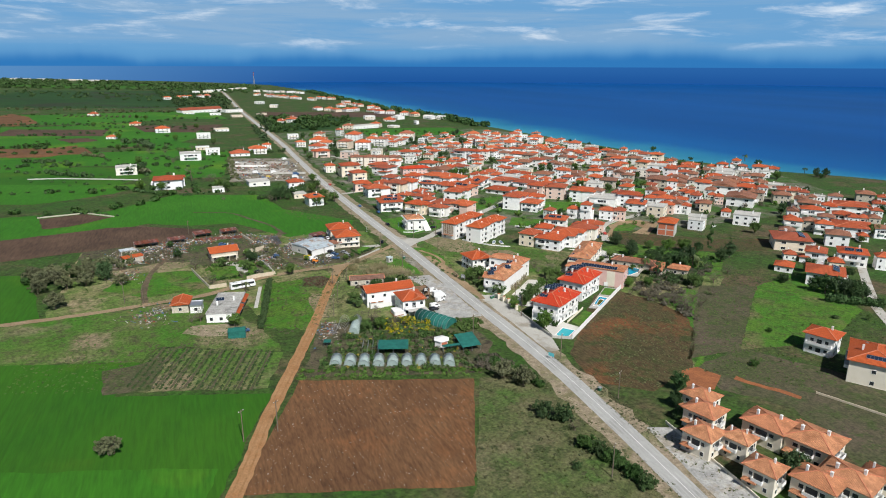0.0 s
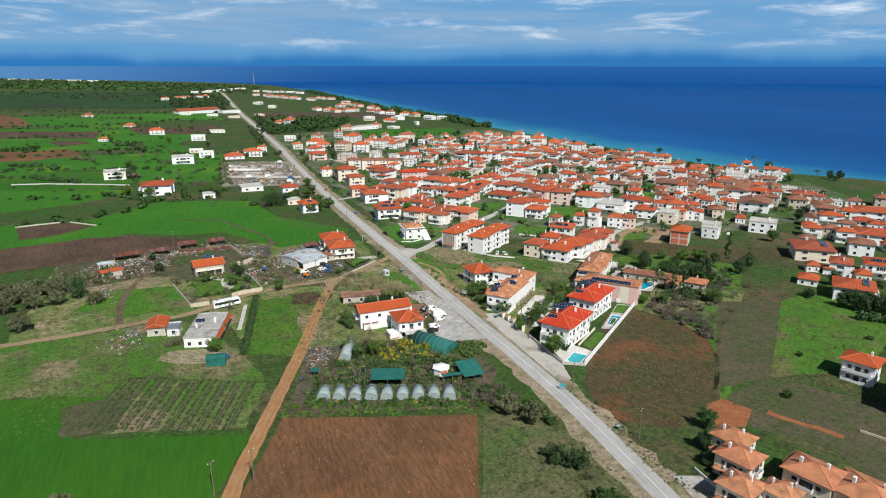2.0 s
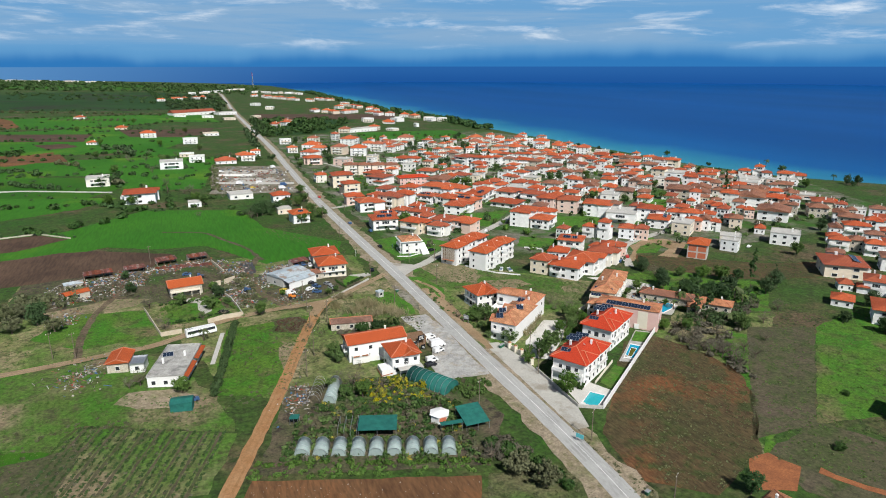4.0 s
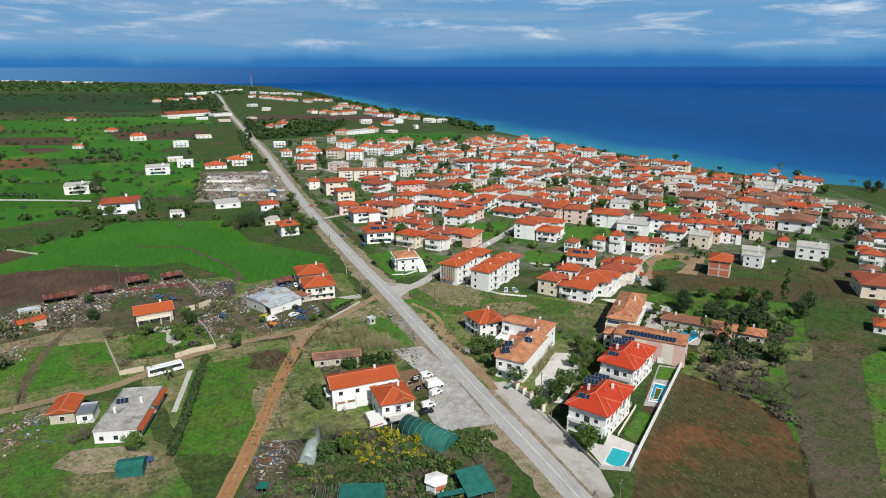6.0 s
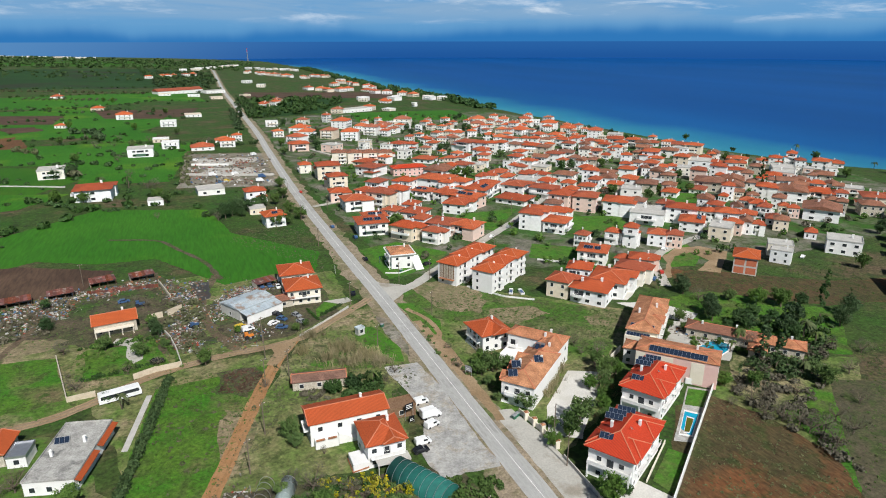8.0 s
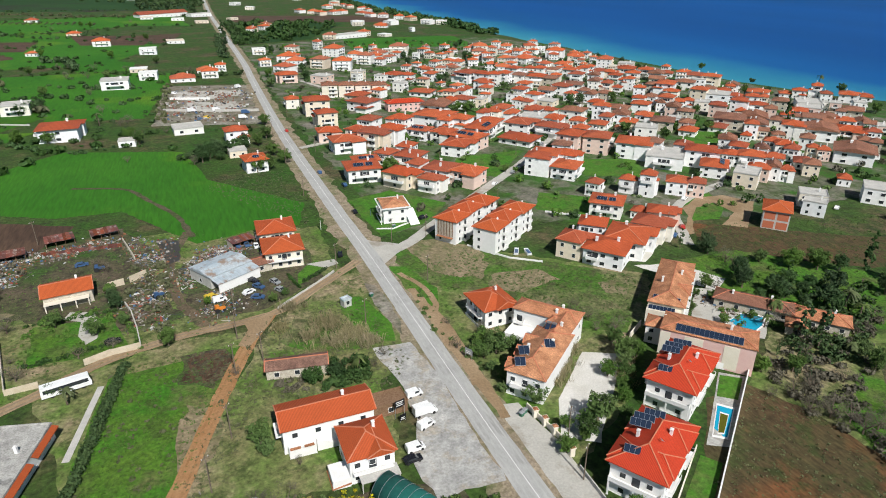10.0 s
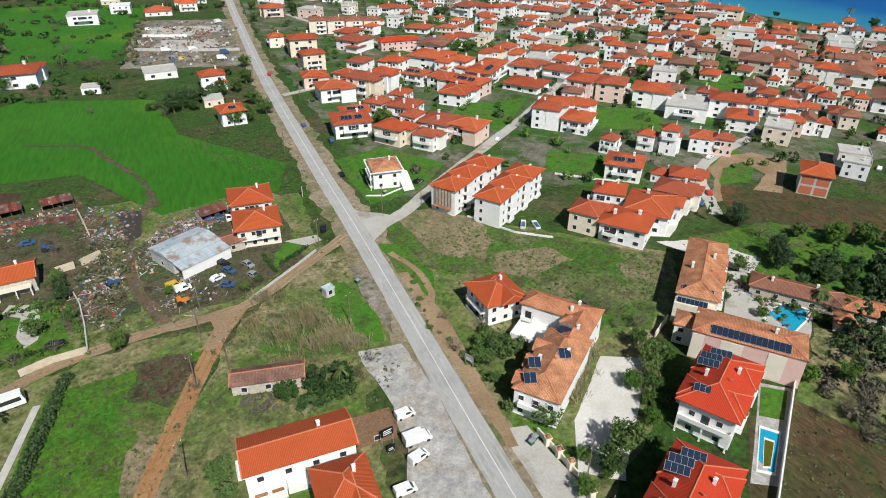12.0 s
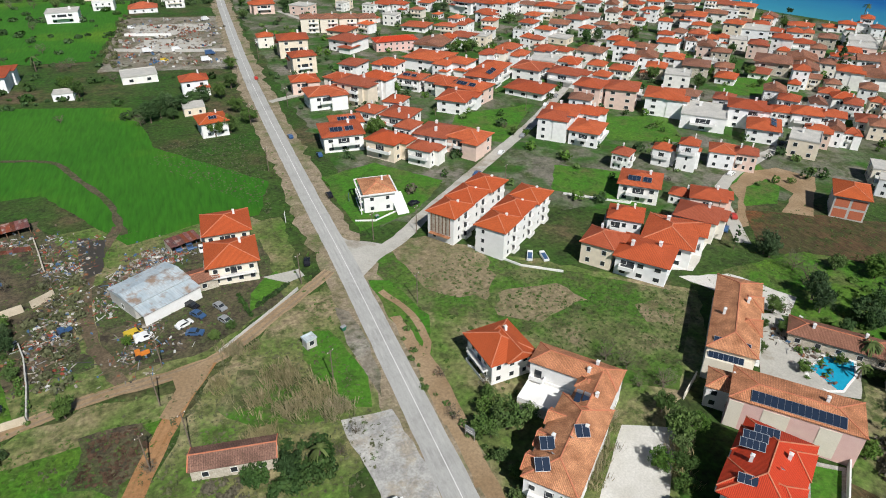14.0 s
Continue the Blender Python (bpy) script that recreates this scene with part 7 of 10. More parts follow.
tree(359, 263, 6.8, 'g')
tree(468, 304, 8.5, 'p')
tree(485, 382, 7.5, 'p')
tree(328, 290, 8.1, 'g')
tree(420, 316, 4.8, 'g')
tree(397, 261, 8.8, 'g')
tree(376, 253, 5.6, 'g')
tree(435, 347, 6.8, 'p')
tree(540, 459, 10.8, 'g')
tree(264, 195, 7.4, 'p')
tree(266, 191, 8.5, 'p')
tree(268, 188, 8.5, 'p')
tree(270, 185, 8.5, 'p')
tree(272, 181, 8.5, 'p')
tree(276, 180, 7.5, 'p')
tree(272, 198, 6.5, 'p')
tree(288, 218, 8.1, 'p')
tree(277, 175, 5.3, 'r')
tree(244, 228, 7.6, 'r')
tree(237, 234, 6.5, 'r')
tree(258, 264, 5.9, 'p')
tree(239, 254, 3.4, 'P')
tree(269, 253, 3.0, 'c')
tree(307, 209, 7.2, 'b')
tree(241, 167, 3.8, 'b')
tree(229, 173, 2.8, 'r')
tree(202, 165, 3.4, 'b')
tree(172, 144, 4.6, 'b')
tree(253, 161, 2.9, 'g')
tree(129, 223, 8.7, 'g')
tree(124, 220, 6.8, 'g')
tree(119, 235, 7.1, 'g')
tree(119, 257, 9.0, 'g')
tree(114, 257, 6.4, 'g')
tree(124, 257, 5.2, 'g')
tree(117, 217, 5.0, 'g')
tree(151, 243, 7.9, 'g')
tree(155, 243, 5.3, 'g')
tree(152, 250, 5.4, 'g')
tree(118, 194, 7.6, 'g')
tree(180, 209, 10.4, 'r')
tree(183, 206, 10.4, 'r')
tree(186, 203, 10.4, 'r')
tree(190, 199, 10.4, 'r')
tree(197, 201, 9.4, 'r')
tree(196, 195, 9.2, 'r')
tree(186, 192, 8.9, 'r')
tree(185, 199, 9.0, 'r')
tree(182, 216, 8.0, 'r')
tree(188, 216, 8.1, 'r')
tree(229, 246, 9.8, 'p')
tree(241, 253, 10.3, 'p')
tree(257, 246, 7.9, 'p')
tree(255, 253, 5.3, 'c')
tree(228, 260, 6.7, 'p')
tree(223, 293, 7.2, 'p')
tree(217, 270, 7.5, 'p')
tree(236, 279, 6.3, 'g')
tree(243, 272, 8.1, 'g')
tree(252, 269, 10.0, 'g')
tree(268, 251, 9.1, 'p')
tree(224, 283, 10.5, 'r')
tree(209, 244, 9.2, 'r')
tree(204, 233, 4.4, 'c')
tree(206, 229, 4.4, 'c')
tree(199, 215, 7.0, 'r')
tree(215, 223, 6.0, 'g')
tree(182, 226, 5.5, 'g')
tree(226, 219, 9.2, 'r')
tree(212, 205, 7.1, 'r')
tree(212, 216, 7.3, 'g')
tree(190, 223, 5.5, 'g')
tree(124, 196, 4.2, 'b')
tree(124, 279, 4.2, 'r')
tree(110, 263, 5.2, 'r')
tree(-6, 311, 10.5, 'r')
tree(-14, 332, 5.7, 'p')
tree(6, 310, 5.9, 'g')
tree(17, 302, 5.7, 'g')
tree(14, 291, 5.5, 'r')
tree(1, 285, 6.8, 'r')
tree(36, 290, 5.4, 'g')
tree(10, 276, 3.9, 'p')
tree(-5, 242, 9.1, 'r')
tree(7, 233, 6.5, 'g')
tree(14, 271, 4.4, 'P')
tree(55, 242, 6.7, 'g')
tree(70, 261, 7.4, 'b')
tree(76, 262, 7.4, 'b')
tree(83, 262, 6.2, 'b')
tree(57, 220, 9.0, 'r')
tree(65, 217, 6.0, 'r')
tree(52, 223, 7.1, 'r')
tree(71, 216, 6.0, 'y')
tree(63, 212, 4.9, 'y')
tree(58, 213, 5.9, 'g')
tree(53, 214, 4.9, 'g')
tree(52, 270, 3.8, 'r')
tree(-8, 241, 4.5, 'r')
tree(-2, 294, 4.2, 'r')
tree(22, 294, 5.6, 'r')
tree(-18, 353, 4.4, 'p')
tree(79, 214, 5.0, 'b')
tree(77, 213, 4.0, 'y')
tree(50, 221, 4.0, 'g')
tree(223, 291, 6.1, 'p')
tree(222, 276, 10.7, 'r')
tree(214, 265, 6.5, 'p')
tree(221, 259, 7.4, 'p')
tree(222, 255, 6.5, 'p')
tree(228, 254, 5.6, 'p')
tree(238, 280, 4.6, 'g')
tree(247, 274, 6.8, 'g')
tree(251, 267, 7.8, 'g')
tree(202, 269, 5.4, 'g')
tree(208, 247, 5.2, 'P')
tree(191, 249, 4.1, 'g')
tree(236, 244, 6.6, 'P')
tree(233, 237, 5.5, 'P')
tree(229, 243, 6.5, 'p')
tree(216, 298, 2.5, 'c')
tree(186, 258, 4.2, 'g')
tree(194, 265, 3.5, 'g')
tree(224, 233, 4.4, 'r')
tree(157, 256, 6.8, 'r')
tree(152, 258, 4.5, 'r')
tree(232, 263, 2.9, 'c')
tree(201, 263, 2.6, 'g')
tree(201, 248, 3.4, 'g')
tree(140, 424, 8.3, 'g')
tree(137, 425, 5.1, 'g')
tree(327, 543, 13.0, 'p')
tree(317, 541, 12.0, 'p')
tree(258, 666, 12.8, 'p')
tree(266, 670, 13.0, 'p')
tree(263, 771, 13.0, 'p')
tree(273, 816, 11.7, 'p')
tree(231, 542, 11.0, 'g')
tree(236, 544, 9.3, 'g')
tree(254, 476, 6.6, 'g')
tree(335, 774, 11.4, 'p')
tree(337, 793, 13.0, 'p')
tree(182, 779, 13.0, 'g')
tree(222, 788, 13.0, 'g')
tree(298, 842, 13.0, 'r')
tree(310, 840, 13.0, 'r')
tree(313, 818, 13.0, 'r')
tree(326, 826, 13.0, 'p')
tree(272, 719, 12.8, 'r')
tree(233, 659, 11.4, 'r')
tree(246, 675, 11.8, 'r')
tree(164, 474, 7.5, 'g')
tree(301, 642, 5.8, 'c')
tree(310, 681, 4.9, 'c')
tree(296, 613, 8.8, 'g')
tree(258, 471, 6.6, 'P')
tree(172, 439, 3.4, 'P')
tree(245, 534, 7.3, 'g')
tree(239, 527, 7.2, 'g')
tree(161, 620, 5.1, 'g')
tree(149, 644, 5.3, 'g')
tree(138, 512, 4.0, 'r')
tree(272, 484, 6.8, 'g')
tree(250, 480, 5.0, 'g')
tree(220, 540, 7.3, 'g')
tree(227, 547, 7.4, 'g')
tree(282, 569, 7.0, 'P')
tree(369, 899, 10.1, 'p')
tree(385, 923, 10.4, 'p')
tree(163, 792, 13.0, 'p')
tree(150, 747, 12.7, 'p')
tree(146, 705, 9.5, 'p')
tree(148, 437, 5.4, 'g')
tree(162, 415, 6.4, 'g')
tree(195, 414, 4.0, 'r')
tree(195, 405, 3.9, 'g')
tree(200, 403, 3.9, 'g')
tree(489, 762, 13.0, 'p')
tree(494, 722, 9.0, 'p')
tree(484, 680, 7.1, 'p')
tree(588, 528, 13.0, 'p')
tree(615, 573, 7.0, 'P')
tree(360, 548, 10.6, 'g')
tree(319, 460, 4.4, 'g')
tree(342, 454, 10.7, 'g')
tree(337, 455, 8.9, 'g')
tree(365, 447, 9.1, 'g')
tree(357, 430, 5.3, 'g')
tree(404, 542, 6.6, 'g')
tree(444, 570, 6.0, 'g')
tree(490, 542, 9.8, 'g')
tree(520, 545, 5.1, 'p')
tree(483, 496, 4.6, 'g')
tree(395, 493, 8.2, 'g')
tree(321, 505, 11.3, 'g')
tree(313, 499, 9.2, 'g')
tree(301, 459, 11.9, 'r')
tree(306, 457, 8.5, 'g')
tree(524, 506, 7.4, 'r')
tree(410, 414, 7.5, 'g')
tree(416, 433, 5.8, 'c')
tree(408, 422, 5.6, 'c')
tree(499, 456, 11.3, 'g')
tree(560, 672, 9.0, 'g')
tree(337, 406, 8.2, 'r')
tree(321, 437, 8.4, 'g')
tree(293, 425, 7.8, 'r')
tree(277, 413, 6.0, 'b')
tree(451, 402, 7.9, 'p')
tree(534, 455, 9.5, 'g')
tree(553, 595, 11.1, 'b')
tree(91, 542, 8.5, 'g')
tree(88, 507, 10.9, 'g')
tree(91, 453, 10.2, 'g')
tree(82, 444, 9.9, 'g')
tree(51, 466, 8.4, 'p')
tree(55, 472, 8.5, 'p')
tree(59, 476, 8.6, 'p')
tree(64, 479, 8.7, 'p')
tree(69, 483, 8.8, 'p')
tree(74, 489, 8.9, 'p')
tree(47, 463, 8.3, 'r')
tree(-53, 675, 10.2, 'g')
tree(-22, 672, 8.9, 'r')
tree(-48, 753, 13.0, 'r')
tree(-61, 809, 13.0, 'r')
tree(-32, 750, 12.7, 'r')
tree(-51, 806, 11.1, 'r')
tree(-32, 802, 11.0, 'r')
tree(-4, 788, 13.0, 'r')
tree(-16, 743, 13.0, 'g')
tree(21, 831, 13.0, 'g')
tree(-90, 901, 13.0, 'g')
tree(-23, 875, 13.0, 'g')
tree(-80, 778, 8.0, 'g')
tree(-57, 608, 13.0, 'p')
tree(-53, 611, 13.0, 'p')
tree(-49, 617, 13.0, 'p')
tree(-47, 624, 12.3, 'p')
tree(-8, 606, 9.8, 'r')
tree(-23, 570, 7.0, 'P')
tree(-6, 566, 7.0, 'P')
tree(14, 520, 9.7, 'g')
tree(19, 513, 7.9, 'g')
tree(-28, 527, 10.0, 'g')
tree(-25, 532, 9.3, 'g')
tree(6, 562, 10.7, 'r')
tree(10, 568, 9.0, 'r')
tree(33, 535, 6.7, 'r')
tree(15, 477, 5.1, 'r')
tree(-43, 529, 8.4, 'g')
tree(82, 492, 7.5, 'g')
tree(-6, 735, 12.3, 'r')
tree(87, 470, 8.5, 'g')
tree(60, 468, 5.6, 'p')
tree(50, 769, 13.0, 'r')
tree(90, 882, 7.6, 'c')
tree(92, 924, 8.0, 'c')
tree(92, 959, 8.4, 'c')
tree(180, 1013, 13.0, 'p')
tree(173, 1076, 13.0, 'p')
tree(143, 1019, 13.0, 'p')
tree(140, 894, 13.0, 'p')
tree(116, 726, 9.7, 'g')
tree(112, 676, 8.9, 'g')
tree(33, 1036, 13.0, 'r')
tree(4, 1040, 13.0, 'g')
tree(-27, 1289, 13.0, 'r')
tree(-76, 1213, 13.0, 'g')
tree(-141, 1091, 11.9, 'g')
tree(-122, 1182, 13.0, 'r')
tree(-91, 1234, 13.0, 'g')
tree(76, 441, 7.8, 'g')



def bush_mass(name, spots, material, label, category="bushes", n=26, tall=0.75, seed=1, size=0.22):
    """Many low bushes as one mass of leaf quads."""
    rng = np.random.default_rng(seed)
    C = np.repeat(np.array([(x, y, gz(x, y)) for x, y, _ in spots]), n, axis=0)
    R = np.repeat(np.array([r for _, _, r in spots]), n)
    q = unit(rng, len(R))
    rr = rng.uniform(0.5, 1.0, len(R))
    P = C + np.stack((q[:, 0] * R * rr, q[:, 1] * R * rr, R * tall * (0.5 + 0.55 * q[:, 2] * rr)), axis=1)
    V, Fc = quads(P, q + rng.normal(size=q.shape) * 0.6, R * size * rng.uniform(0.7, 1.4, len(R)), rng)
    o = obj(name, V, Fc, material)
    tagged(o, label, category, kind="stuff")
    return o


def in_poly(x, y, poly):
    c = False
    j = len(poly) - 1
    for i in range(len(poly)):
        (xi, yi), (xj, yj) = poly[i], poly[j]
        if (yi > y) != (yj > y) and x < (xj - xi) * (y - yi) / (yj - yi) + xi:
            c = not c
        j = i
    return c


def spots_in(poly, n, r0, r1, seed):
    rng = np.random.default_rng(seed)
    xs, ys = [p[0] for p in poly], [p[1] for p in poly]
    out = []
    while len(out) < n:
        x, y = rng.uniform(min(xs), max(xs)), rng.uniform(min(ys), max(ys))
        if in_poly(x, y, poly):
            out.append((x, y, rng.uniform(r0, r1)))
    return out


def spots_line(pts, step, r0, r1, jit, seed):
    rng = np.random.default_rng(seed)
    return [(p.x + rng.uniform(-jit, jit), p.y + rng.uniform(-jit, jit), rng.uniform(r0, r1)) for p in smooth_line(pts, step)]


# far woods and hedgerows; the darker hedge leaves stand in for cloud shade
bush_mass("far_woods", spots_in([(108, 960), (215, 1030), (300, 1262), (112, 1275)], 160, 3, 7, 11), M_HEDGE, "pine wood beside the far road, leaves darkened for cloud shade", "woods", 40, 1.2, 12)
bush_mass("far_woods", spots_in([(470, 1020), (500, 1020), (500, 1280), (462, 1530), (450, 1840), (460, 2600), (430, 2600), (420, 1840), (430, 1530), (465, 1280)], 330, 4, 8, 13), M_PINE, "pine trees along the far cliff top", "woods", 34, 1.3, 14)
bush_mass("far_woods", spots_in([(-900, 2550), (-100, 2520), (80, 2320), (250, 2400), (300, 3300), (-900, 3700)], 620, 5, 14, 15), M_HEDGE, "scattered woods on the far plain, leaves darkened for cloud shade", "woods", 22, 0.8, 16)
bush_mass("far_woods", spots_in([(-30, 1420), (90, 1420), (96, 2250), (-60, 2300)], 160, 4, 8, 17), M_HEDGE, "roadside trees far off, leaves darkened for cloud shade", "woods", 26, 0.9, 18)
for i, ln in enumerate(([(-330, 690), (-114, 675), (28, 640)], [(-330, 800), (-136, 770), (-24, 784), (24, 716)], [(-420, 860), (-145, 812), (-27, 824)], [(-420, 1080), (-209, 1088), (-96, 1152), (22, 982)], [(-520, 1130), (-148, 1120), (-14, 1242), (60, 1228)], [(-520, 1330), (-263, 1324), (-30, 1430)], [(-900, 1500), (-309, 1528), (78, 1600)], [(-200, 545), (-60, 530), (30, 535), (92, 520)], [(-200, 460), (-60, 460), (-18, 510), (42, 496)], [(-120, 668), (-200, 660), (-320, 640)])):
    bush_mass("hedgerow", spots_line(ln, 9 if ln[0][1] < 900 else 13, 1.2, 4.2, 6.0, 20 + i), M_HEDGE if i % 3 else M_PINE, "irregular hedgerow of bushes between fields", "hedgerow", 40, 0.8, 40 + i, 0.2)
bush_mass("shrubs", spots_in([(-160, 570), (20, 540), (40, 640), (-40, 760), (-160, 700)], 70, 1.0, 3.0, 61), M_PINE, "scattered olive shrubs round the farms", "shrubs", 40, 0.8, 62, 0.2)
bush_mass("shrubs", spots_in([(-300, 800), (0, 800), (60, 1240), (-400, 1240)], 80, 1.2, 3.6, 63), M_HEDGE, "scattered shrubs on the plain", "shrubs", 36, 0.8, 64, 0.2)
bush_mass("shrubs", spots_in([(118, 350), (240, 325), (420, 335), (540, 470), (500, 900), (330, 990), (120, 940)], 420, 0.8, 2.6, 65), M_GREEN, "garden shrubs between village houses", "shrubs", 34, 1.0, 66, 0.2)
bush_mass("shrubs", spots_in([(118, 350), (240, 325), (420, 335), (540, 470), (500, 900), (330, 990), (120, 940)], 160, 1.0, 3.0, 67), M_PINE, "dark garden trees between village houses", "shrubs", 44, 1.3, 68, 0.2)
bush_mass("hedge", spots_line([(25.6, 283), (16, 228)], 0.8, 1.2, 1.6, 0.4, 70), M_HEDGE, "long clipped dark green hedge", "hedge", 110, 1.2, 71, 0.13)
bush_mass("weeds", spots_in([(78, 166), (98, 160), (100, 100), (86, 70), (40, 80), (54, 116)], 170, 0.25, 0.8, 72), M_OLIVE, "low weeds in the scrub field", "weeds", 30, 0.6, 73, 0.22)
bush_mass("weeds", spots_in([(22, 183), (76, 167), (80, 171), (20, 188)], 60, 0.4, 1.2, 74), M_GREEN, "weeds along the field margin", "weeds", 30, 0.8, 75, 0.22)
bush_mass("shrubs", spots_in([(183, 180), (195, 205), (215, 220), (240, 235), (222, 245), (196, 232), (178, 222)], 120, 0.8, 2.2, 76), M_BARE, "leafless brown thicket", "shrubs", 60, 1.1, 77, 0.14)
bush_mass("shrubs", spots_in([(196, 226), (240, 232), (262, 256), (236, 275), (212, 262)], 50, 0.8, 1.8, 78), M_GREEN, "hotel garden shrubs", "shrubs", 50, 1.0, 79, 0.18)
bush_mass("shrubs", spots_line([(111, 300), (108, 280), (110, 262), (112, 250)], 3.0, 0.5, 1.4, 1.5, 80), M_GREEN, "shrubs along the verge", "shrubs", 50, 0.9, 81, 0.18)


def reeds(cx, cy, sx, sy, n, seed, h=2.4):
    """A loose stand of leaning dry stalks, thinning out at its edges."""
    rng = np.random.default_rng(seed)
    V, Fc = [], []
    for _ in range(n):
        x, y = cx + rng.normal() * sx, cy + rng.normal() * sy
        z = gz(x, y)
        way = rng.normal(size=2) * 0.45 + np.array((-0.25, 0.1))
        for _ in range(8):
            lean = way + rng.normal(size=2) * 0.4
            px, py = x + rng.normal() * 0.4, y + rng.normal() * 0.4
            hh = h * rng.uniform(0.45, 1.1)
            wv = rng.normal(size=2)
            wv = wv / np.linalg.norm(wv) * 0.05
            k = len(V)
            V += [(px - wv[0], py - wv[1], z), (px + wv[0], py + wv[1], z), (px + lean[0] + wv[0], py + lean[1] + wv[1], z + hh), (px + lean[0] - wv[0], py + lean[1] - wv[1], z + hh)]
            Fc.append((k, k + 1, k + 2, k + 3))
    tagged(obj("reeds", V, Fc, M_REED), "tall dry straw-coloured reeds", "reeds", kind="stuff")


for i, (x, y, sx, sy, n) in enumerate(((79, 286, 2.6, 1.8, 80), (85.5, 279, 2.2, 1.8, 80), (88, 273.6, 1.6, 1.6, 50), (79.4, 276.8, 2.0, 1.5, 60), (72.7, 281, 1.8, 1.6, 44), (71, 299, 2.4, 0.9, 40), (73, 270.6, 2.2, 1.0, 44), (66, 289, 1.2, 1.6, 24))):
    reeds(x, y, sx, sy, n, 40 + i, 2.6)
for i in range(6):
    reeds(128.6 + 2.2 * i, 240 + 2.5 * i, 1.1, 1.1, 26, 10 + i)
for i in range(3):
    reeds(145.5 + 2.2 * i, 235.5 + 2.6 * i, 1.0, 1.2, 24, 20 + i)
sheet("straw_ground", [(64, 282), (72, 275), (85, 272), (88, 280), (80, 287), (70, 293)], M_MEADOW, 0.09, "dry straw-covered ground under reeds", "ground cover", 2.5)
V0 = [(118, 350), (240, 325), (420, 335), (540, 470), (500, 900), (330, 990), (120, 940)]
bush_mass("garden_trees", spots_in(V0, 230, 1.2, 2.6, 160), M_GREEN, "green garden trees between village houses", "trees", 60, 1.6, 161, 0.17)
bush_mass("garden_trees", spots_in(V0, 90, 1.2, 2.6, 162), M_BARE, "leafless garden trees between village houses", "trees", 60, 1.5, 163, 0.15)
tree(82, 261, 4.5, 'P'); tree(56, 238, 4.5, 'g'); tree(62, 233, 3.0, 'r'); tree(90, 266, 4.0, 'r'); tree(86, 262, 3.5, 'r')
for x, y, w in ((146, 236, 5.5), (143, 232, 5), (139.5, 227.5, 5), (136, 222, 4.5), (149, 240.5, 5), (133, 218, 4), (116.4, 262, 4.5), (115, 256, 4.5), (114.2, 250, 4), (115.6, 245, 4.5), (113.4, 241, 3.5), (119, 266, 4), (121, 224, 4), (123, 219, 3.5)):
    tree(x, y, w, 'g')
tree(120, 270, 4, 'r'); tree(150, 268, 7, 'r'); tree(153, 264, 6, 'r'); tree(112, 276, 4, 'r')
far_houses()

# more sheets: lawns, terraces, lanes, pools
sheet("pool_terrace", [(119.5, 197), (129, 199), (133.2, 191), (124.4, 184), (118.2, 187)], M_PALE, 0.12, "pale paved terrace round a pool", "terrace", 0.1)
sheet("garden_lawn", [(132.4, 197.4), (144.4, 206.4), (147.2, 202.8), (134, 192)], M_VERGE, 0.11, "clipped lawn beside the villas", "lawn", 0.1)
sheet("pool_terrace", [(148, 208.5), (171, 229.5), (176.5, 225.5), (152.5, 206)], M_LOT, 0.12, "pale paved terrace beside the villas", "terrace", 0.1)
sheet("pool_terrace", [(181, 252), (199, 270), (204, 268), (200, 260), (210, 249), (196, 238), (187, 244)], M_SIDE, 0.12, "pale stone pool terrace of the hotel", "terrace", 0.6)
sheet("gravel_yard", [(190, 291), (205, 288), (214, 272), (205, 266), (199, 274)], M_PALE, 0.11, "white gravel drive to the hotel", "yard", 0.8)
sheet("gravel_yard", [(182, 300), (196, 292), (206, 300), (222, 312), (212, 320)], M_PALE, 0.11, "white gravel drive", "yard", 0.8)
sheet("clay_pad", [(136, 139), (145, 149), (152, 149.5), (155, 142), (145.5, 135)], M_CLAY, 0.10, "orange clay building pad", "building plot", 0.5)
strip("clay_cut", [(158, 139), (163, 130), (168, 122)], 2.4, M_CLAY, 0.12, "orange clay cut along a field edge", "trench", wob=1.6)
strip("lane", [(350, 236), (327, 217.3), (305.9, 200), (285.6, 182.6), (272, 171), (255, 152), (240, 138)], 4.2, M_SIDE, 0.14, "narrow concrete lane", "road", wob=0.3)
strip("village_street", [(222, 300), (230, 314), (240, 330), (256, 342), (280, 352), (330, 372), (400, 420), (470, 500)], 4.6, M_SIDE, 0.15, "narrow village street", "road", wob=0.4)
strip("village_street", [(103, 480), (150, 500), (220, 520), (300, 560), (380, 640), (450, 760)], 4.2, M_SIDE, 0.15, "narrow village street", "road", wob=0.4)
strip("village_street", [(262, 470), (290, 430), (330, 385)], 4.0, M_SIDE, 0.14, "narrow village street", "road", wob=0.3)
strip("village_street", [(140, 700), (175, 600), (215, 520), (262, 470)], 4.0, M_SIDE, 0.14, "narrow village street", "road", wob=0.3)
strip("garden_path", [(20.6, 276), (16.2, 250)], 1.5, M_CONC, 0.13, "straight concrete garden path", "path", wob=0.05)
sheet("lawn_verge", [(106.8, 318), (112, 316), (117, 298), (113, 284), (108.5, 284), (107.5, 300)], M_VERGE, 0.13, "bright green grass verge", "lawn", 0.8)
sheet("lawn_verge", [(92, 300), (97, 282), (95, 272), (87, 274), (84, 292), (86, 302)], M_VERGE, 0.13, "bright green grass verge", "lawn", 1.2)
strip("dirt_track", [(108.5, 312), (113, 300), (113, 288), (109, 278), (108.5, 262)], 2.0, M_DIRT2, 0.15, "sandy track along the verge", "track", wob=0.5)
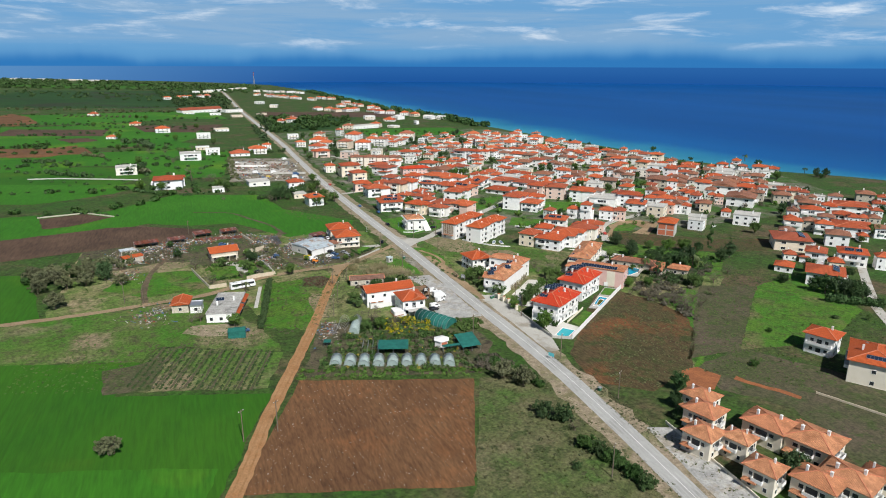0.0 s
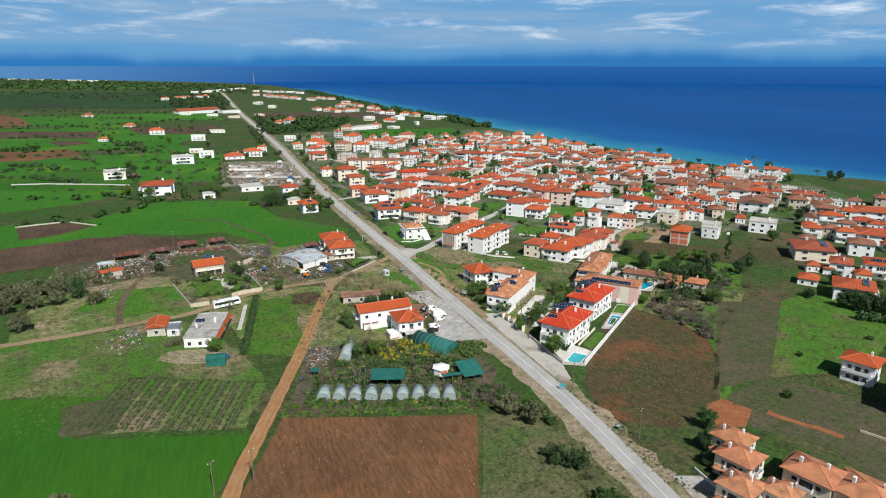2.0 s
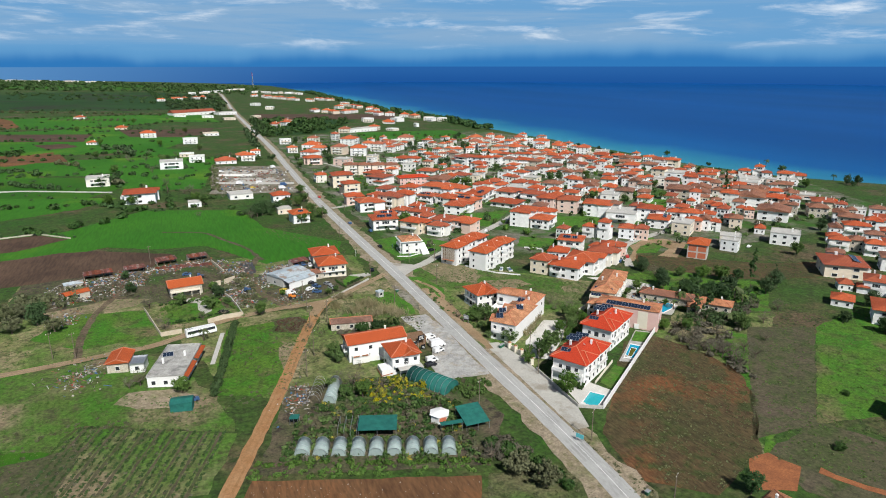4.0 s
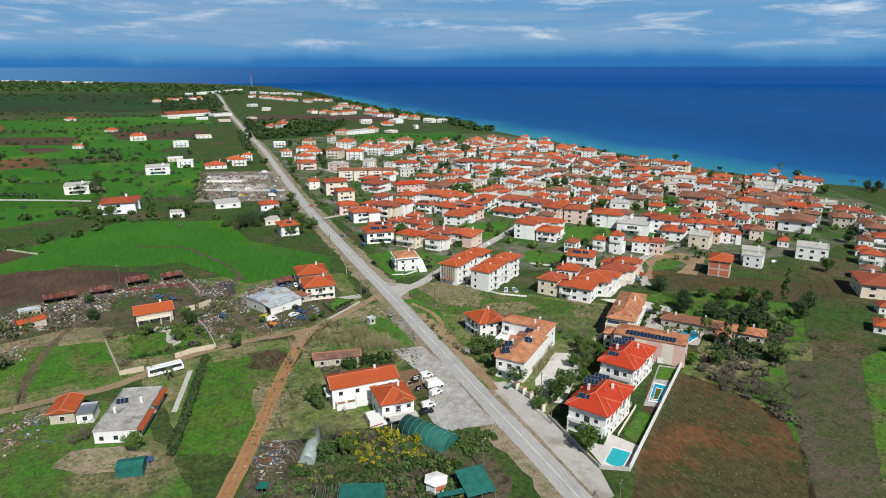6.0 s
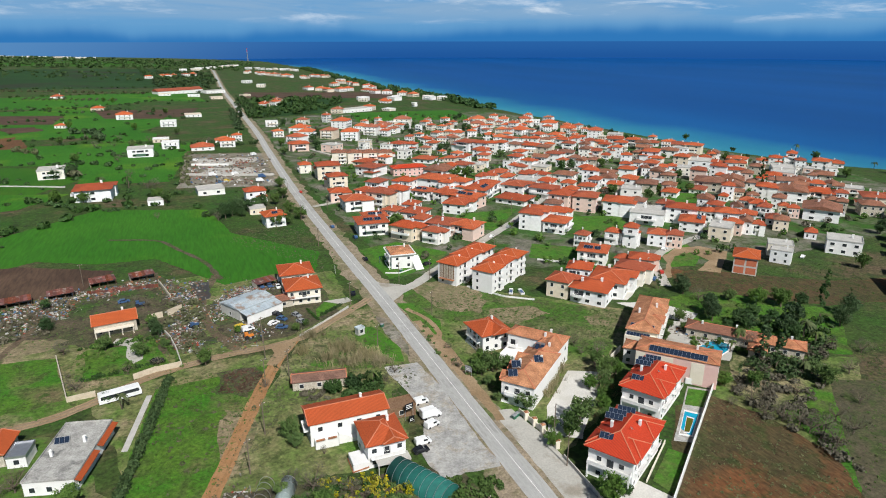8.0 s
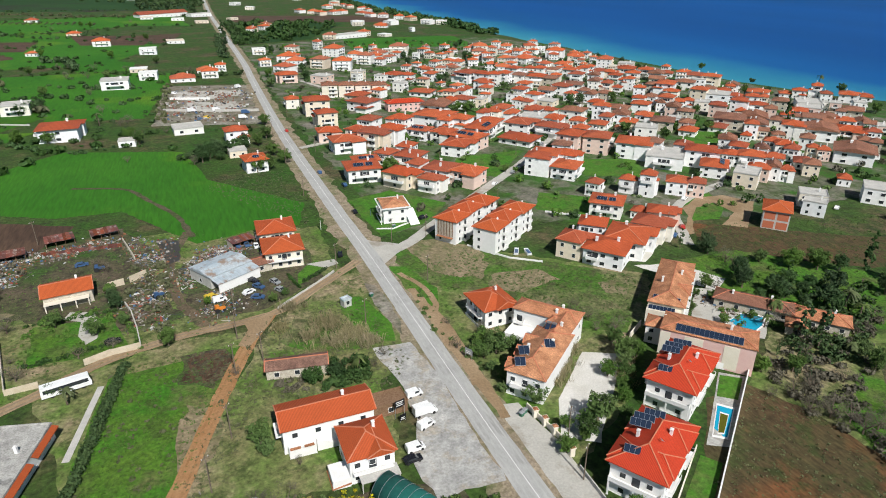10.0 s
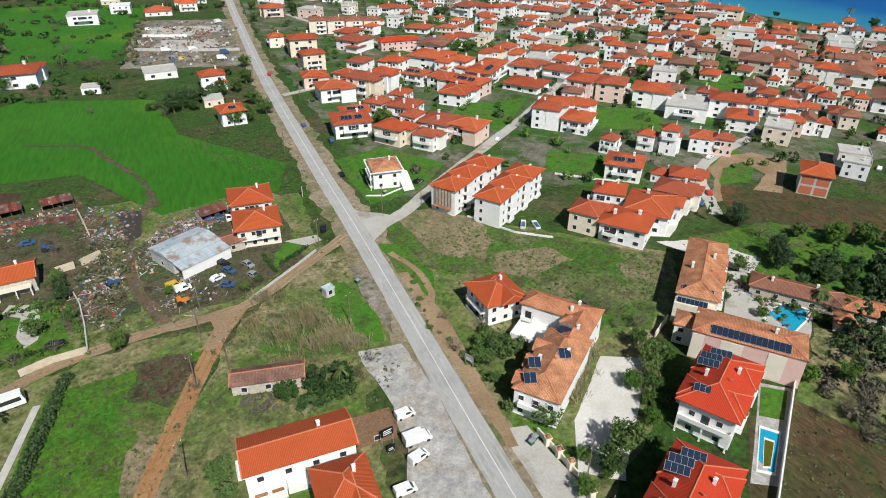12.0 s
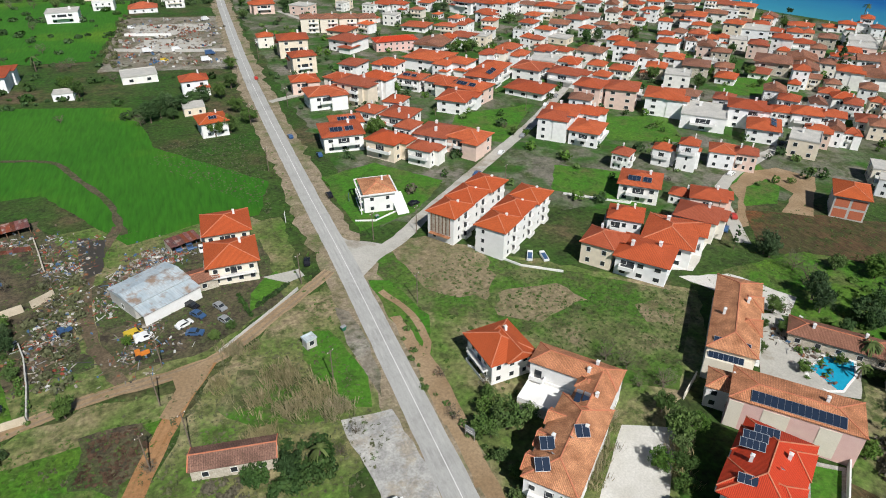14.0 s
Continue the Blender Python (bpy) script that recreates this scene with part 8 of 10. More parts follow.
sheet("farm_lawn", [(-8, 309), (-1, 281), (-26, 276), (-44, 290), (-34, 312)], M_LUSH, 0.10, "farm paddock of short grass", "lawn", 1.0)
sheet("farm_lawn", [(0, 312), (20, 312), (26, 293), (2, 290)], M_LUSH, 0.10, "farm garden lawn", "lawn", 1.0)
strip("dirt_track", [(-26, 268), (-27, 290), (-24, 316), (-14, 350)], 2.6, M_MUD, 0.13, "muddy farm track", "track", wob=0.8)
strip("dirt_track", [(46, 297), (38, 318), (36, 345), (42, 372)], 3.2, M_MUD, 0.13, "muddy rutted farm track", "track", wob=0.8)
strip("field_path", [(44, 366), (38, 391), (27.5, 412), (16.4, 432), (-6, 440)], 2.2, M_FALLOW, 0.12, "weedy track through the wheat", "track", wob=0.8)

M_POOL = plain("pool_water", (0.03, 0.42, 0.48), 0.08, spec=0.5)
M_POOL2 = plain("deep_pool_water", (0.015, 0.33, 0.50), 0.08, spec=0.5)
M_ALGAE = plain("algae_water", (0.10, 0.10, 0.012), 0.2, spec=0.5)


def pool(pts, water, label):
    e = new("swimming_pool")
    cx, cy = sum(p[0] for p in pts) / len(pts), sum(p[1] for p in pts) / len(pts)
    z = gz(cx, cy) + 0.16
    n = len(pts)
    out = [(cx + (x - cx) * 1.13, cy + (y - cy) * 1.13) for x, y in pts]
    V = [(x - cx, y - cy, 0.0) for x, y in out] + [(x - cx, y - cy, 0.12) for x, y in out] + [(x - cx, y - cy, 0.12) for x, y in pts] + [(x - cx, y - cy, 0.02) for x, y in pts]
    fs = [(k * n + i, k * n + (i + 1) % n, (k + 1) * n + (i + 1) % n, (k + 1) * n + i) for k in range(3) for i in range(n)]
    obj("pool_rim", V, fs, M_PURE, e)
    obj("pool_water", [(x - cx, y - cy, 0.05) for x, y in pts], [tuple(range(n))], water, e)
    e.location = (cx, cy, z)
    tagged(e, label, "pool")


pool([(119.6, 188.1), (122.2, 184.4), (128.6, 189.2), (125.6, 192.8)], M_POOL, "small rectangular turquoise pool with white rim")
pool([(151.8, 210.6), (154.2, 208.8), (162.8, 215.9), (160.4, 218.6)], M_POOL2, "narrow half-drained blue pool")
pool([(153.4, 210.8), (154.6, 210.2), (160.0, 214.6), (158.9, 216.0)], M_ALGAE, "green algae water in the pool's deep end")
pool([(190.0, 245.0), (192.5, 249.5), (197.0, 250.2), (199.8, 251.3), (203.5, 249.6), (204.8, 247.2), (201.0, 243.8), (197.6, 242.6), (194.6, 241.4), (191.4, 242.6)], M_POOL2, "free-form turquoise hotel pool")


# ---- walls and fences ----
def wall_line(pts, h, t, material, label, name="garden_wall"):
    e = new(name)
    x0, y0 = pts[0]
    e.location = (x0, y0, gz(x0, y0))
    for (ax, ay), (bx_, by) in zip(pts, pts[1:]):
        L = math.hypot(bx_ - ax, by - ay)
        k = max(1, int(L / 6))
        for i in range(k):
            f0, f1 = i / k, (i + 1) / k
            px, py = ax + (bx_ - ax) * (f0 + f1) / 2, ay + (by - ay) * (f0 + f1) / 2
            sg = part("wall_segment", stack(((L / k / 2 + 0.01, -0.6), (L / k / 2 + 0.01, h)), t / (L / k)), material, e)
            sg.matrix_basis = pose(px - x0, py - y0, gz(px, py) - gz(x0, y0), 0, 0, math.degrees(math.atan2(by - ay, bx_ - ax)))
    tagged(e, label, "wall")


wall_line([(123.6, 183.0), (178.0, 226.4), (171.8, 231.4)], 2.0, 0.3, M_PURE, "long white boundary wall")
wall_line([(130.6, 197.4), (145.2, 208.6)], 0.9, 0.25, M_CREAM, "low cream garden wall")
wall_line([(116.0, 233.6), (117.9, 221.0)], 1.6, 0.3, M_CREAM, "cream roadside wall beside a gate")
wall_line([(117.2, 212.0), (117.0, 186.4), (123.4, 183.2)], 1.1, 0.25, M_CONC, "low grey roadside wall")
wall_line([(158.9, 251.4), (166.0, 256.0)], 2.0, 0.25, M_CREAM, "cream garden wall beside the hotel")
wall_line([(-7.7, 309), (-0.5, 280)], 1.3, 0.3, M_STONE, "tumbledown stone paddock wall")
wall_line([(-0.5, 279.6), (6.6, 280.6)], 1.7, 0.3, M_SAND, "cream plastered lane wall")
wall_line([(15.8, 287.2), (22.0, 290.0), (29.0, 291.0)], 1.9, 0.3, M_SAND, "cream plastered lane wall")
wall_line([(175, 122.6), (183, 104), (186, 92)], 0.7, 0.3, M_SAND, "pale retaining wall")
wall_line([(66.5, 300.5), (80, 312.5), (88, 320)], 0.8, 0.3, M_CONC, "low concrete garden wall beside the lane")
wall_line([(117, 124), (115.5, 96), (112, 66)], 0.9, 0.25, M_CREAM, "low wall along the parking bays")
wall_line([(112, 352), (118, 350), (130, 356)], 0.6, 0.25, M_PURE, "low white garden wall")
wall_line([(140, 326), (150, 311), (160, 304)], 0.7, 0.25, M_PURE, "low white plinth wall")
wall_line([(186, 348), (204, 334), (214, 342)], 0.9, 0.25, M_PURE, "white garden wall")


wall_line([(17.8, 331.0), (22.4, 332.6)], 2.2, 0.3, M_SAND, "sand-coloured garden wall beside the farm")
wall_line([(24.0, 333.4), (28.8, 337.0)], 2.3, 0.3, M_SAND, "sand-coloured garden wall beside the scrap")
wall_line([(19.4, 370.5), (22, 361), (24.6, 350.8)], 1.3, 0.35, M_STONE, "broken stone wall of the paddock")
wall_line([(29.0, 291.5), (27.5, 302), (25.5, 312), (23.5, 318)], 1.2, 0.3, M_CONC, "low concrete post wall of the farm garden")
wall_line([(-131, 598.4), (-108.5, 597.7), (-80, 589), (-45.5, 577.1)], 1.0, 0.3, M_CONC, "long pale boundary wall of a farm")
wall_line([(-96.2, 445.3), (-71, 453.3), (-52.8, 438.2)], 0.8, 0.3, M_STONE, "stone wall round a dark plot")


def gate_pillar(x, y):
    e = new("gate_pillar")
    part("pillar", stack(((0.55, -0.5), (0.55, 2.3), (0.7, 2.3), (0.7, 2.5))), M_CREAM, e)
    part("cap", stack(((0.62, 2.5), (0.1, 2.9))), M_TERRA, e)
    place(e, x, y, -5, "cream plastered gate pillar with tiled cap", "pillar", "gate pillars")


gate_pillar(116.3, 230.0); gate_pillar(117.0, 226.6); gate_pillar(117.6, 223.2); gate_pillar(117.6, 216.0)


# ---- the plant nursery ----
M_FILM = plain("clouded_plastic_film", (0.30, 0.37, 0.35), 0.3, spec=0.5)
M_TEAL = mat("teal_shade_net", (0.012, 0.10, 0.085), (0.02, 0.15, 0.12), 0.6, 0.8, 6, 0.2, local=True)


def tunnel(x, y, yaw, w, L, h, cover, label, hoops=False, group=""):
    """Hoops under a curved cover, its axis along local y."""
    e = new("polytunnel")
    seg = 10
    arc = [(math.cos(math.pi * i / seg) * w / 2, math.sin(math.pi * i / seg) * h) for i in range(seg + 1)]
    if cover:
        V, fs = [], []
        for yy in (-L / 2, L / 2):
            for k in (1.0, 0.985):
                V += [(a * k, yy, b * k) for a, b in arc]
        n = seg + 1
        for i in range(seg):
            fs += [(i, i + 1, 2 * n + i + 1, 2 * n + i), (n + i + 1, n + i, 3 * n + i, 3 * n + i + 1), (i + 1, i, n + i, n + i + 1), (2 * n + i, 2 * n + i + 1, 3 * n + i + 1, 3 * n + i)]
        obj("cover", V, fs, cover, e, smooth=True)
        for yy0 in (L / 2 - 0.1, -L / 2 + 0.15):
            end = [(a * 0.97, yy0, b * 0.97) for a, b in arc]
            obj("end_wall", end + [(a, yy - 0.05, b) for a, yy, b in end], [tuple(range(n)), tuple(range(2 * n - 1, n - 1, -1))], cover, e)
    for j in range(max(2, int(L / 1.8)) + 1):
        yy = -L / 2 + L * j / max(2, int(L / 1.8))
        bm = bmesh.new()
        for (a, b), (c, d) in zip(arc, arc[1:]):
            bar_between(bm, (a * 1.01, yy, b * 1.01), (c * 1.01, yy, d * 1.01), 0.04)
        part("hoop", bm, M_ALU, e)
    place(e, x, y, yaw, label, "polytunnel", group)


for i in range(9):
    tunnel(36.5 + 4.5 * i, 190.9 - 1.48 * i, -18.5, 3.9, 5.5, 2.4, M_FILM, "small white plastic-covered garden tunnel", group="row of polytunnels")
tunnel(49.9, 218.4, -21, 3.8, 12.8, 2.6, M_FILM, "long white plastic-covered polytunnel")
tunnel(45.4, 220.4, -21, 3.6, 11.5, 2.5, None, "bare metal hoops of an uncovered polytunnel")
tunnel(80.8, 214.4, 31, 7.4, 16.0, 3.6, M_TEAL, "large tunnel under dark teal shade net")


def net_roof(x, y, yaw, w, d, h, label, slope=0):
    e = new("shade_net")
    nt = part("net", boxes((-w / 2, w / 2, -d / 2, d / 2, -0.03, 0.03)), M_TEAL, e)
    nt.matrix_basis = pose(0, 0, h, slope, 0, 0)
    for px in (-w / 2 + 0.2, 0, w / 2 - 0.2):
        for py in (-d / 2 + 0.2, d / 2 - 0.2):
            part("post", boxes((px - 0.05, px + 0.05, py - 0.05, py + 0.05, -0.3, h + py * math.tan(radians(slope)))), M_ALU, e)
    place(e, x, y, yaw, label, "shade net")


net_roof(57.2, 193.0, -18.5, 10.5, 7.6, 3.0, "flat teal shade net over plant beds")
net_roof(83.6, 189.0, 0, 7.2, 8.6, 2.9, "sloping teal shade net over potted plants", 10)
net_roof(76.6, 187.2, -5, 6.4, 1.8, 2.5, "narrow teal net canopy")
net_roof(36.5, 205.0, -20, 2.6, 2.6, 2.0, "small teal net canopy")
e = new("garden_frame")
for i in range(4):
    for j in range(2):
        part("post", boxes((-2.6 + i * 1.7, -2.5 + i * 1.7, -3.6 + j * 7.2, -3.5 + j * 7.2, -0.3, 2.9)), M_ALU, e)
for i in range(4):
    part("beam", boxes((-2.6 + i * 1.7, -2.5 + i * 1.7, -3.49, 3.59, 2.82, 2.9)), M_ALU, e)
place(e, 49.6, 195.6, -18.5, "bare aluminium greenhouse frame", "greenhouse")


def kiosk():
    e = new("kiosk")
    def hexa(r, z0, z1, r1=None):
        bm = bmesh.new()
        lo = [bm.verts.new((r * math.cos(k * math.tau / 6), r * math.sin(k * math.tau / 6), z0)) for k in range(6)]
        hi = [bm.verts.new(((r1 or r) * math.cos(k * math.tau / 6), (r1 or r) * math.sin(k * math.tau / 6), z1)) for k in range(6)]
        for i in range(6):
            bm.faces.new((lo[i], lo[(i + 1) % 6], hi[(i + 1) % 6], hi[i]))
        bm.faces.new(lo[::-1]); bm.faces.new(hi)
        return bm
    part("wall", hexa(2.6, -0.4, 2.6), M_PURE, e)
    part("roof", hexa(3.1, 2.6, 3.3, 0.5), M_PURE, e)
    part("counter_shutter", boxes((-1.1, 1.1, -2.4, -2.2, 0.9, 2.1)), M_BRICK, e)
    place(e, 75.2, 193.0, 5, "white six-sided garden kiosk", "kiosk")


kiosk()
NURSERY = [(40, 210), (60, 225), (76, 216), (82, 203), (86, 196), (78, 172), (30, 188)]
bush_mass("nursery_plants", spots_in(NURSERY, 300, 0.4, 1.3, 90), M_GREEN, "rows of potted garden plants", "plants", 26, 1.0, 91, 0.24)
bush_mass("nursery_plants", spots_in(NURSERY, 150, 0.4, 1.1, 92), M_OLIVE, "grey-green nursery shrubs", "plants", 26, 1.0, 93, 0.24)
bush_mass("nursery_plants", spots_in(NURSERY, 70, 0.4, 0.9, 94), M_YELLOW, "yellow flowering nursery shrubs", "plants", 26, 1.0, 95, 0.24)
bush_mass("nursery_plants", spots_in(NURSERY, 90, 0.5, 1.3, 96), M_BARE, "leafless nursery saplings", "plants", 30, 1.3, 97, 0.16)
vine, stakes = [], []
for i in range(20):
    for j in range(64):
        u, v = i / 19, j / 63
        spot = (-18 + 36 * u - 9 * v + 0.15 * math.sin(j * 2.3), 221.5 - 15 * u - 28 * v + 1.5 * u * v, 0.22 + 0.34 * ((i * 7 + j * 3) % 5) / 4)
        if (i * 31 + j * 17) % 9 > 1:
            (stakes if (i * 5 + j * 13) % 7 == 0 else vine).append(spot)
bush_mass("vines", vine, M_HEDGE, "thin rows of low vines", "vines", 16, 0.9, 98, 0.28)
bush_mass("vines", stakes, M_BARE, "leafless brown vines in the rows", "vines", 20, 1.3, 99, 0.2)
for i in range(10):
    u = i / 9.5
    strip("vine_furrow", [(-17 + 36 * u, 221 - 15 * u), (-26 + 36 * u, 193.5 - 13.5 * u)], 0.8, M_FALLOW, 0.085, "bare earth strip between vine rows", "furrow", wob=0.35)

# ---- scrapyard ----
M_JUNK = palette("scrap_paint", [(0.40, 0.40, 0.38), (0.16, 0.10, 0.07), (0.26, 0.24, 0.21), (0.06, 0.06, 0.06), (0.26, 0.12, 0.06), (0.60, 0.60, 0.58), (0.08, 0.16, 0.28), (0.20, 0.16, 0.12), (0.13, 0.10, 0.08), (0.22, 0.18, 0.12), (0.30, 0.07, 0.045), (0.24, 0.24, 0.24), (0.17, 0.13, 0.09), (0.46, 0.42, 0.36), (0.10, 0.09, 0.07), (0.33, 0.30, 0.26)], island=True, dirt=0.4)


def junk(poly, n, seed, label, big=1.0):
    n = int(n * 2.2)
    rng = np.random.default_rng(seed)
    V, Fc = [], []
    heaps = spots_in(poly, max(4, n // 26), 1.5, 4.0, seed + 1)
    for i in range(n):
        if i % 4 == 0:
            x, y, _ = spots_in(poly, 1, 1, 1, seed * 1000 + i)[0]
        else:
            hx, hy, hr = heaps[i % len(heaps)]
            x, y = hx + rng.normal() * hr, hy + rng.normal() * hr
        L, w, h = rng.uniform(0.25, 1.0) * big, rng.uniform(0.1, 0.55) * big, rng.uniform(0.1, 0.55) * big
        if rng.random() < 0.3:
            L, w, h = rng.uniform(1.5, 4.0), rng.uniform(0.08, 0.25), rng.uniform(0.06, 0.2)
        m = pose(x, y, gz(x, y) + h * 0.35 + 0.06, rng.normal() * 9, rng.normal() * 9, rng.uniform(0, 360))
        k = len(V)
        for p in ((-1, -1, -1), (1, -1, -1), (1, 1, -1), (-1, 1, -1), (-1, -1, 1), (1, -1, 1), (1, 1, 1), (-1, 1, 1)):
            t = 0.8 if p[2] > 0 else 1.0
            V.append(tuple(m @ Vector((p[0] * L / 2 * t, p[1] * w / 2 * t, p[2] * h / 2))))
        Fc += [tuple(k + q for q in f) for f in ((3, 2, 1, 0), (4, 5, 6, 7), (0, 1, 5, 4), (1, 2, 6, 5), (2, 3, 7, 6), (3, 0, 4, 7))]
    tagged(obj("scrap", V, Fc, M_JUNK), label, "scrap", kind="stuff")


junk([(-46, 325), (-44, 345), (-14, 364), (-8, 352), (-18, 332)], 520, 101, "heaps of mixed scrap, timber and metal", 1.2)
junk([(-40, 300), (-34, 300), (-30, 318), (-38, 322)], 90, 102, "scattered scrap and timber")
junk([(24, 300), (34, 300), (36, 352), (26, 352)], 340, 103, "heaps of scrap beside the farm", 1.1)
junk([(40, 322), (46, 336), (58, 344), (64, 352), (50, 354), (40, 342)], 480, 104, "heaps of scrap metal round the barn", 1.2)
junk([(44, 300), (56, 300), (62, 314), (46, 318)], 120, 105, "scattered scrap and machine parts")
junk([(36, 210), (42, 214), (44, 226), (40, 226)], 90, 106, "pile of pale rubble and rubbish")
junk([(30, 560), (92, 552), (94, 680), (40, 700)], 420, 107, "builder's yard materials and rubble", 2.6)
junk([(-30, 250), (-18, 244), (-14, 262), (-26, 264)], 90, 108, "farmyard clutter")
junk([(192, 240), (200, 250), (205, 262), (194, 264)], 70, 109, "sun loungers and parasols round the pool", 1.4)
M_RUST = mat("rusty_red_tin", (0.21, 0.052, 0.034), (0.11, 0.045, 0.034), 0.5, 0.7, 3.0, 0.35, local=True, vary=0.35, c=(0.30, 0.26, 0.23), c_scale=0.4, c_lo=0.56)


def open_shed(x, y, yaw, w, d, label, roof=None):
    """A lean-to of posts and a back wall under loose overlapping metal sheets."""
    e = new("open_shed")
    rng = random.Random(int(x * 7 + y))
    part("back_wall", boxes((-w / 2, w / 2, d / 2 - 0.2, d / 2, -0.4, 2.7)), M_STONE, e)
    part("side_wall", boxes((-w / 2, -w / 2 + 0.2, -d / 2 + 0.2, d / 2 - 0.2, -0.4, 2.3)), M_STONE, e)
    n = max(3, int(w / 1.1))
    for i in range(n):
        sh = part("roof_sheet", boxes((-w / n / 2 - 0.05, w / n / 2 + 0.03, -d / 2 - 0.4 - rng.uniform(0, 0.3), d / 2 + 0.2, -0.03, 0.03)), roof or M_RUST, e)
        sh.matrix_basis = pose(-w / 2 + w / n * (i + 0.5), 0, 2.55 + rng.uniform(-0.03, 0.05), 7 + rng.uniform(-1, 1), rng.uniform(-2, 2), rng.uniform(-2, 2))
    for i in range(4):
        px = -w / 2 + 0.2 + (w - 0.4) * i / 3
        part("post", boxes((px - 0.08, px + 0.08, -d / 2, -d / 2 + 0.16, -0.4, 2.2)), M_WOOD, e)
    place(e, x, y, yaw, label, "shed")


open_shed(-30, 360.5, 12, 12, 4.5, "long rusty open shed beside the scrapyard")
open_shed(-15, 364.5, 12, 9, 4.5, "rusty red open shed beside the scrapyard")
open_shed(-1.5, 374.6, 14, 9.5, 5.0, "rusty red tin shed with open front")
open_shed(13.0, 377.0, 14, 9.5, 4.6, "rusty red and grey tin shed with open front")
open_shed(60.5, 353.5, 22, 9, 4.5, "brown tin lean-to beside the farm", M_RUST)
for (x, y), (w, d), yaw, lab in (((-35, 333), (9, 5), 25, "orange tiled scrapyard shed"), ((-38, 346), (7, 4), 18, "grey tin scrapyard shed")):
    e = house("shed", w, d, 1, roof="gable", tiles=M_ORANGE if "orange" in lab else M_TIN, walls=M_STONE, wins=(1, 0, 0, 0), chim=0, rise=0.7, sh=2.4, over=0.3, ridge=False)
    place(e, x, y, yaw, lab + " beside the yard", "shed")


def sheet_fence(x0, y0, x1, y1, label, h=1.5):
    """A patched fence of upright metal sheets."""
    e = new("fence")
    L = math.hypot(x1 - x0, y1 - y0)
    n = int(L / 1.5)
    rng = random.Random(int(x0 * 3 + y1))
    for i in range(n):
        p_ = part("fence_sheet", boxes((-0.76, 0.76, -0.03, 0.03, -0.3, h * rng.uniform(0.75, 1.15))), M_RUST, e)
        p_.matrix_basis = pose(L * (i + 0.5) / n, 0, gz(x0 + (x1 - x0) * i / n, y0 + (y1 - y0) * i / n) - gz(x0, y0), rng.uniform(-6, 6), 0, rng.uniform(-4, 4))
    place(e, x0, y0, math.degrees(math.atan2(y1 - y0, x1 - x0)), label, "fence")


sheet_fence(-6, 364.4, 19.6, 364.6, "patched fence of rusty red metal sheets")
e = house("shed", 6.0, 4.2, 1, roof="gable", tiles=M_TEAL, walls=M_TEAL, wins=(0, 0, 0, 0), chim=0, rise=0.5, sh=2.3, over=0.1, ridge=False)
place(e, 7.2, 223.6, -6, "teal tarpaulin-covered shed in the garden", "shed")
e = house("shed", 2.6, 2.2, 1, roof="flat", tiles=M_TIN, walls=M_CONC, wins=(1, 0, 0, 0), chim=0, sh=2.2)
place(e, 86.6, 296.0, 20, "small grey metal hut on the verge", "hut")
e = house("gazebo", 5.0, 5.0, 1, tiles=M_TERRA, walls=M_STONE, wins=(1, 1, 0, 1), chim=0, rise=1.5, sh=2.6)
place(e, 207.5, 238.0, -50, "hexagonal-looking tiled garden gazebo", "gazebo")
e = house("warehouse", 56, 16, 1, roof="flat", tiles=M_CONC, walls=M_PURE, wins=(8, 2, 0, 2), chim=0, sh=5.0)
place(e, 262, 1034, 28, "long low grey-roofed hall far off", "warehouse")
e = house("warehouse", 90, 22, 1, roof="gable", tiles=M_ROOF, walls=M_PURE, wins=(10, 2, 0, 2), chim=0, sh=5.5, ridge=False)
place(e, 15, 1414, 30, "long white industrial hall far off", "warehouse")
e = house("warehouse", 40, 18, 1, roof="flat", tiles=M_CONC, walls=M_PURE, wins=(6, 2, 0, 2), chim=0, sh=5.0)
place(e, 78, 1416, 30, "white industrial hall far off", "warehouse")


# ---- vehicles ----
M_PAINTS = {"white": plain("white_car_paint", (0.80, 0.80, 0.79), 0.3, spec=0.5), "black": plain("black_car_paint", (0.015, 0.016, 0.02), 0.25, spec=0.5), "blue": plain("blue_car_paint", (0.045, 0.10, 0.21), 0.3, spec=0.5), "red": plain("red_car_paint", (0.42, 0.04, 0.03), 0.3, spec=0.5), "grey": plain("grey_car_paint", (0.28, 0.29, 0.30), 0.3, spec=0.5), "yellow": plain("yellow_paint", (0.60, 0.42, 0.04), 0.5), "orange": plain("orange_machine_paint", (0.62, 0.20, 0.03), 0.5)}
M_TYRE = plain("tyre_rubber", (0.02, 0.02, 0.02), 0.9)


def extrude_profile(pts, half, top=0.0):
    """A body from a side profile (x, z), its flanks drawn in towards the top."""
    bm = bmesh.new()
    zt = top or max(p[1] for p in pts)
    rows = []
    for s in (-1, 1):
        rows.append([bm.verts.new((x, s * half * (1 - 0.16 * max(0, z / zt - 0.45)), z)) for x, z in pts])
    n = len(pts)
    for i in range(n):
        bm.faces.new((rows[0][i], rows[0][(i + 1) % n], rows[1][(i + 1) % n], rows[1][i]))
    bm.faces.new(rows[0][::-1]); bm.faces.new(rows[1])
    bmesh.ops.recalc_face_normals(bm, faces=bm.faces)
    return bm


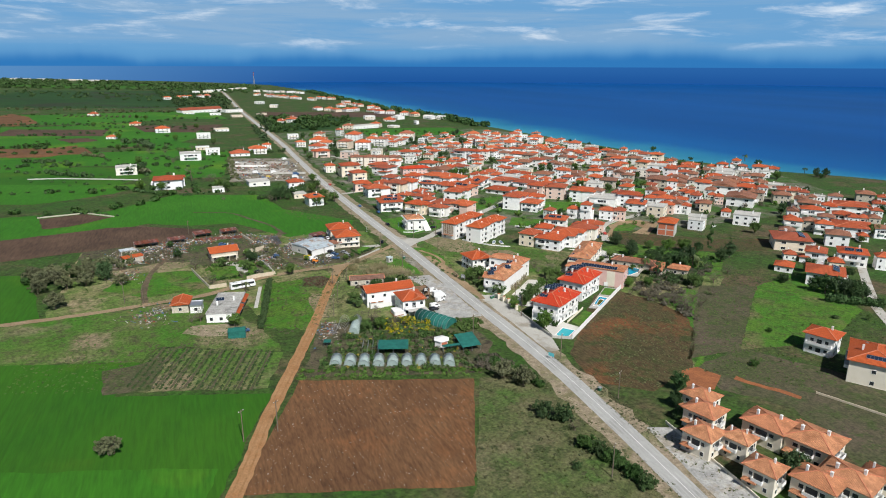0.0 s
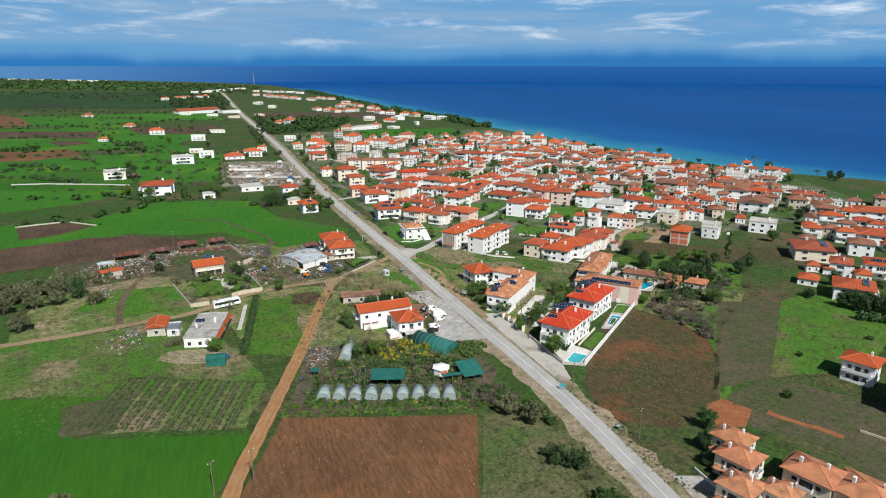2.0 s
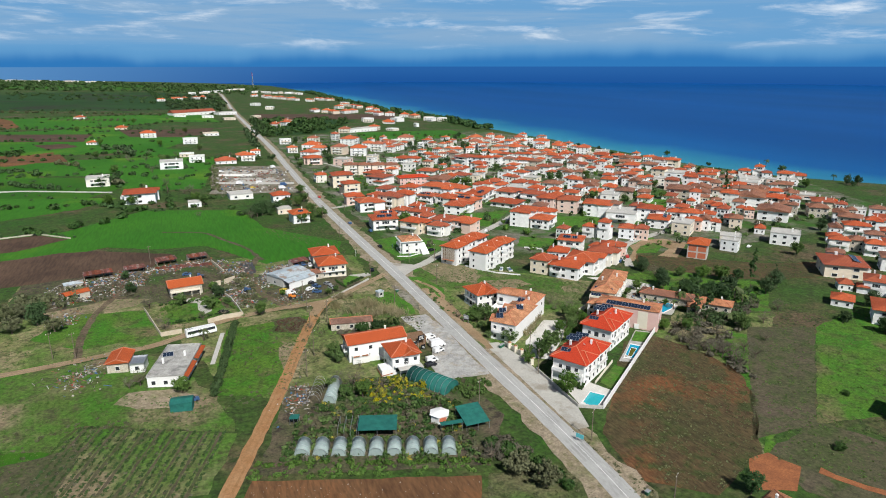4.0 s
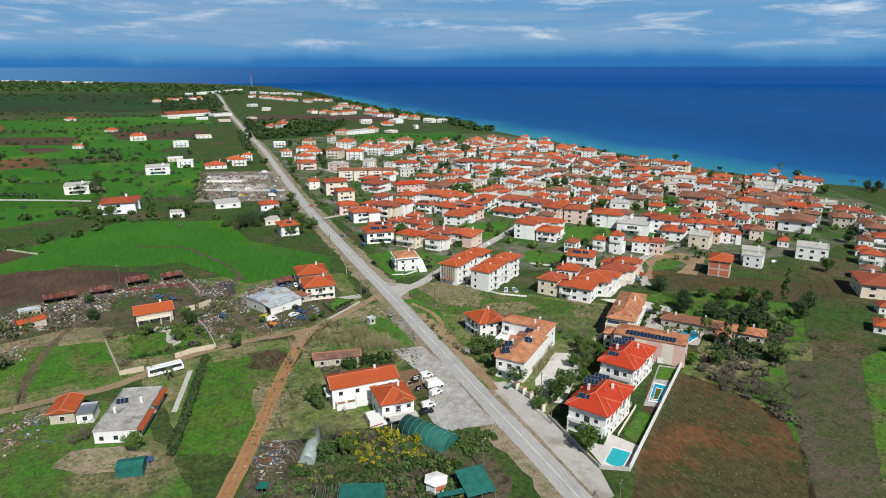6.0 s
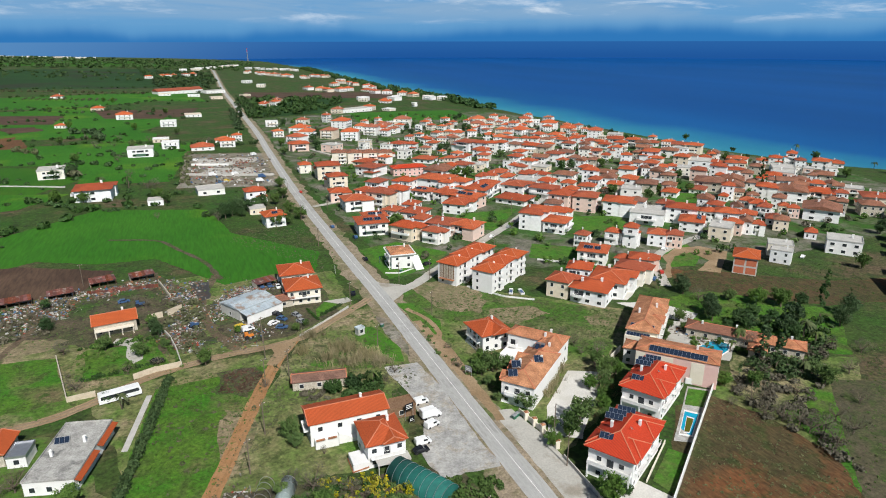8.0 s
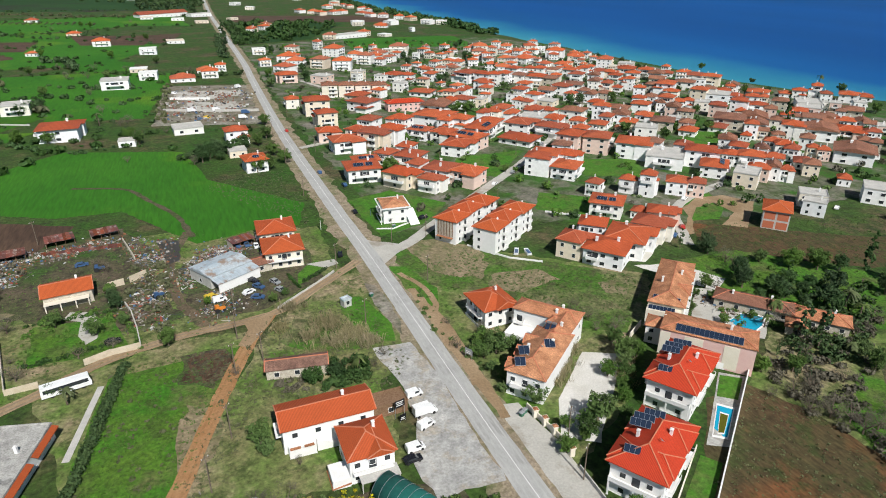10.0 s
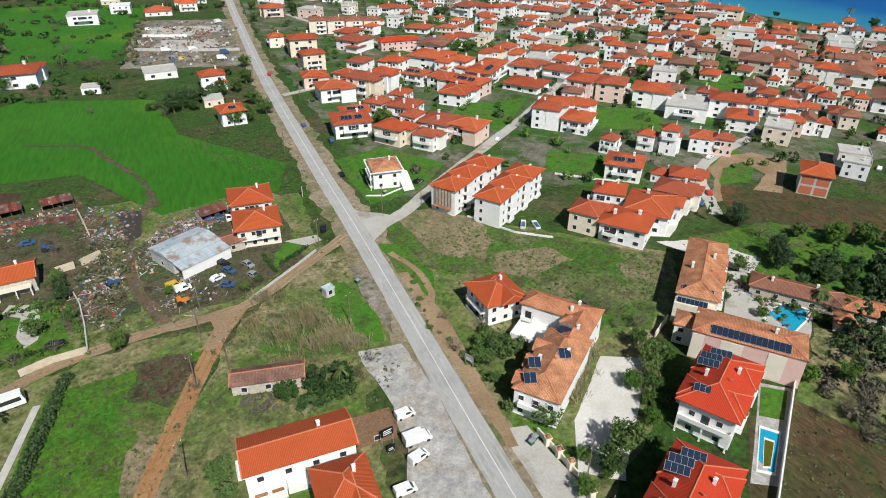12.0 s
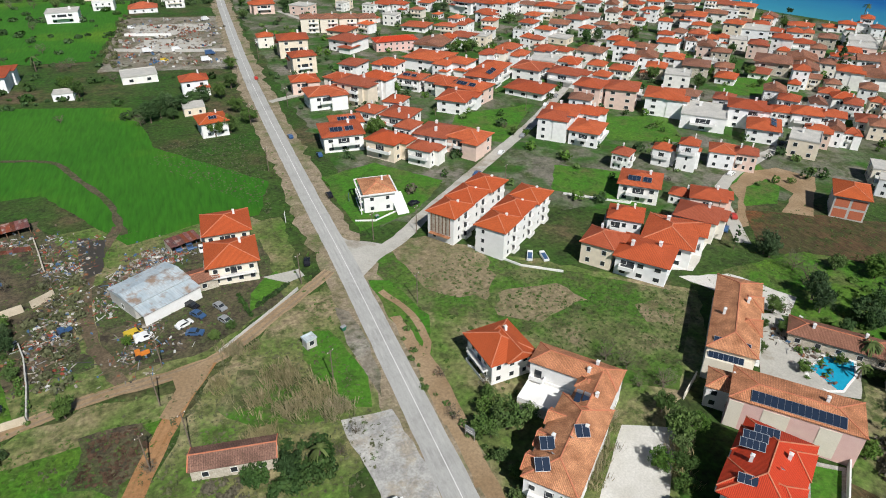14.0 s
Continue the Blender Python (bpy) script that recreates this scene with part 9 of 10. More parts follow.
def wheels(e, xs, half, r):
    for x in xs:
        for s in (-1, 1):
            bm = bmesh.new()
            bmesh.ops.create_cone(bm, cap_ends=True, segments=14, radius1=r, radius2=r, depth=0.22)
            wh = part("wheel", bm, M_TYRE, e)
            wh.matrix_basis = pose(x, s * (half - 0.1), r, 90, 0, 0)


def vehicle(kind, colour, x, y, yaw, label, dz=0.16):
    paint = M_PAINTS[colour]
    if kind == "car":
        e = new("car")
        part("body", extrude_profile([(-2.05, 0.3), (2.05, 0.3), (2.1, 0.65), (1.9, 0.85), (1.0, 0.95), (0.35, 1.42), (-1.1, 1.45), (-1.8, 0.98), (-2.1, 0.92)], 0.86), paint, e)
        part("side_glass", extrude_profile([(0.85, 0.97), (0.28, 1.36), (-1.02, 1.39), (-1.55, 0.98)], 0.885, 1.45), M_GLASS, e)
        part("windscreen", boxes((-0.02, 0.02, -0.68, 0.68, -0.38, 0.36)), M_GLASS, e).matrix_basis = pose(0.74, 0, 1.2, 0, -52, 0)
        wheels(e, (-1.3, 1.3), 0.86, 0.32)
        cat = "car"
    elif kind == "van":
        e = new("van")
        part("body", extrude_profile([(-2.1, 0.32), (2.1, 0.32), (2.15, 0.8), (1.55, 1.1), (0.95, 1.75), (0.6, 1.86), (-2.05, 1.86), (-2.15, 0.9)], 0.9), paint, e)
        part("side_glass", extrude_profile([(1.25, 1.12), (0.85, 1.65), (-0.1, 1.65), (-0.1, 1.12)], 0.925, 1.86), M_GLASS, e)
        part("windscreen", boxes((-0.02, 0.02, -0.7, 0.7, -0.36, 0.36)), M_GLASS, e).matrix_basis = pose(1.27, 0, 1.44, 0, -43, 0)
        wheels(e, (-1.35, 1.35), 0.9, 0.33)
        cat = "van"
    elif kind == "truck":
        e = new("box_van")
        part("cargo_box", boxes((-3.0, 1.0, -1.05, 1.05, 0.75, 2.9)), paint, e)
        part("cab", extrude_profile([(1.05, 0.4), (2.75, 0.4), (2.85, 1.0), (2.4, 1.25), (1.9, 2.05), (1.05, 2.1)], 0.98), paint, e)
        part("windscreen", boxes((-0.02, 0.02, -0.8, 0.8, -0.4, 0.4)), M_GLASS, e).matrix_basis = pose(2.19, 0, 1.65, 0, -32, 0)
        part("chassis", boxes((-2.9, 2.6, -0.45, 0.45, 0.4, 0.74)), M_TYRE, e)
        wheels(e, (-2.0, 1.9), 1.0, 0.38)
        cat = "van"
    elif kind == "tractor":
        e = new("tractor")
        part("bonnet", extrude_profile([(-0.2, 0.7), (1.7, 0.7), (1.75, 1.3), (1.5, 1.45), (-0.2, 1.5)], 0.38), paint, e)
        part("cab", extrude_profile([(-1.3, 0.8), (-0.2, 0.8), (-0.15, 2.3), (-1.25, 2.35)], 0.6), paint, e)
        wheels(e, (-0.9,), 0.9, 0.75)
        wheels(e, (1.2,), 0.75, 0.42)
        cat = "tractor"
    else:
        e = new("bus")
        part("body", extrude_profile([(-5.4, 0.4), (5.4, 0.4), (5.5, 1.4), (5.1, 3.0), (-5.3, 3.1), (-5.45, 1.5)], 1.22), paint, e)
        part("window_band", extrude_profile([(-4.9, 1.55), (4.9, 1.55), (4.75, 2.5), (-4.85, 2.5)], 1.25, 3.1), M_GLASS, e)
        part("windscreen", boxes((-0.03, 0.03, -1.0, 1.0, -0.6, 0.6)), M_GLASS, e).matrix_basis = pose(5.33, 0, 2.1, 0, -14, 0)
        wheels(e, (-3.2, 3.4), 1.2, 0.48)
        cat = "bus"
    place(e, x, y, yaw, label, cat, dz=dz)
    return e


vehicle("van", "white", 92.0, 247.0, 8, "small white delivery van parked on asphalt")
vehicle("truck", "white", 92.3, 239.6, 6, "white box van parked on asphalt")
vehicle("van", "white", 91.0, 235.4, 20, "white compact van parked on asphalt")
vehicle("van", "white", 86.2, 229.0, 5, "white van parked beside the house")
vehicle("car", "black", 84.6, 225.9, 5, "black car parked beside the house")
vehicle("car", "black", 92.8, 332.0, 80, "black car parked on the verge")
vehicle("bus", "white", 13.2, 276.8, 14, "white coach with dark windows parked on the lane", 0.15)
for args in (("car", "black", 61.4, 321.2, -50, "dark car in the scrapyard"), ("car", "blue", 62.7, 316.5, -50, "blue car in the scrapyard"), ("car", "grey", 68.1, 318.1, -60, "old grey pickup in the scrapyard"), ("car", "grey", 69.0, 311.8, -55, "grey trailer car in the scrapyard"), ("car", "white", 59.4, 313.6, 30, "white pickup loaded with scrap"), ("car", "blue", 61.7, 309.3, -20, "blue wrecked car in the scrapyard"), ("car", "blue", 8.1, 351.3, 10, "blue car on the farm grass"), ("tractor", "blue", 14, 345.7, 10, "blue farm tractor on the grass"), ("car", "black", 21.8, 296.2, 12, "black car beside the garden hedge"), ("car", "blue", 59.0, 351.8, -80, "blue car beside the barn"), ("car", "blue", 62.1, 351.6, -80, "pale blue car beside the barn"), ("car", "white", 65.4, 349.2, -85, "white car beside the barn"), ("van", "yellow", 48.2, 313.3, 20, "yellow and white van among scrap"), ("van", "white", 50.4, 311.2, 15, "old white van among scrap"), ("tractor", "orange", 50.1, 304.6, 15, "orange digger on muddy ground"), ("tractor", "blue", 33.0, 319.3, 35, "blue tractor among scrap"), ("car", "blue", 9.8, 226.8, 5, "dark teal car beside the farmhouse")):
    vehicle(*args, 0.08)
for args in (("car", "blue", 104.6, 430.6, 94, "blue car on the country road"), ("car", "white", 203.5, 407.5, 43, "white car parked on the street"), ("car", "grey", 198.2, 402.4, 43, "grey car parked on the street"), ("car", "white", 256.0, 342.3, 25, "white car parked on the street"), ("car", "white", 237.7, 325.6, 60, "white car parked on the street"), ("car", "red", 231.2, 314.5, 62, "red car parked on the street"), ("car", "blue", 222.4, 308.4, 40, "blue car parked beside houses"), ("car", "white", 314.9, 310.9, 30, "white car parked on grass"), ("car", "blue", 163.5, 372.5, 43, "blue car parked on the street"), ("car", "red", 101.6, 520.0, 92, "red car on the country road"), ("car", "grey", 142.5, 353.6, 43, "grey car on the side street"), ("car", "white", 181.0, 388.0, 43, "white car on the side street"), ("car", "black", 133.4, 357.0, 20, "black car beside the white house"), ("truck", "white", 79.7, 563.0, 5, "white tanker lorry in the builder's yard"), ("truck", "blue", 82.6, 577.6, 5, "blue lorry in the builder's yard"), ("truck", "white", 64.6, 590.5, 8, "white lorry in the builder's yard"), ("truck", "white", 48.5, 592.0, 10, "white lorry in the builder's yard"), ("van", "white", 37.2, 661.7, 10, "white van in the yard"), ("truck", "white", 85.6, 676.7, 40, "white lorry in the yard"), ("van", "yellow", 57.3, 569.1, 15, "yellow machine in the builder's yard")):
    vehicle(*args)


for i, (x, y, yaw) in enumerate(((228, 436, 43), (240, 447, 43), (255, 463, 45), (300, 360, 25), (318, 366, 25), (345, 384, 40), (372, 402, 40), (170, 504, 18), (196, 513, 15), (240, 528, 20), (275, 545, 30), (206, 540, 115), (190, 570, 110), (160, 648, 110), (112, 408, 95), (108, 372, 92))):
    vehicle("car", ("white", "grey", "blue", "black", "red", "white")[i % 6], x, y, yaw, ("white", "grey", "blue", "black", "red", "white")[i % 6] + " car parked along a village street")


def boat(x, y, yaw):
    e = new("boat")
    part("hull", extrude_profile([(-2.2, 0.15), (1.6, 0.15), (2.6, 0.95), (-2.3, 0.9)], 0.85), M_PAINTS["white"], e)
    part("deck", boxes((-2.0, 1.4, -0.62, 0.62, 0.88, 0.96)), M_PAINTS["blue"], e)
    place(e, x, y, yaw, "small white and blue boat laid up on grass", "boat", "laid-up boats", 0.1)


boat(154.7, 314.2, 60); boat(158.6, 312.6, 80)


# ---- poles, signs, mast ----
def pole(x, y, h=9.5, lamp=False, label="weathered wooden utility pole with crossarm"):
    e = new("utility_pole")
    bm = bmesh.new()
    bmesh.ops.create_cone(bm, cap_ends=True, segments=8, radius1=0.16, radius2=0.10, depth=h + 0.6)
    part("shaft", bm, M_POLE, e).location = (0, 0, h / 2 - 0.3)
    part("crossarm", boxes((-0.9, 0.9, -0.06, 0.06, h - 0.6, h - 0.46)), M_POLE, e)
    for k in (-0.75, 0, 0.75):
        part("insulator", stack(((0.05, h - 0.46), (0.07, h - 0.36), (0.04, h - 0.24))), M_PURE, e).location = (k, 0, 0)
    if lamp:
        part("lamp_arm", boxes((-0.04, 0.04, -1.6, 0, h - 1.2, h - 1.12)), M_ALU, e)
        part("lamp_head", boxes((-0.14, 0.14, -2.1, -1.5, h - 1.22, h - 1.08)), M_ALU, e)
    place(e, x, y, 35, label, "utility pole", "utility poles")


for x, y in ((87.2, 108.1), (4, 153), (13, 155), (-33.4, 271), (-26.3, 268.7), (44.3, 231.2), (49.2, 246.2), (53.7, 287.4), (52.0, 270.3), (89.1, 281.8), (59.2, 273.6), (88.6, 195.2), (116.2, 209), (-8.7, 375), (114.2, 338.8), (116.2, 303.9), (128.1, 338.9), (168.2, 358.5), (110.6, 170), (112.5, 140), (89.4, 322.5), (91.5, 400), (91, 450), (92, 510), (110, 470), (108, 560), (54.2, 300), (221, 312), (240, 352), (215, 432)):
    pole(x, y)
pole(118.4, 219.0, 11.0, True, "grey wooden pole with street lamp")


def sign(x, y, yaw, w, h, z, material, label, legs=2, bars=0):
    e = new("sign")
    part("board", boxes((-w / 2, w / 2, -0.06, 0.06, z, z + h)), material, e)
    for k in ((-w / 2 + 0.1, w / 2 - 0.1) if legs == 2 else (0,)):
        part("post", boxes((k - 0.06, k + 0.06, -0.05, 0.05, -0.3, z)), M_ALU, e)
    for i in range(bars):
        part("lettering_bar", boxes((-w * 0.36, w * (0.36 - 0.1 * (i % 2)), -0.085, -0.062, z + h * (0.2 + 0.26 * i), z + h * (0.2 + 0.26 * i) + h * 0.1)), M_PURE, e)
    place(e, x, y, yaw, label, "sign")


sign(86.4, 240.6, 12, 2.6, 1.9, 3.0, M_PAINTS["black"], "dark company sign board on posts", 2, 3)
sign(86.6, 239.0, 12, 1.6, 1.7, 0.3, M_PAINTS["black"], "dark lower sign board with pale lines", 2, 2)
sign(110.9, 257.0, -60, 2.4, 1.8, 1.6, M_PAINTS["grey"], "grey roadside advertising board", 2, 2)
sign(91.0, 358.1, 78, 1.0, 3.6, 0.4, M_PAINTS["white"], "tall white roadside banner", 1)
sign(113.4, 366.0, 80, 0.9, 2.6, 0.6, M_PAINTS["blue"], "tall blue roadside banner", 1)
sign(107.2, 170.6, -60, 2.2, 1.2, 1.2, plain("turquoise_board", (0.10, 0.45, 0.50), 0.5), "turquoise advertising board beside the road", 2)


def bin_(x, y):
    e = new("waste_bin")
    part("tub", stack(((0.45, 0.1), (0.6, 1.1), (0.66, 1.1), (0.66, 1.2)), 0.8), plain("green_bin_plastic", (0.03, 0.14, 0.08), 0.5), e)
    part("lid", stack(((0.66, 1.2), (0.5, 1.36)), 0.8), M_PAINTS["grey"], e)
    place(e, x, y, 20, "green plastic waste container on the verge", "waste bin", "waste bins", 0.1)


bin_(110.0, 146.0); bin_(95.4, 299.0); bin_(114.6, 232.0); bin_(113.4, 231.2); bin_(119.0, 351.5)


def mast(x, y, h=66):
    e = new("radio_mast")
    levels = 12
    for i in range(levels):
        z0, z1 = h * i / levels, h * (i + 1) / levels
        r0, r1 = 3.2 * (1 - z0 / h * 0.8), 3.2 * (1 - z1 / h * 0.8)
        bm = bmesh.new()
        for k in range(4):
            a, b = k * math.tau / 4, (k + 1) * math.tau / 4
            p0, p1 = (r0 * math.cos(a), r0 * math.sin(a), z0), (r1 * math.cos(a), r1 * math.sin(a), z1)
            q1 = (r1 * math.cos(b), r1 * math.sin(b), z1)
            bar_between(bm, p0, p1, 0.32); bar_between(bm, p0, q1, 0.2); bar_between(bm, p1, q1, 0.2)
        part("lattice_section", bm, M_PAINTS["red"] if i in (9, 11) else M_PAINTS["grey"], e)
    place(e, x, y, 20, "tall grey lattice radio mast with red top", "radio mast")


mast(298, 3310)


# rough ground: weeds, clods and low growth
bush_mass("weeds", spots_in([(-60, 225), (14, 226), (22, 280), (60, 290), (90, 300), (95, 262), (62, 256), (40, 228), (-10, 200)], 330, 0.2, 0.8, 120), M_OLIVE, "low weeds and dry tufts", "weeds", 18, 0.6, 121, 0.26)
bush_mass("weeds", spots_in([(108, 320), (140, 322), (185, 284), (162, 255), (112, 256)], 260, 0.2, 0.7, 122), M_GREEN, "low weeds in the meadow", "weeds", 18, 0.6, 123, 0.26)
bush_mass("weeds", spots_in([(183, 190), (150, 148), (175, 124), (240, 132), (300, 196), (250, 235)], 260, 0.15, 0.6, 124), M_OLIVE, "dry brown weeds and tufts", "weeds", 18, 0.7, 125, 0.26)
bush_mass("weeds", spots_in([(92, 250), (97, 320), (96, 420), (91, 420), (88, 300)], 120, 0.2, 0.6, 126), M_GREEN, "weeds along the road verge", "weeds", 18, 0.7, 127, 0.26)
bush_mass("weeds", spots_in([(108, 180), (113, 150), (112, 120), (107, 120), (109, 160)], 70, 0.2, 0.6, 128), M_OLIVE, "weeds along the road verge", "weeds", 18, 0.7, 129, 0.26)
bush_mass("shrubs", spots_in([(70, 256), (84, 257), (84, 266), (76, 268), (76, 262)], 70, 0.6, 1.8, 130), M_HEDGE, "overgrown shrubs beside the derelict shed", "shrubs", 60, 1.1, 131, 0.16)
bush_mass("shrubs", spots_in([(60, 258), (68, 258), (68, 263), (60, 263)], 26, 0.5, 1.2, 132), M_BARE, "leafless brambles beside the derelict shed", "shrubs", 60, 1.0, 133, 0.14)
bush_mass("shrubs", spots_in([(80, 214), (98, 212), (98, 206), (88, 200)], 60, 0.5, 1.5, 134), M_GREEN, "roadside shrubs beside the nursery", "shrubs", 50, 1.1, 135, 0.17)
bush_mass("hedge", spots_line([(77, 316), (86, 323)], 0.8, 0.7, 1.0, 0.2, 136), M_HEDGE, "clipped garden hedge beside the house", "hedge", 50, 1.2, 137, 0.17)
bush_mass("hedge", spots_line([(75, 312), (73, 322)], 0.8, 0.6, 0.9, 0.2, 138), M_HEDGE, "clipped garden hedge", "hedge", 50, 1.2, 139, 0.17)
bush_mass("shrubs", spots_in([(26, 296), (36, 300), (36, 345), (22, 345), (24, 320)], 60, 0.6, 1.9, 140), M_OLIVE, "scrubby bushes in the scrapyard", "shrubs", 46, 1.0, 141, 0.18)
bush_mass("shrubs", spots_in([(-46, 318), (-10, 330), (-8, 360), (-40, 350)], 50, 0.6, 1.8, 142), M_BARE, "leafless scrub among the scrap", "shrubs", 50, 1.0, 143, 0.15)
bush_mass("shrubs", spots_in([(0, 290), (24, 294), (20, 318), (-4, 316)], 60, 0.4, 1.3, 144), M_GREEN, "farm garden shrubs", "shrubs", 46, 1.0, 145, 0.18)
sheet("garden_lawn", [(75, 314), (86, 323), (84, 331), (80, 328), (76, 322)], M_VERGE, 0.11, "garden lawn beside the house", "lawn", 0.3)
sheet("drive", [(80, 329), (90, 330), (91, 326), (86, 324)], M_SIDE, 0.12, "concrete drive to the house", "drive", 0.2)
sheet("manure_heap", [(38, 270), (46, 266), (53, 276), (50, 285), (40, 283)], M_YARD, 0.12, "dark trampled heap of manure", "manure heap", 2.0)
bush_mass("clods", spots_in([(39, 271), (46, 268), (52, 276), (49, 283), (41, 281)], 240, 0.15, 0.5, 151), M_PLOUGHD, "dark clods of earth and manure", "clods", 14, 0.6, 152, 0.45)
sheet("bare_verge", [(107.5, 300), (110, 300), (112, 286), (112, 262), (110, 246), (107.8, 246)], M_DIRT2, 0.135, "sandy bare verge beside the asphalt", "verge", 0.9)


# muddy fork, garden paths and dark wet ground in the yard
sheet("muddy_fork", [(56, 296), (66, 299.4), (64.6, 295.6), (60.4, 288), (56.4, 282), (53.4, 283.6), (56.6, 291)], M_DIRT2, 0.172, "wet orange-brown mud where two tracks meet", "mud", 0.6)
sheet("wet_ground", [(31, 368), (39, 364), (39, 346), (35, 343), (33, 352)], plain("dark_wet_mud", (0.055, 0.048, 0.038), 0.35, spec=0.5), 0.14, "dark wet mud in the yard", "mud", 1.2)
sheet("garden_path", [(8.5, 318), (15, 316.5), (17.2, 308), (17.6, 300), (15, 297.6), (12.4, 303), (12.2, 311), (7.5, 314)], M_SIDE, 0.135, "pale flagstone garden path of the farmhouse", "path", 0.4)
sheet("dark_plot", [(-95, 443.5), (-71, 451.6), (-54, 437.4), (-74.5, 417.5), (-88, 414)], M_PLOUGHD, 0.12, "dark walled vegetable plot", "field", 0.6)

# field patches of the far plain
for lab, poly in (("red ploughed patch on the far plain", [(-304, 1359), (-262, 1281), (-224, 1150), (-245, 1098), (-330, 1120)]), ("bare red earth among green fields", [(-190, 772), (-150, 817), (-129, 842), (-117, 770), (-145, 739), (-175, 739)])):
    sheet("red_field", poly, M_PLOUGH, 0.13, lab, "field", 2.5)
for lab, poly in (("brown strip field", [(-190, 1012), (-151, 1037), (-112, 1024), (-123, 981), (-180, 975)]), ("brown fallow field", [(-66, 1078), (0, 1098), (47, 1123), (31, 1006), (-51, 1008)]), ("brown earth strip beside a hedgerow", [(-163, 915), (-128, 921), (-111, 888), (-137, 865)])):
    sheet("brown_field", poly, M_PLOUGHD, 0.13, lab, "field", 2.5)

# dark hedgerow trees and orchards of the plain
TREELINES = (([(-210, 947), (-177, 961), (-123, 974), (-97, 977)], 7, 1.5, 3.0), ([(-182, 823), (-156, 837)], 4, 2.5, 4.2), ([(-81, 855), (-60, 851), (-48, 797)], 5, 2.5, 5.0), ([(-107, 743), (-90, 727)], 4, 2.4, 4.0), ([(-248, 1116), (-209, 1130), (-154, 1106), (-106, 1065), (-64, 1115)], 8, 1.6, 3.6), ([(-155, 705), (-128, 699)], 4, 2.2, 3.6), ([(-127, 631), (-106, 615), (-86, 600)], 4, 1.8, 3.4), ([(-60, 628), (-42, 611)], 3, 3.0, 4.6), ([(-61, 542), (-31, 513), (-9, 502), (17, 515)], 4, 1.0, 2.4), ([(42, 475), (62, 488), (72, 474)], 3, 2.0, 3.0), ([(-112, 2486), (-44, 1925), (95, 1826)], 16, 4, 8), ([(-330, 1476), (-184, 1443), (-41, 1393)], 10, 2, 4.5), ([(-96, 447), (-71, 455), (-52, 440)], 4, 0.8, 1.8), ([(20, 760), (60, 740), (92, 745)], 5, 2, 4), ([(-30, 700), (10, 690)], 6, 1.5, 3.5), ([(30, 560), (28, 620), (34, 700)], 6, 1.0, 2.4), ([(84, 860), (88, 960), (90, 1080)], 8, 2, 4.5), ([(112, 1000), (116, 1120), (118, 1260)], 8, 3, 6))
for i, (ln, step, r0, r1) in enumerate(TREELINES):
    bush_mass("tree_line", spots_line(ln, step, r0, r1, step * 0.5, 300 + i), (M_PINE, M_HEDGE, M_PINE, M_OLIVE)[i % 4], "dark uneven line of trees and bushes between fields", "trees", 46, 1.25, 320 + i, 0.2)
orchard = [(-210 + 9.5 * i + 1.5 * math.sin(j * 3.1), 1285 - 2.2 * i + 13 * j, 2.0 + 0.6 * math.sin(i * 5.1 + j)) for i in range(15) for j in range(3)]
bush_mass("orchard", orchard, M_OLIVE, "rows of small orchard trees far off", "orchard", 30, 1.2, 345, 0.22)
# hedge leaves here too: cloud shade put into the leaf colour
bush_mass("far_woods", spots_in([(-900, 2350), (-100, 2300), (60, 1900), (90, 1700), (40, 1650), (-200, 1900), (-900, 2100)], 150, 3, 8, 346), M_HEDGE, "more scattered woods on the far plain, darkened for cloud shade", "woods", 24, 0.8, 347)

# village gardens: dark evergreens and pale clutter between the houses
bush_mass("garden_trees", spots_in(V0, 260, 1.3, 2.6, 350), M_HEDGE, "dark evergreen garden trees between village houses", "trees", 60, 1.9, 351, 0.16)
bush_mass("garden_trees", spots_in([(112, 360), (130, 400), (170, 420), (180, 470), (120, 640), (108, 640), (108, 400)], 46, 1.0, 2.2, 352), M_PINE, "garden trees near the main road", "trees", 70, 1.6, 353, 0.15)

# hotel garden and farm trees
for x, y, w, kind in ((214, 242, 4.5, 'P'), (206, 236, 4.5, 'P'), (212, 224, 4.0, 'P'), (201, 243, 4.0, 'P'), (220, 255, 5.0, 'p'), (212, 256, 4.5, 'p'), (222, 248, 4.5, 'p'), (236, 258, 5.5, 'p'), (205, 254, 4.0, 'p'), (198, 262, 4.0, 'g'), (205, 268, 5.5, 'r'), (20, 321, 5.0, 'p'), (21.5, 316, 4.5, 'p'), (19, 326, 4.5, 'g'), (13, 349, 5.0, 'r'), (16, 344, 4.5, 'r'), (8, 345, 3.5, 'r'), (24, 306, 4.0, 'g'), (27, 343, 4.0, 'r'), (142, 238, 5.5, 'g'), (176, 217, 4.0, 'r'), (47, 310, 3.0, 'g'), (66, 305, 3.5, 'g'), (70, 308, 3.0, 'g')):
    tree(x, y, w, kind)

# tufts, weeds and stalks over the open ground near the camera's way
def tufts(poly, n, seed, material, label, r0=0.12, r1=0.42):
    bush_mass("grass_tufts", spots_in(poly, n, r0, r1, seed), material, label, "grass", 6, 0.7, seed + 1, 0.42)


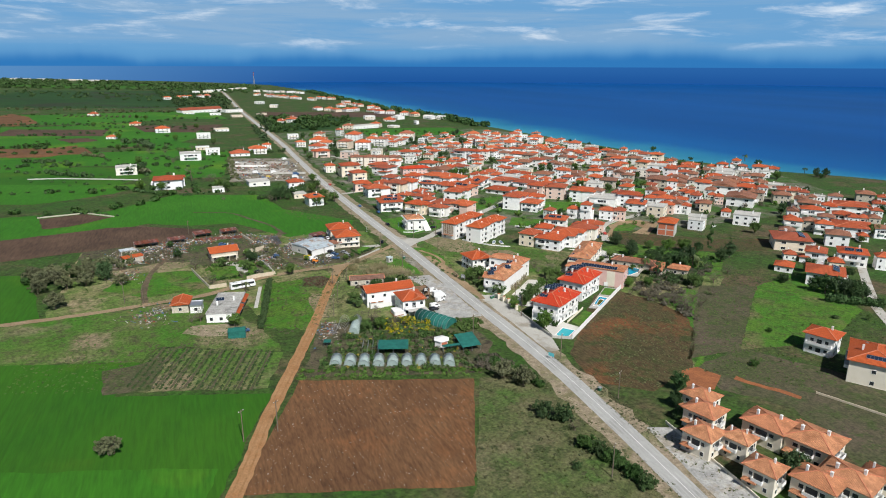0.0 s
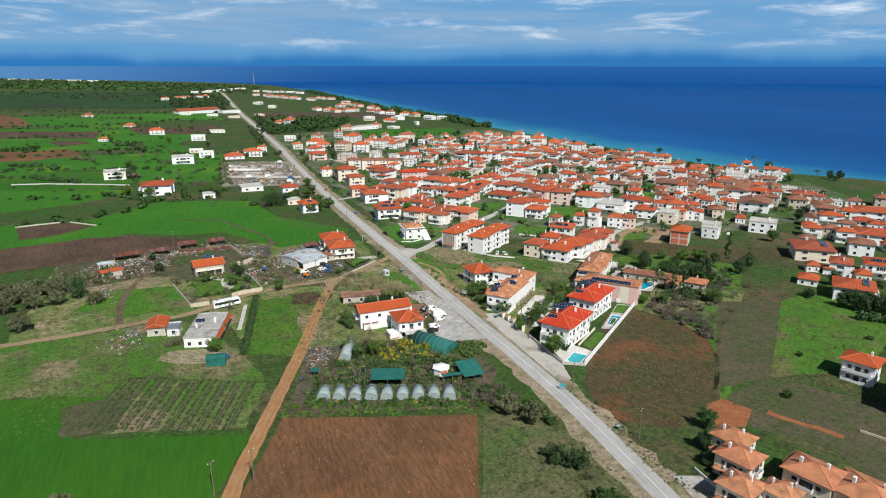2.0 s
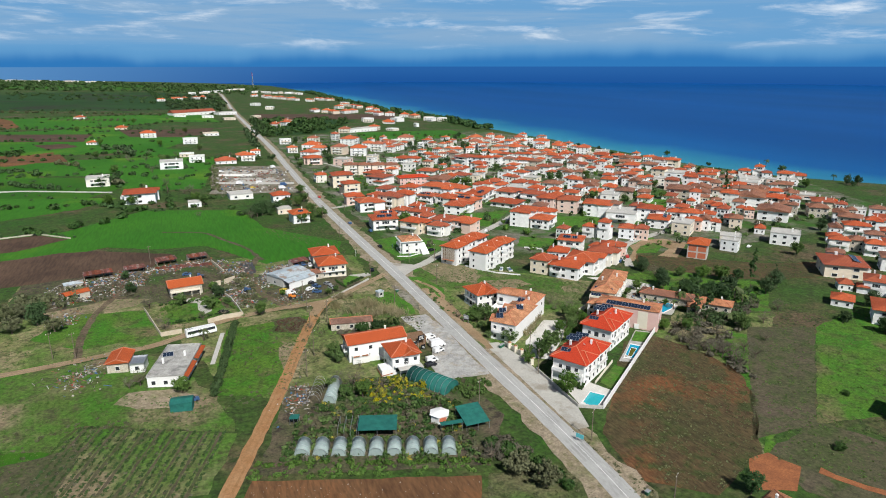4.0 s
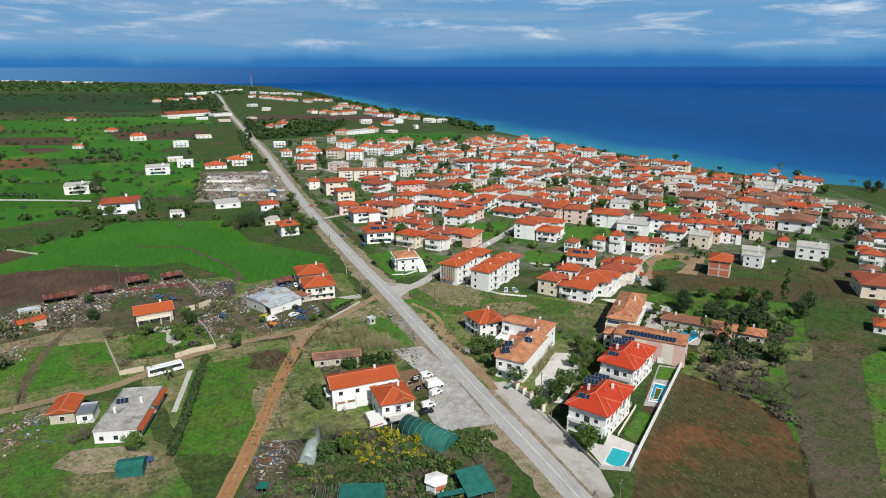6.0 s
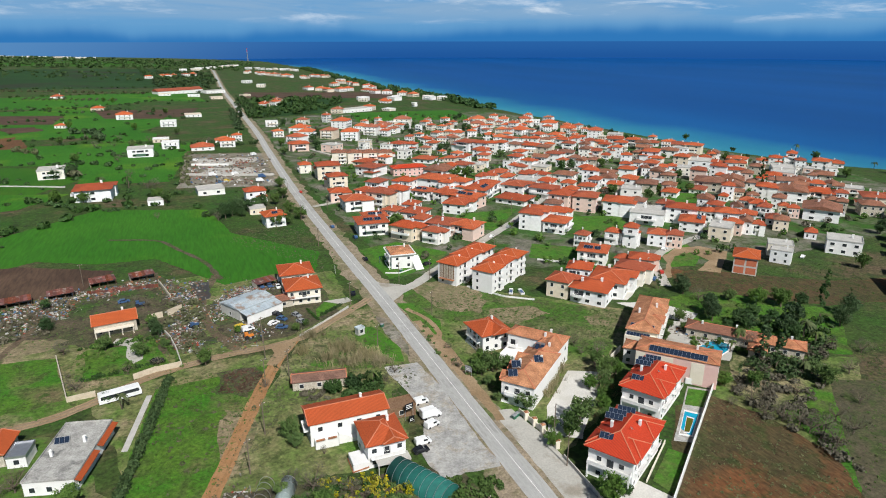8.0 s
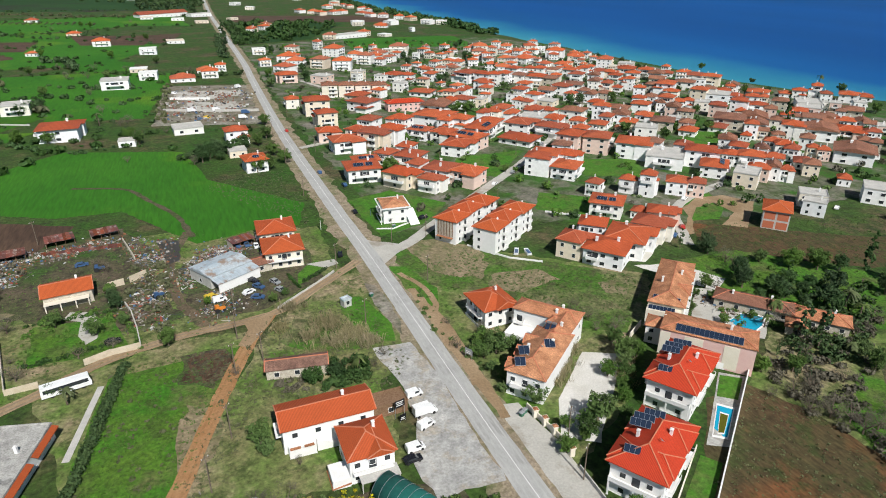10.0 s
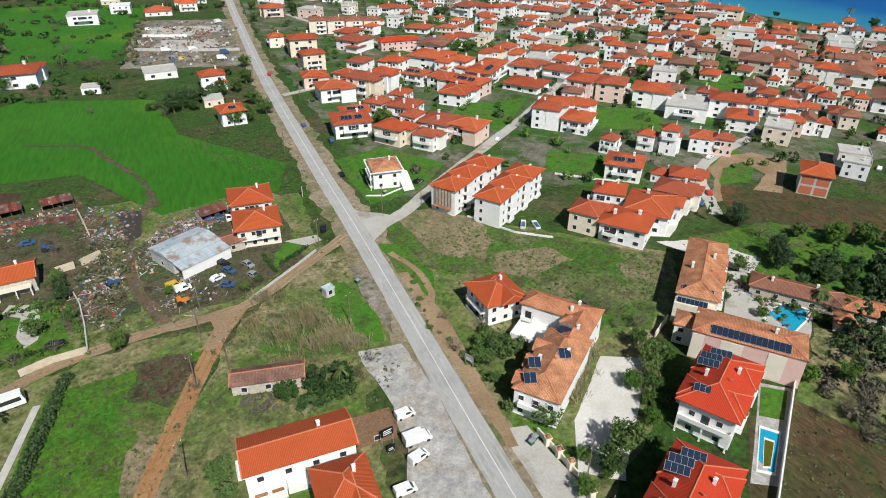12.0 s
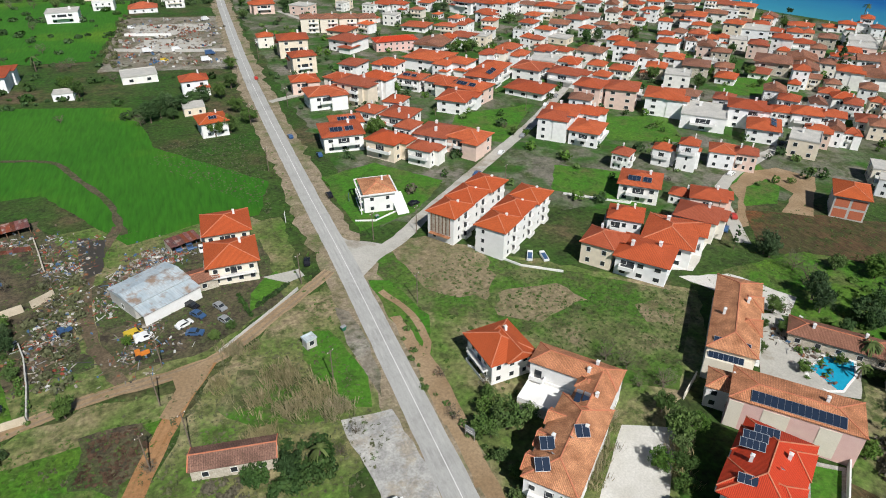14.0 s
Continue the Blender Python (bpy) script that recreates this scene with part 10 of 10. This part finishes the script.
tufts([(-60, 262), (-10, 268), (20, 284), (56, 292), (40, 300), (-60, 316)], 900, 400, M_GREEN, "tufts of long grass beside the lane")
tufts([(22, 282), (56, 286), (36, 226), (16, 230)], 1300, 402, M_GREEN, "tufts of grass in the meadow")
tufts([(36, 228), (62, 296), (92, 300), (96, 262), (86, 250), (56, 258), (46, 230)], 1800, 404, M_OLIVE, "dry and green tufts on rough ground")
tufts([(112, 318), (140, 324), (186, 284), (160, 254), (134, 286)], 1900, 406, M_GREEN, "grass tufts in the open meadow")
tufts([(116, 150), (140, 198), (174, 222), (182, 205), (172, 172), (150, 150), (126, 140)], 1500, 408, M_OLIVE, "thin weeds on bare red soil")
tufts([(78, 166), (98, 160), (100, 100), (86, 60), (30, 80), (54, 116)], 2200, 410, M_SCRUB, "dry grass tufts in the scrub field")
tufts([(183, 190), (150, 148), (175, 124), (240, 132), (300, 196), (250, 235)], 2200, 412, M_GREEN, "grass tufts between fields")
tufts([(-60, 312), (-4, 318), (20, 300), (44, 299), (84, 318), (82, 350), (40, 372), (-20, 362), (-60, 350)], 1900, 414, M_GREEN, "weeds growing through the scrapyard")
tufts([(-60, 200), (-30, 192), (-19, 222), (22, 206), (18, 226), (-12, 240), (-60, 250)], 1400, 416, M_GREEN, "grass tufts round the farm plots")
tufts([(86, 345), (92, 420), (88, 440), (56, 440), (50, 420), (84, 372)], 900, 418, M_OLIVE, "rough weeds beside the wheat")
tufts([(108.5, 176), (114, 130), (118, 60), (112, 60), (106, 120)], 500, 420, M_OLIVE, "weeds on the verge")
tufts([(126, 300), (190, 284), (240, 318), (330, 300), (300, 260), (250, 240)], 1800, 422, M_GREEN, "grass tufts at the village edge")

# worn patches and verges
sheet("bare_patch", [(118, 335), (131, 336), (144, 323), (141, 309), (133, 298), (125, 305), (118, 319)], M_PATCH, 0.085, "worn bare earth in the meadow", "bare ground", 3.0)
sheet("bare_patch", [(138, 301), (156, 300), (159, 291), (143, 286), (134, 292)], M_PATCH, 0.085, "thin brown grass in the meadow", "bare ground", 2.5)
sheet("bare_patch", [(170, 284), (182, 283), (174, 273), (168, 277)], M_PATCH, 0.085, "worn bare earth beside the hotel", "bare ground", 1.5)
sheet("bare_patch", [(40, 262), (49, 258), (47, 245), (41, 236), (37, 244)], M_PATCH, 0.085, "worn bare grass beside the track", "bare ground", 2.0)
sheet("bare_patch", [(-36, 300), (-30, 312), (-12, 316), (-6, 322), (-20, 328), (-44, 318)], M_PATCH, 0.085, "trodden bare ground beside the scrapyard", "bare ground", 2.0)
sheet("bare_verge", [(108.6, 282), (112, 287), (113, 272), (111.8, 256), (111.4, 245), (110.8, 232), (108.6, 232), (108.6, 249), (108.9, 267)], M_DIRT2, 0.138, "sandy bare verge beside the asphalt", "verge", 0.7)
sheet("bare_verge", [(95.4, 309), (98.8, 306), (99.8, 292), (99.4, 281), (97.6, 274), (96.4, 283), (95, 294)], M_GRIT, 0.138, "gritty grey verge beside the asphalt", "verge", 0.6)
sheet("dirt_ground", [(226, 308), (243, 325), (248, 334), (264, 343), (278, 342), (286, 330), (258, 306), (250, 312), (266, 322), (266, 335), (254, 332), (243, 322), (232, 308)], M_DIRT2, 0.112, "bare sandy ground round a grassy knoll", "bare ground", 0.8)
for poly in ([(40, 600), (70, 592), (86, 600), (80, 622), (46, 626)], [(34, 640), (60, 636), (88, 646), (84, 668), (40, 672)]):
    sheet("gravel_heap_ground", poly, M_SIDE, 0.10, "pale gravel ground of the builder's yard", "yard", 3.0)
wall_line([(30, 600), (60, 590), (92, 584)], 1.8, 0.3, M_CONC, "grey block wall of the builder's yard")
wall_line([(34, 640), (62, 633)], 1.8, 0.3, M_PURE, "white wall in the builder's yard")

# dark bushes beside the road, farm hedges and nursery growth
bush_mass("roadside_bushes", [(x, y, r) for x, y, r in ((83.5, 176, 2.2), (86, 172, 2.4), (88.5, 168, 2.3), (91, 163, 2.5), (92.6, 158, 2.2), (90, 160.5, 1.8), (93.6, 154.5, 1.6))], M_HEDGE, "dark dense bushes beside the road", "bushes", 700, 1.4, 500, 0.09)
bush_mass("roadside_bushes", spots_in([(86, 179), (92, 171), (88, 166), (80, 172)], 16, 1.0, 2.2, 501), M_BARE, "leafless grey bushes beside the road", "bushes", 260, 1.3, 502, 0.1)
bush_mass("hedge", spots_line([(-1.5, 312.7), (9.3, 313.5), (20.6, 314.5)], 1.4, 0.5, 1.0, 0.4, 503), M_HEDGE, "clipped farm garden hedge", "hedge", 60, 1.3, 504, 0.16)
bush_mass("hedge", spots_line([(22, 313), (26.6, 300), (29, 290)], 1.6, 0.6, 1.3, 0.5, 505), M_GREEN, "loose hedge beside the farm wall", "hedge", 60, 1.3, 506, 0.16)
bush_mass("hedge", spots_line([(2, 291), (8, 292), (16, 294.5), (24, 296)], 1.5, 0.6, 1.2, 0.5, 507), M_HEDGE, "dark shrubs along the lane wall", "hedge", 60, 1.2, 508, 0.16)
bush_mass("olive_thicket", spots_in([(-75, 306), (-50, 312), (-30, 330), (-34, 342), (-52, 336), (-80, 322)], 44, 1.4, 2.8, 509), M_OLIVE, "dense grey-green olive thicket", "trees", 130, 1.4, 510, 0.13)
bush_mass("olive_thicket", spots_in([(-75, 306), (-50, 312), (-34, 330), (-52, 332), (-80, 320)], 22, 1.2, 2.4, 511), M_HEDGE, "dark bushes in the olive thicket", "bushes", 130, 1.4, 512, 0.13)
bush_mass("nursery_plants", spots_in(NURSERY, 260, 0.5, 1.3, 513), M_HEDGE, "dark green nursery shrubs", "plants", 40, 1.2, 514, 0.2)
bush_mass("nursery_plants", spots_in([(60, 208), (76, 206), (84, 214), (72, 222), (56, 224)], 90, 0.4, 0.9, 515), M_YELLOW, "yellow flowering shrubs in the nursery", "plants", 36, 1.2, 516, 0.2)
bush_mass("hedge", spots_line([(24, 188), (40, 184), (60, 177), (80, 171)], 1.6, 0.5, 1.3, 0.6, 517), M_GREEN, "weedy hedge below the tunnels", "hedge", 50, 1.0, 518, 0.17)
bush_mass("nursery_pots", [(63 + 0.9 * (i % 14) + 0.25 * (i // 14), 186.5 + 1.5 * (i // 14) - 0.3 * (i % 14), 0.28) for i in range(84)], M_OLIVE, "rows of small potted plants", "plants", 14, 1.6, 519, 0.3)
bush_mass("stones", spots_in([(23, 181), (75, 165), (54, 117), (2, 131)], 900, 0.08, 0.2, 520), M_PALE, "pale stones on the ploughed soil", "stones", 4, 0.5, 521, 0.5)
bush_mass("tree_line", spots_line([(258, 182), (266, 176), (275, 170)], 1.4, 1.6, 2.4, 0.8, 522), M_PINE, "row of dark clipped evergreens beside the lane", "trees", 160, 1.8, 523, 0.12)
junk([(-42, 358), (18, 375), (21, 366), (-38, 350)], 300, 111, "clutter of rusty scrap along the sheds", 1.3)
junk([(16, 352), (34, 346), (36, 366), (24, 372)], 130, 112, "scrap and old machines on the grass", 1.2)
bush_mass("shrubs", spots_in([(190, 222), (214, 216), (236, 232), (258, 250), (240, 262), (218, 240), (200, 236)], 120, 0.7, 1.9, 530), M_HEDGE, "dark shrubs and young conifers of the hotel garden", "shrubs", 60, 1.5, 531, 0.16)
bush_mass("shrubs", spots_in([(183, 238), (204, 268), (210, 262), (206, 252), (186, 240)], 46, 0.4, 1.1, 532), M_GREEN, "low planting round the hotel pool", "shrubs", 50, 1.1, 533, 0.17)
for x, y, w in ((186.8, 219.6, 1.4), (190, 218.2, 1.3), (192, 230, 1.5), (195, 226, 1.3), (205, 230, 1.5), (210, 236, 1.4), (228, 240, 1.5), (234, 246, 1.4), (240, 252, 1.5)):
    tree(x, y, w, 'c')
sheet("garden_lawn", [(163, 221.6), (170.4, 228.4), (175, 225.2), (167, 218.6)], M_VERGE, 0.135, "clipped dark lawn behind the villa pool", "lawn", 0.1)
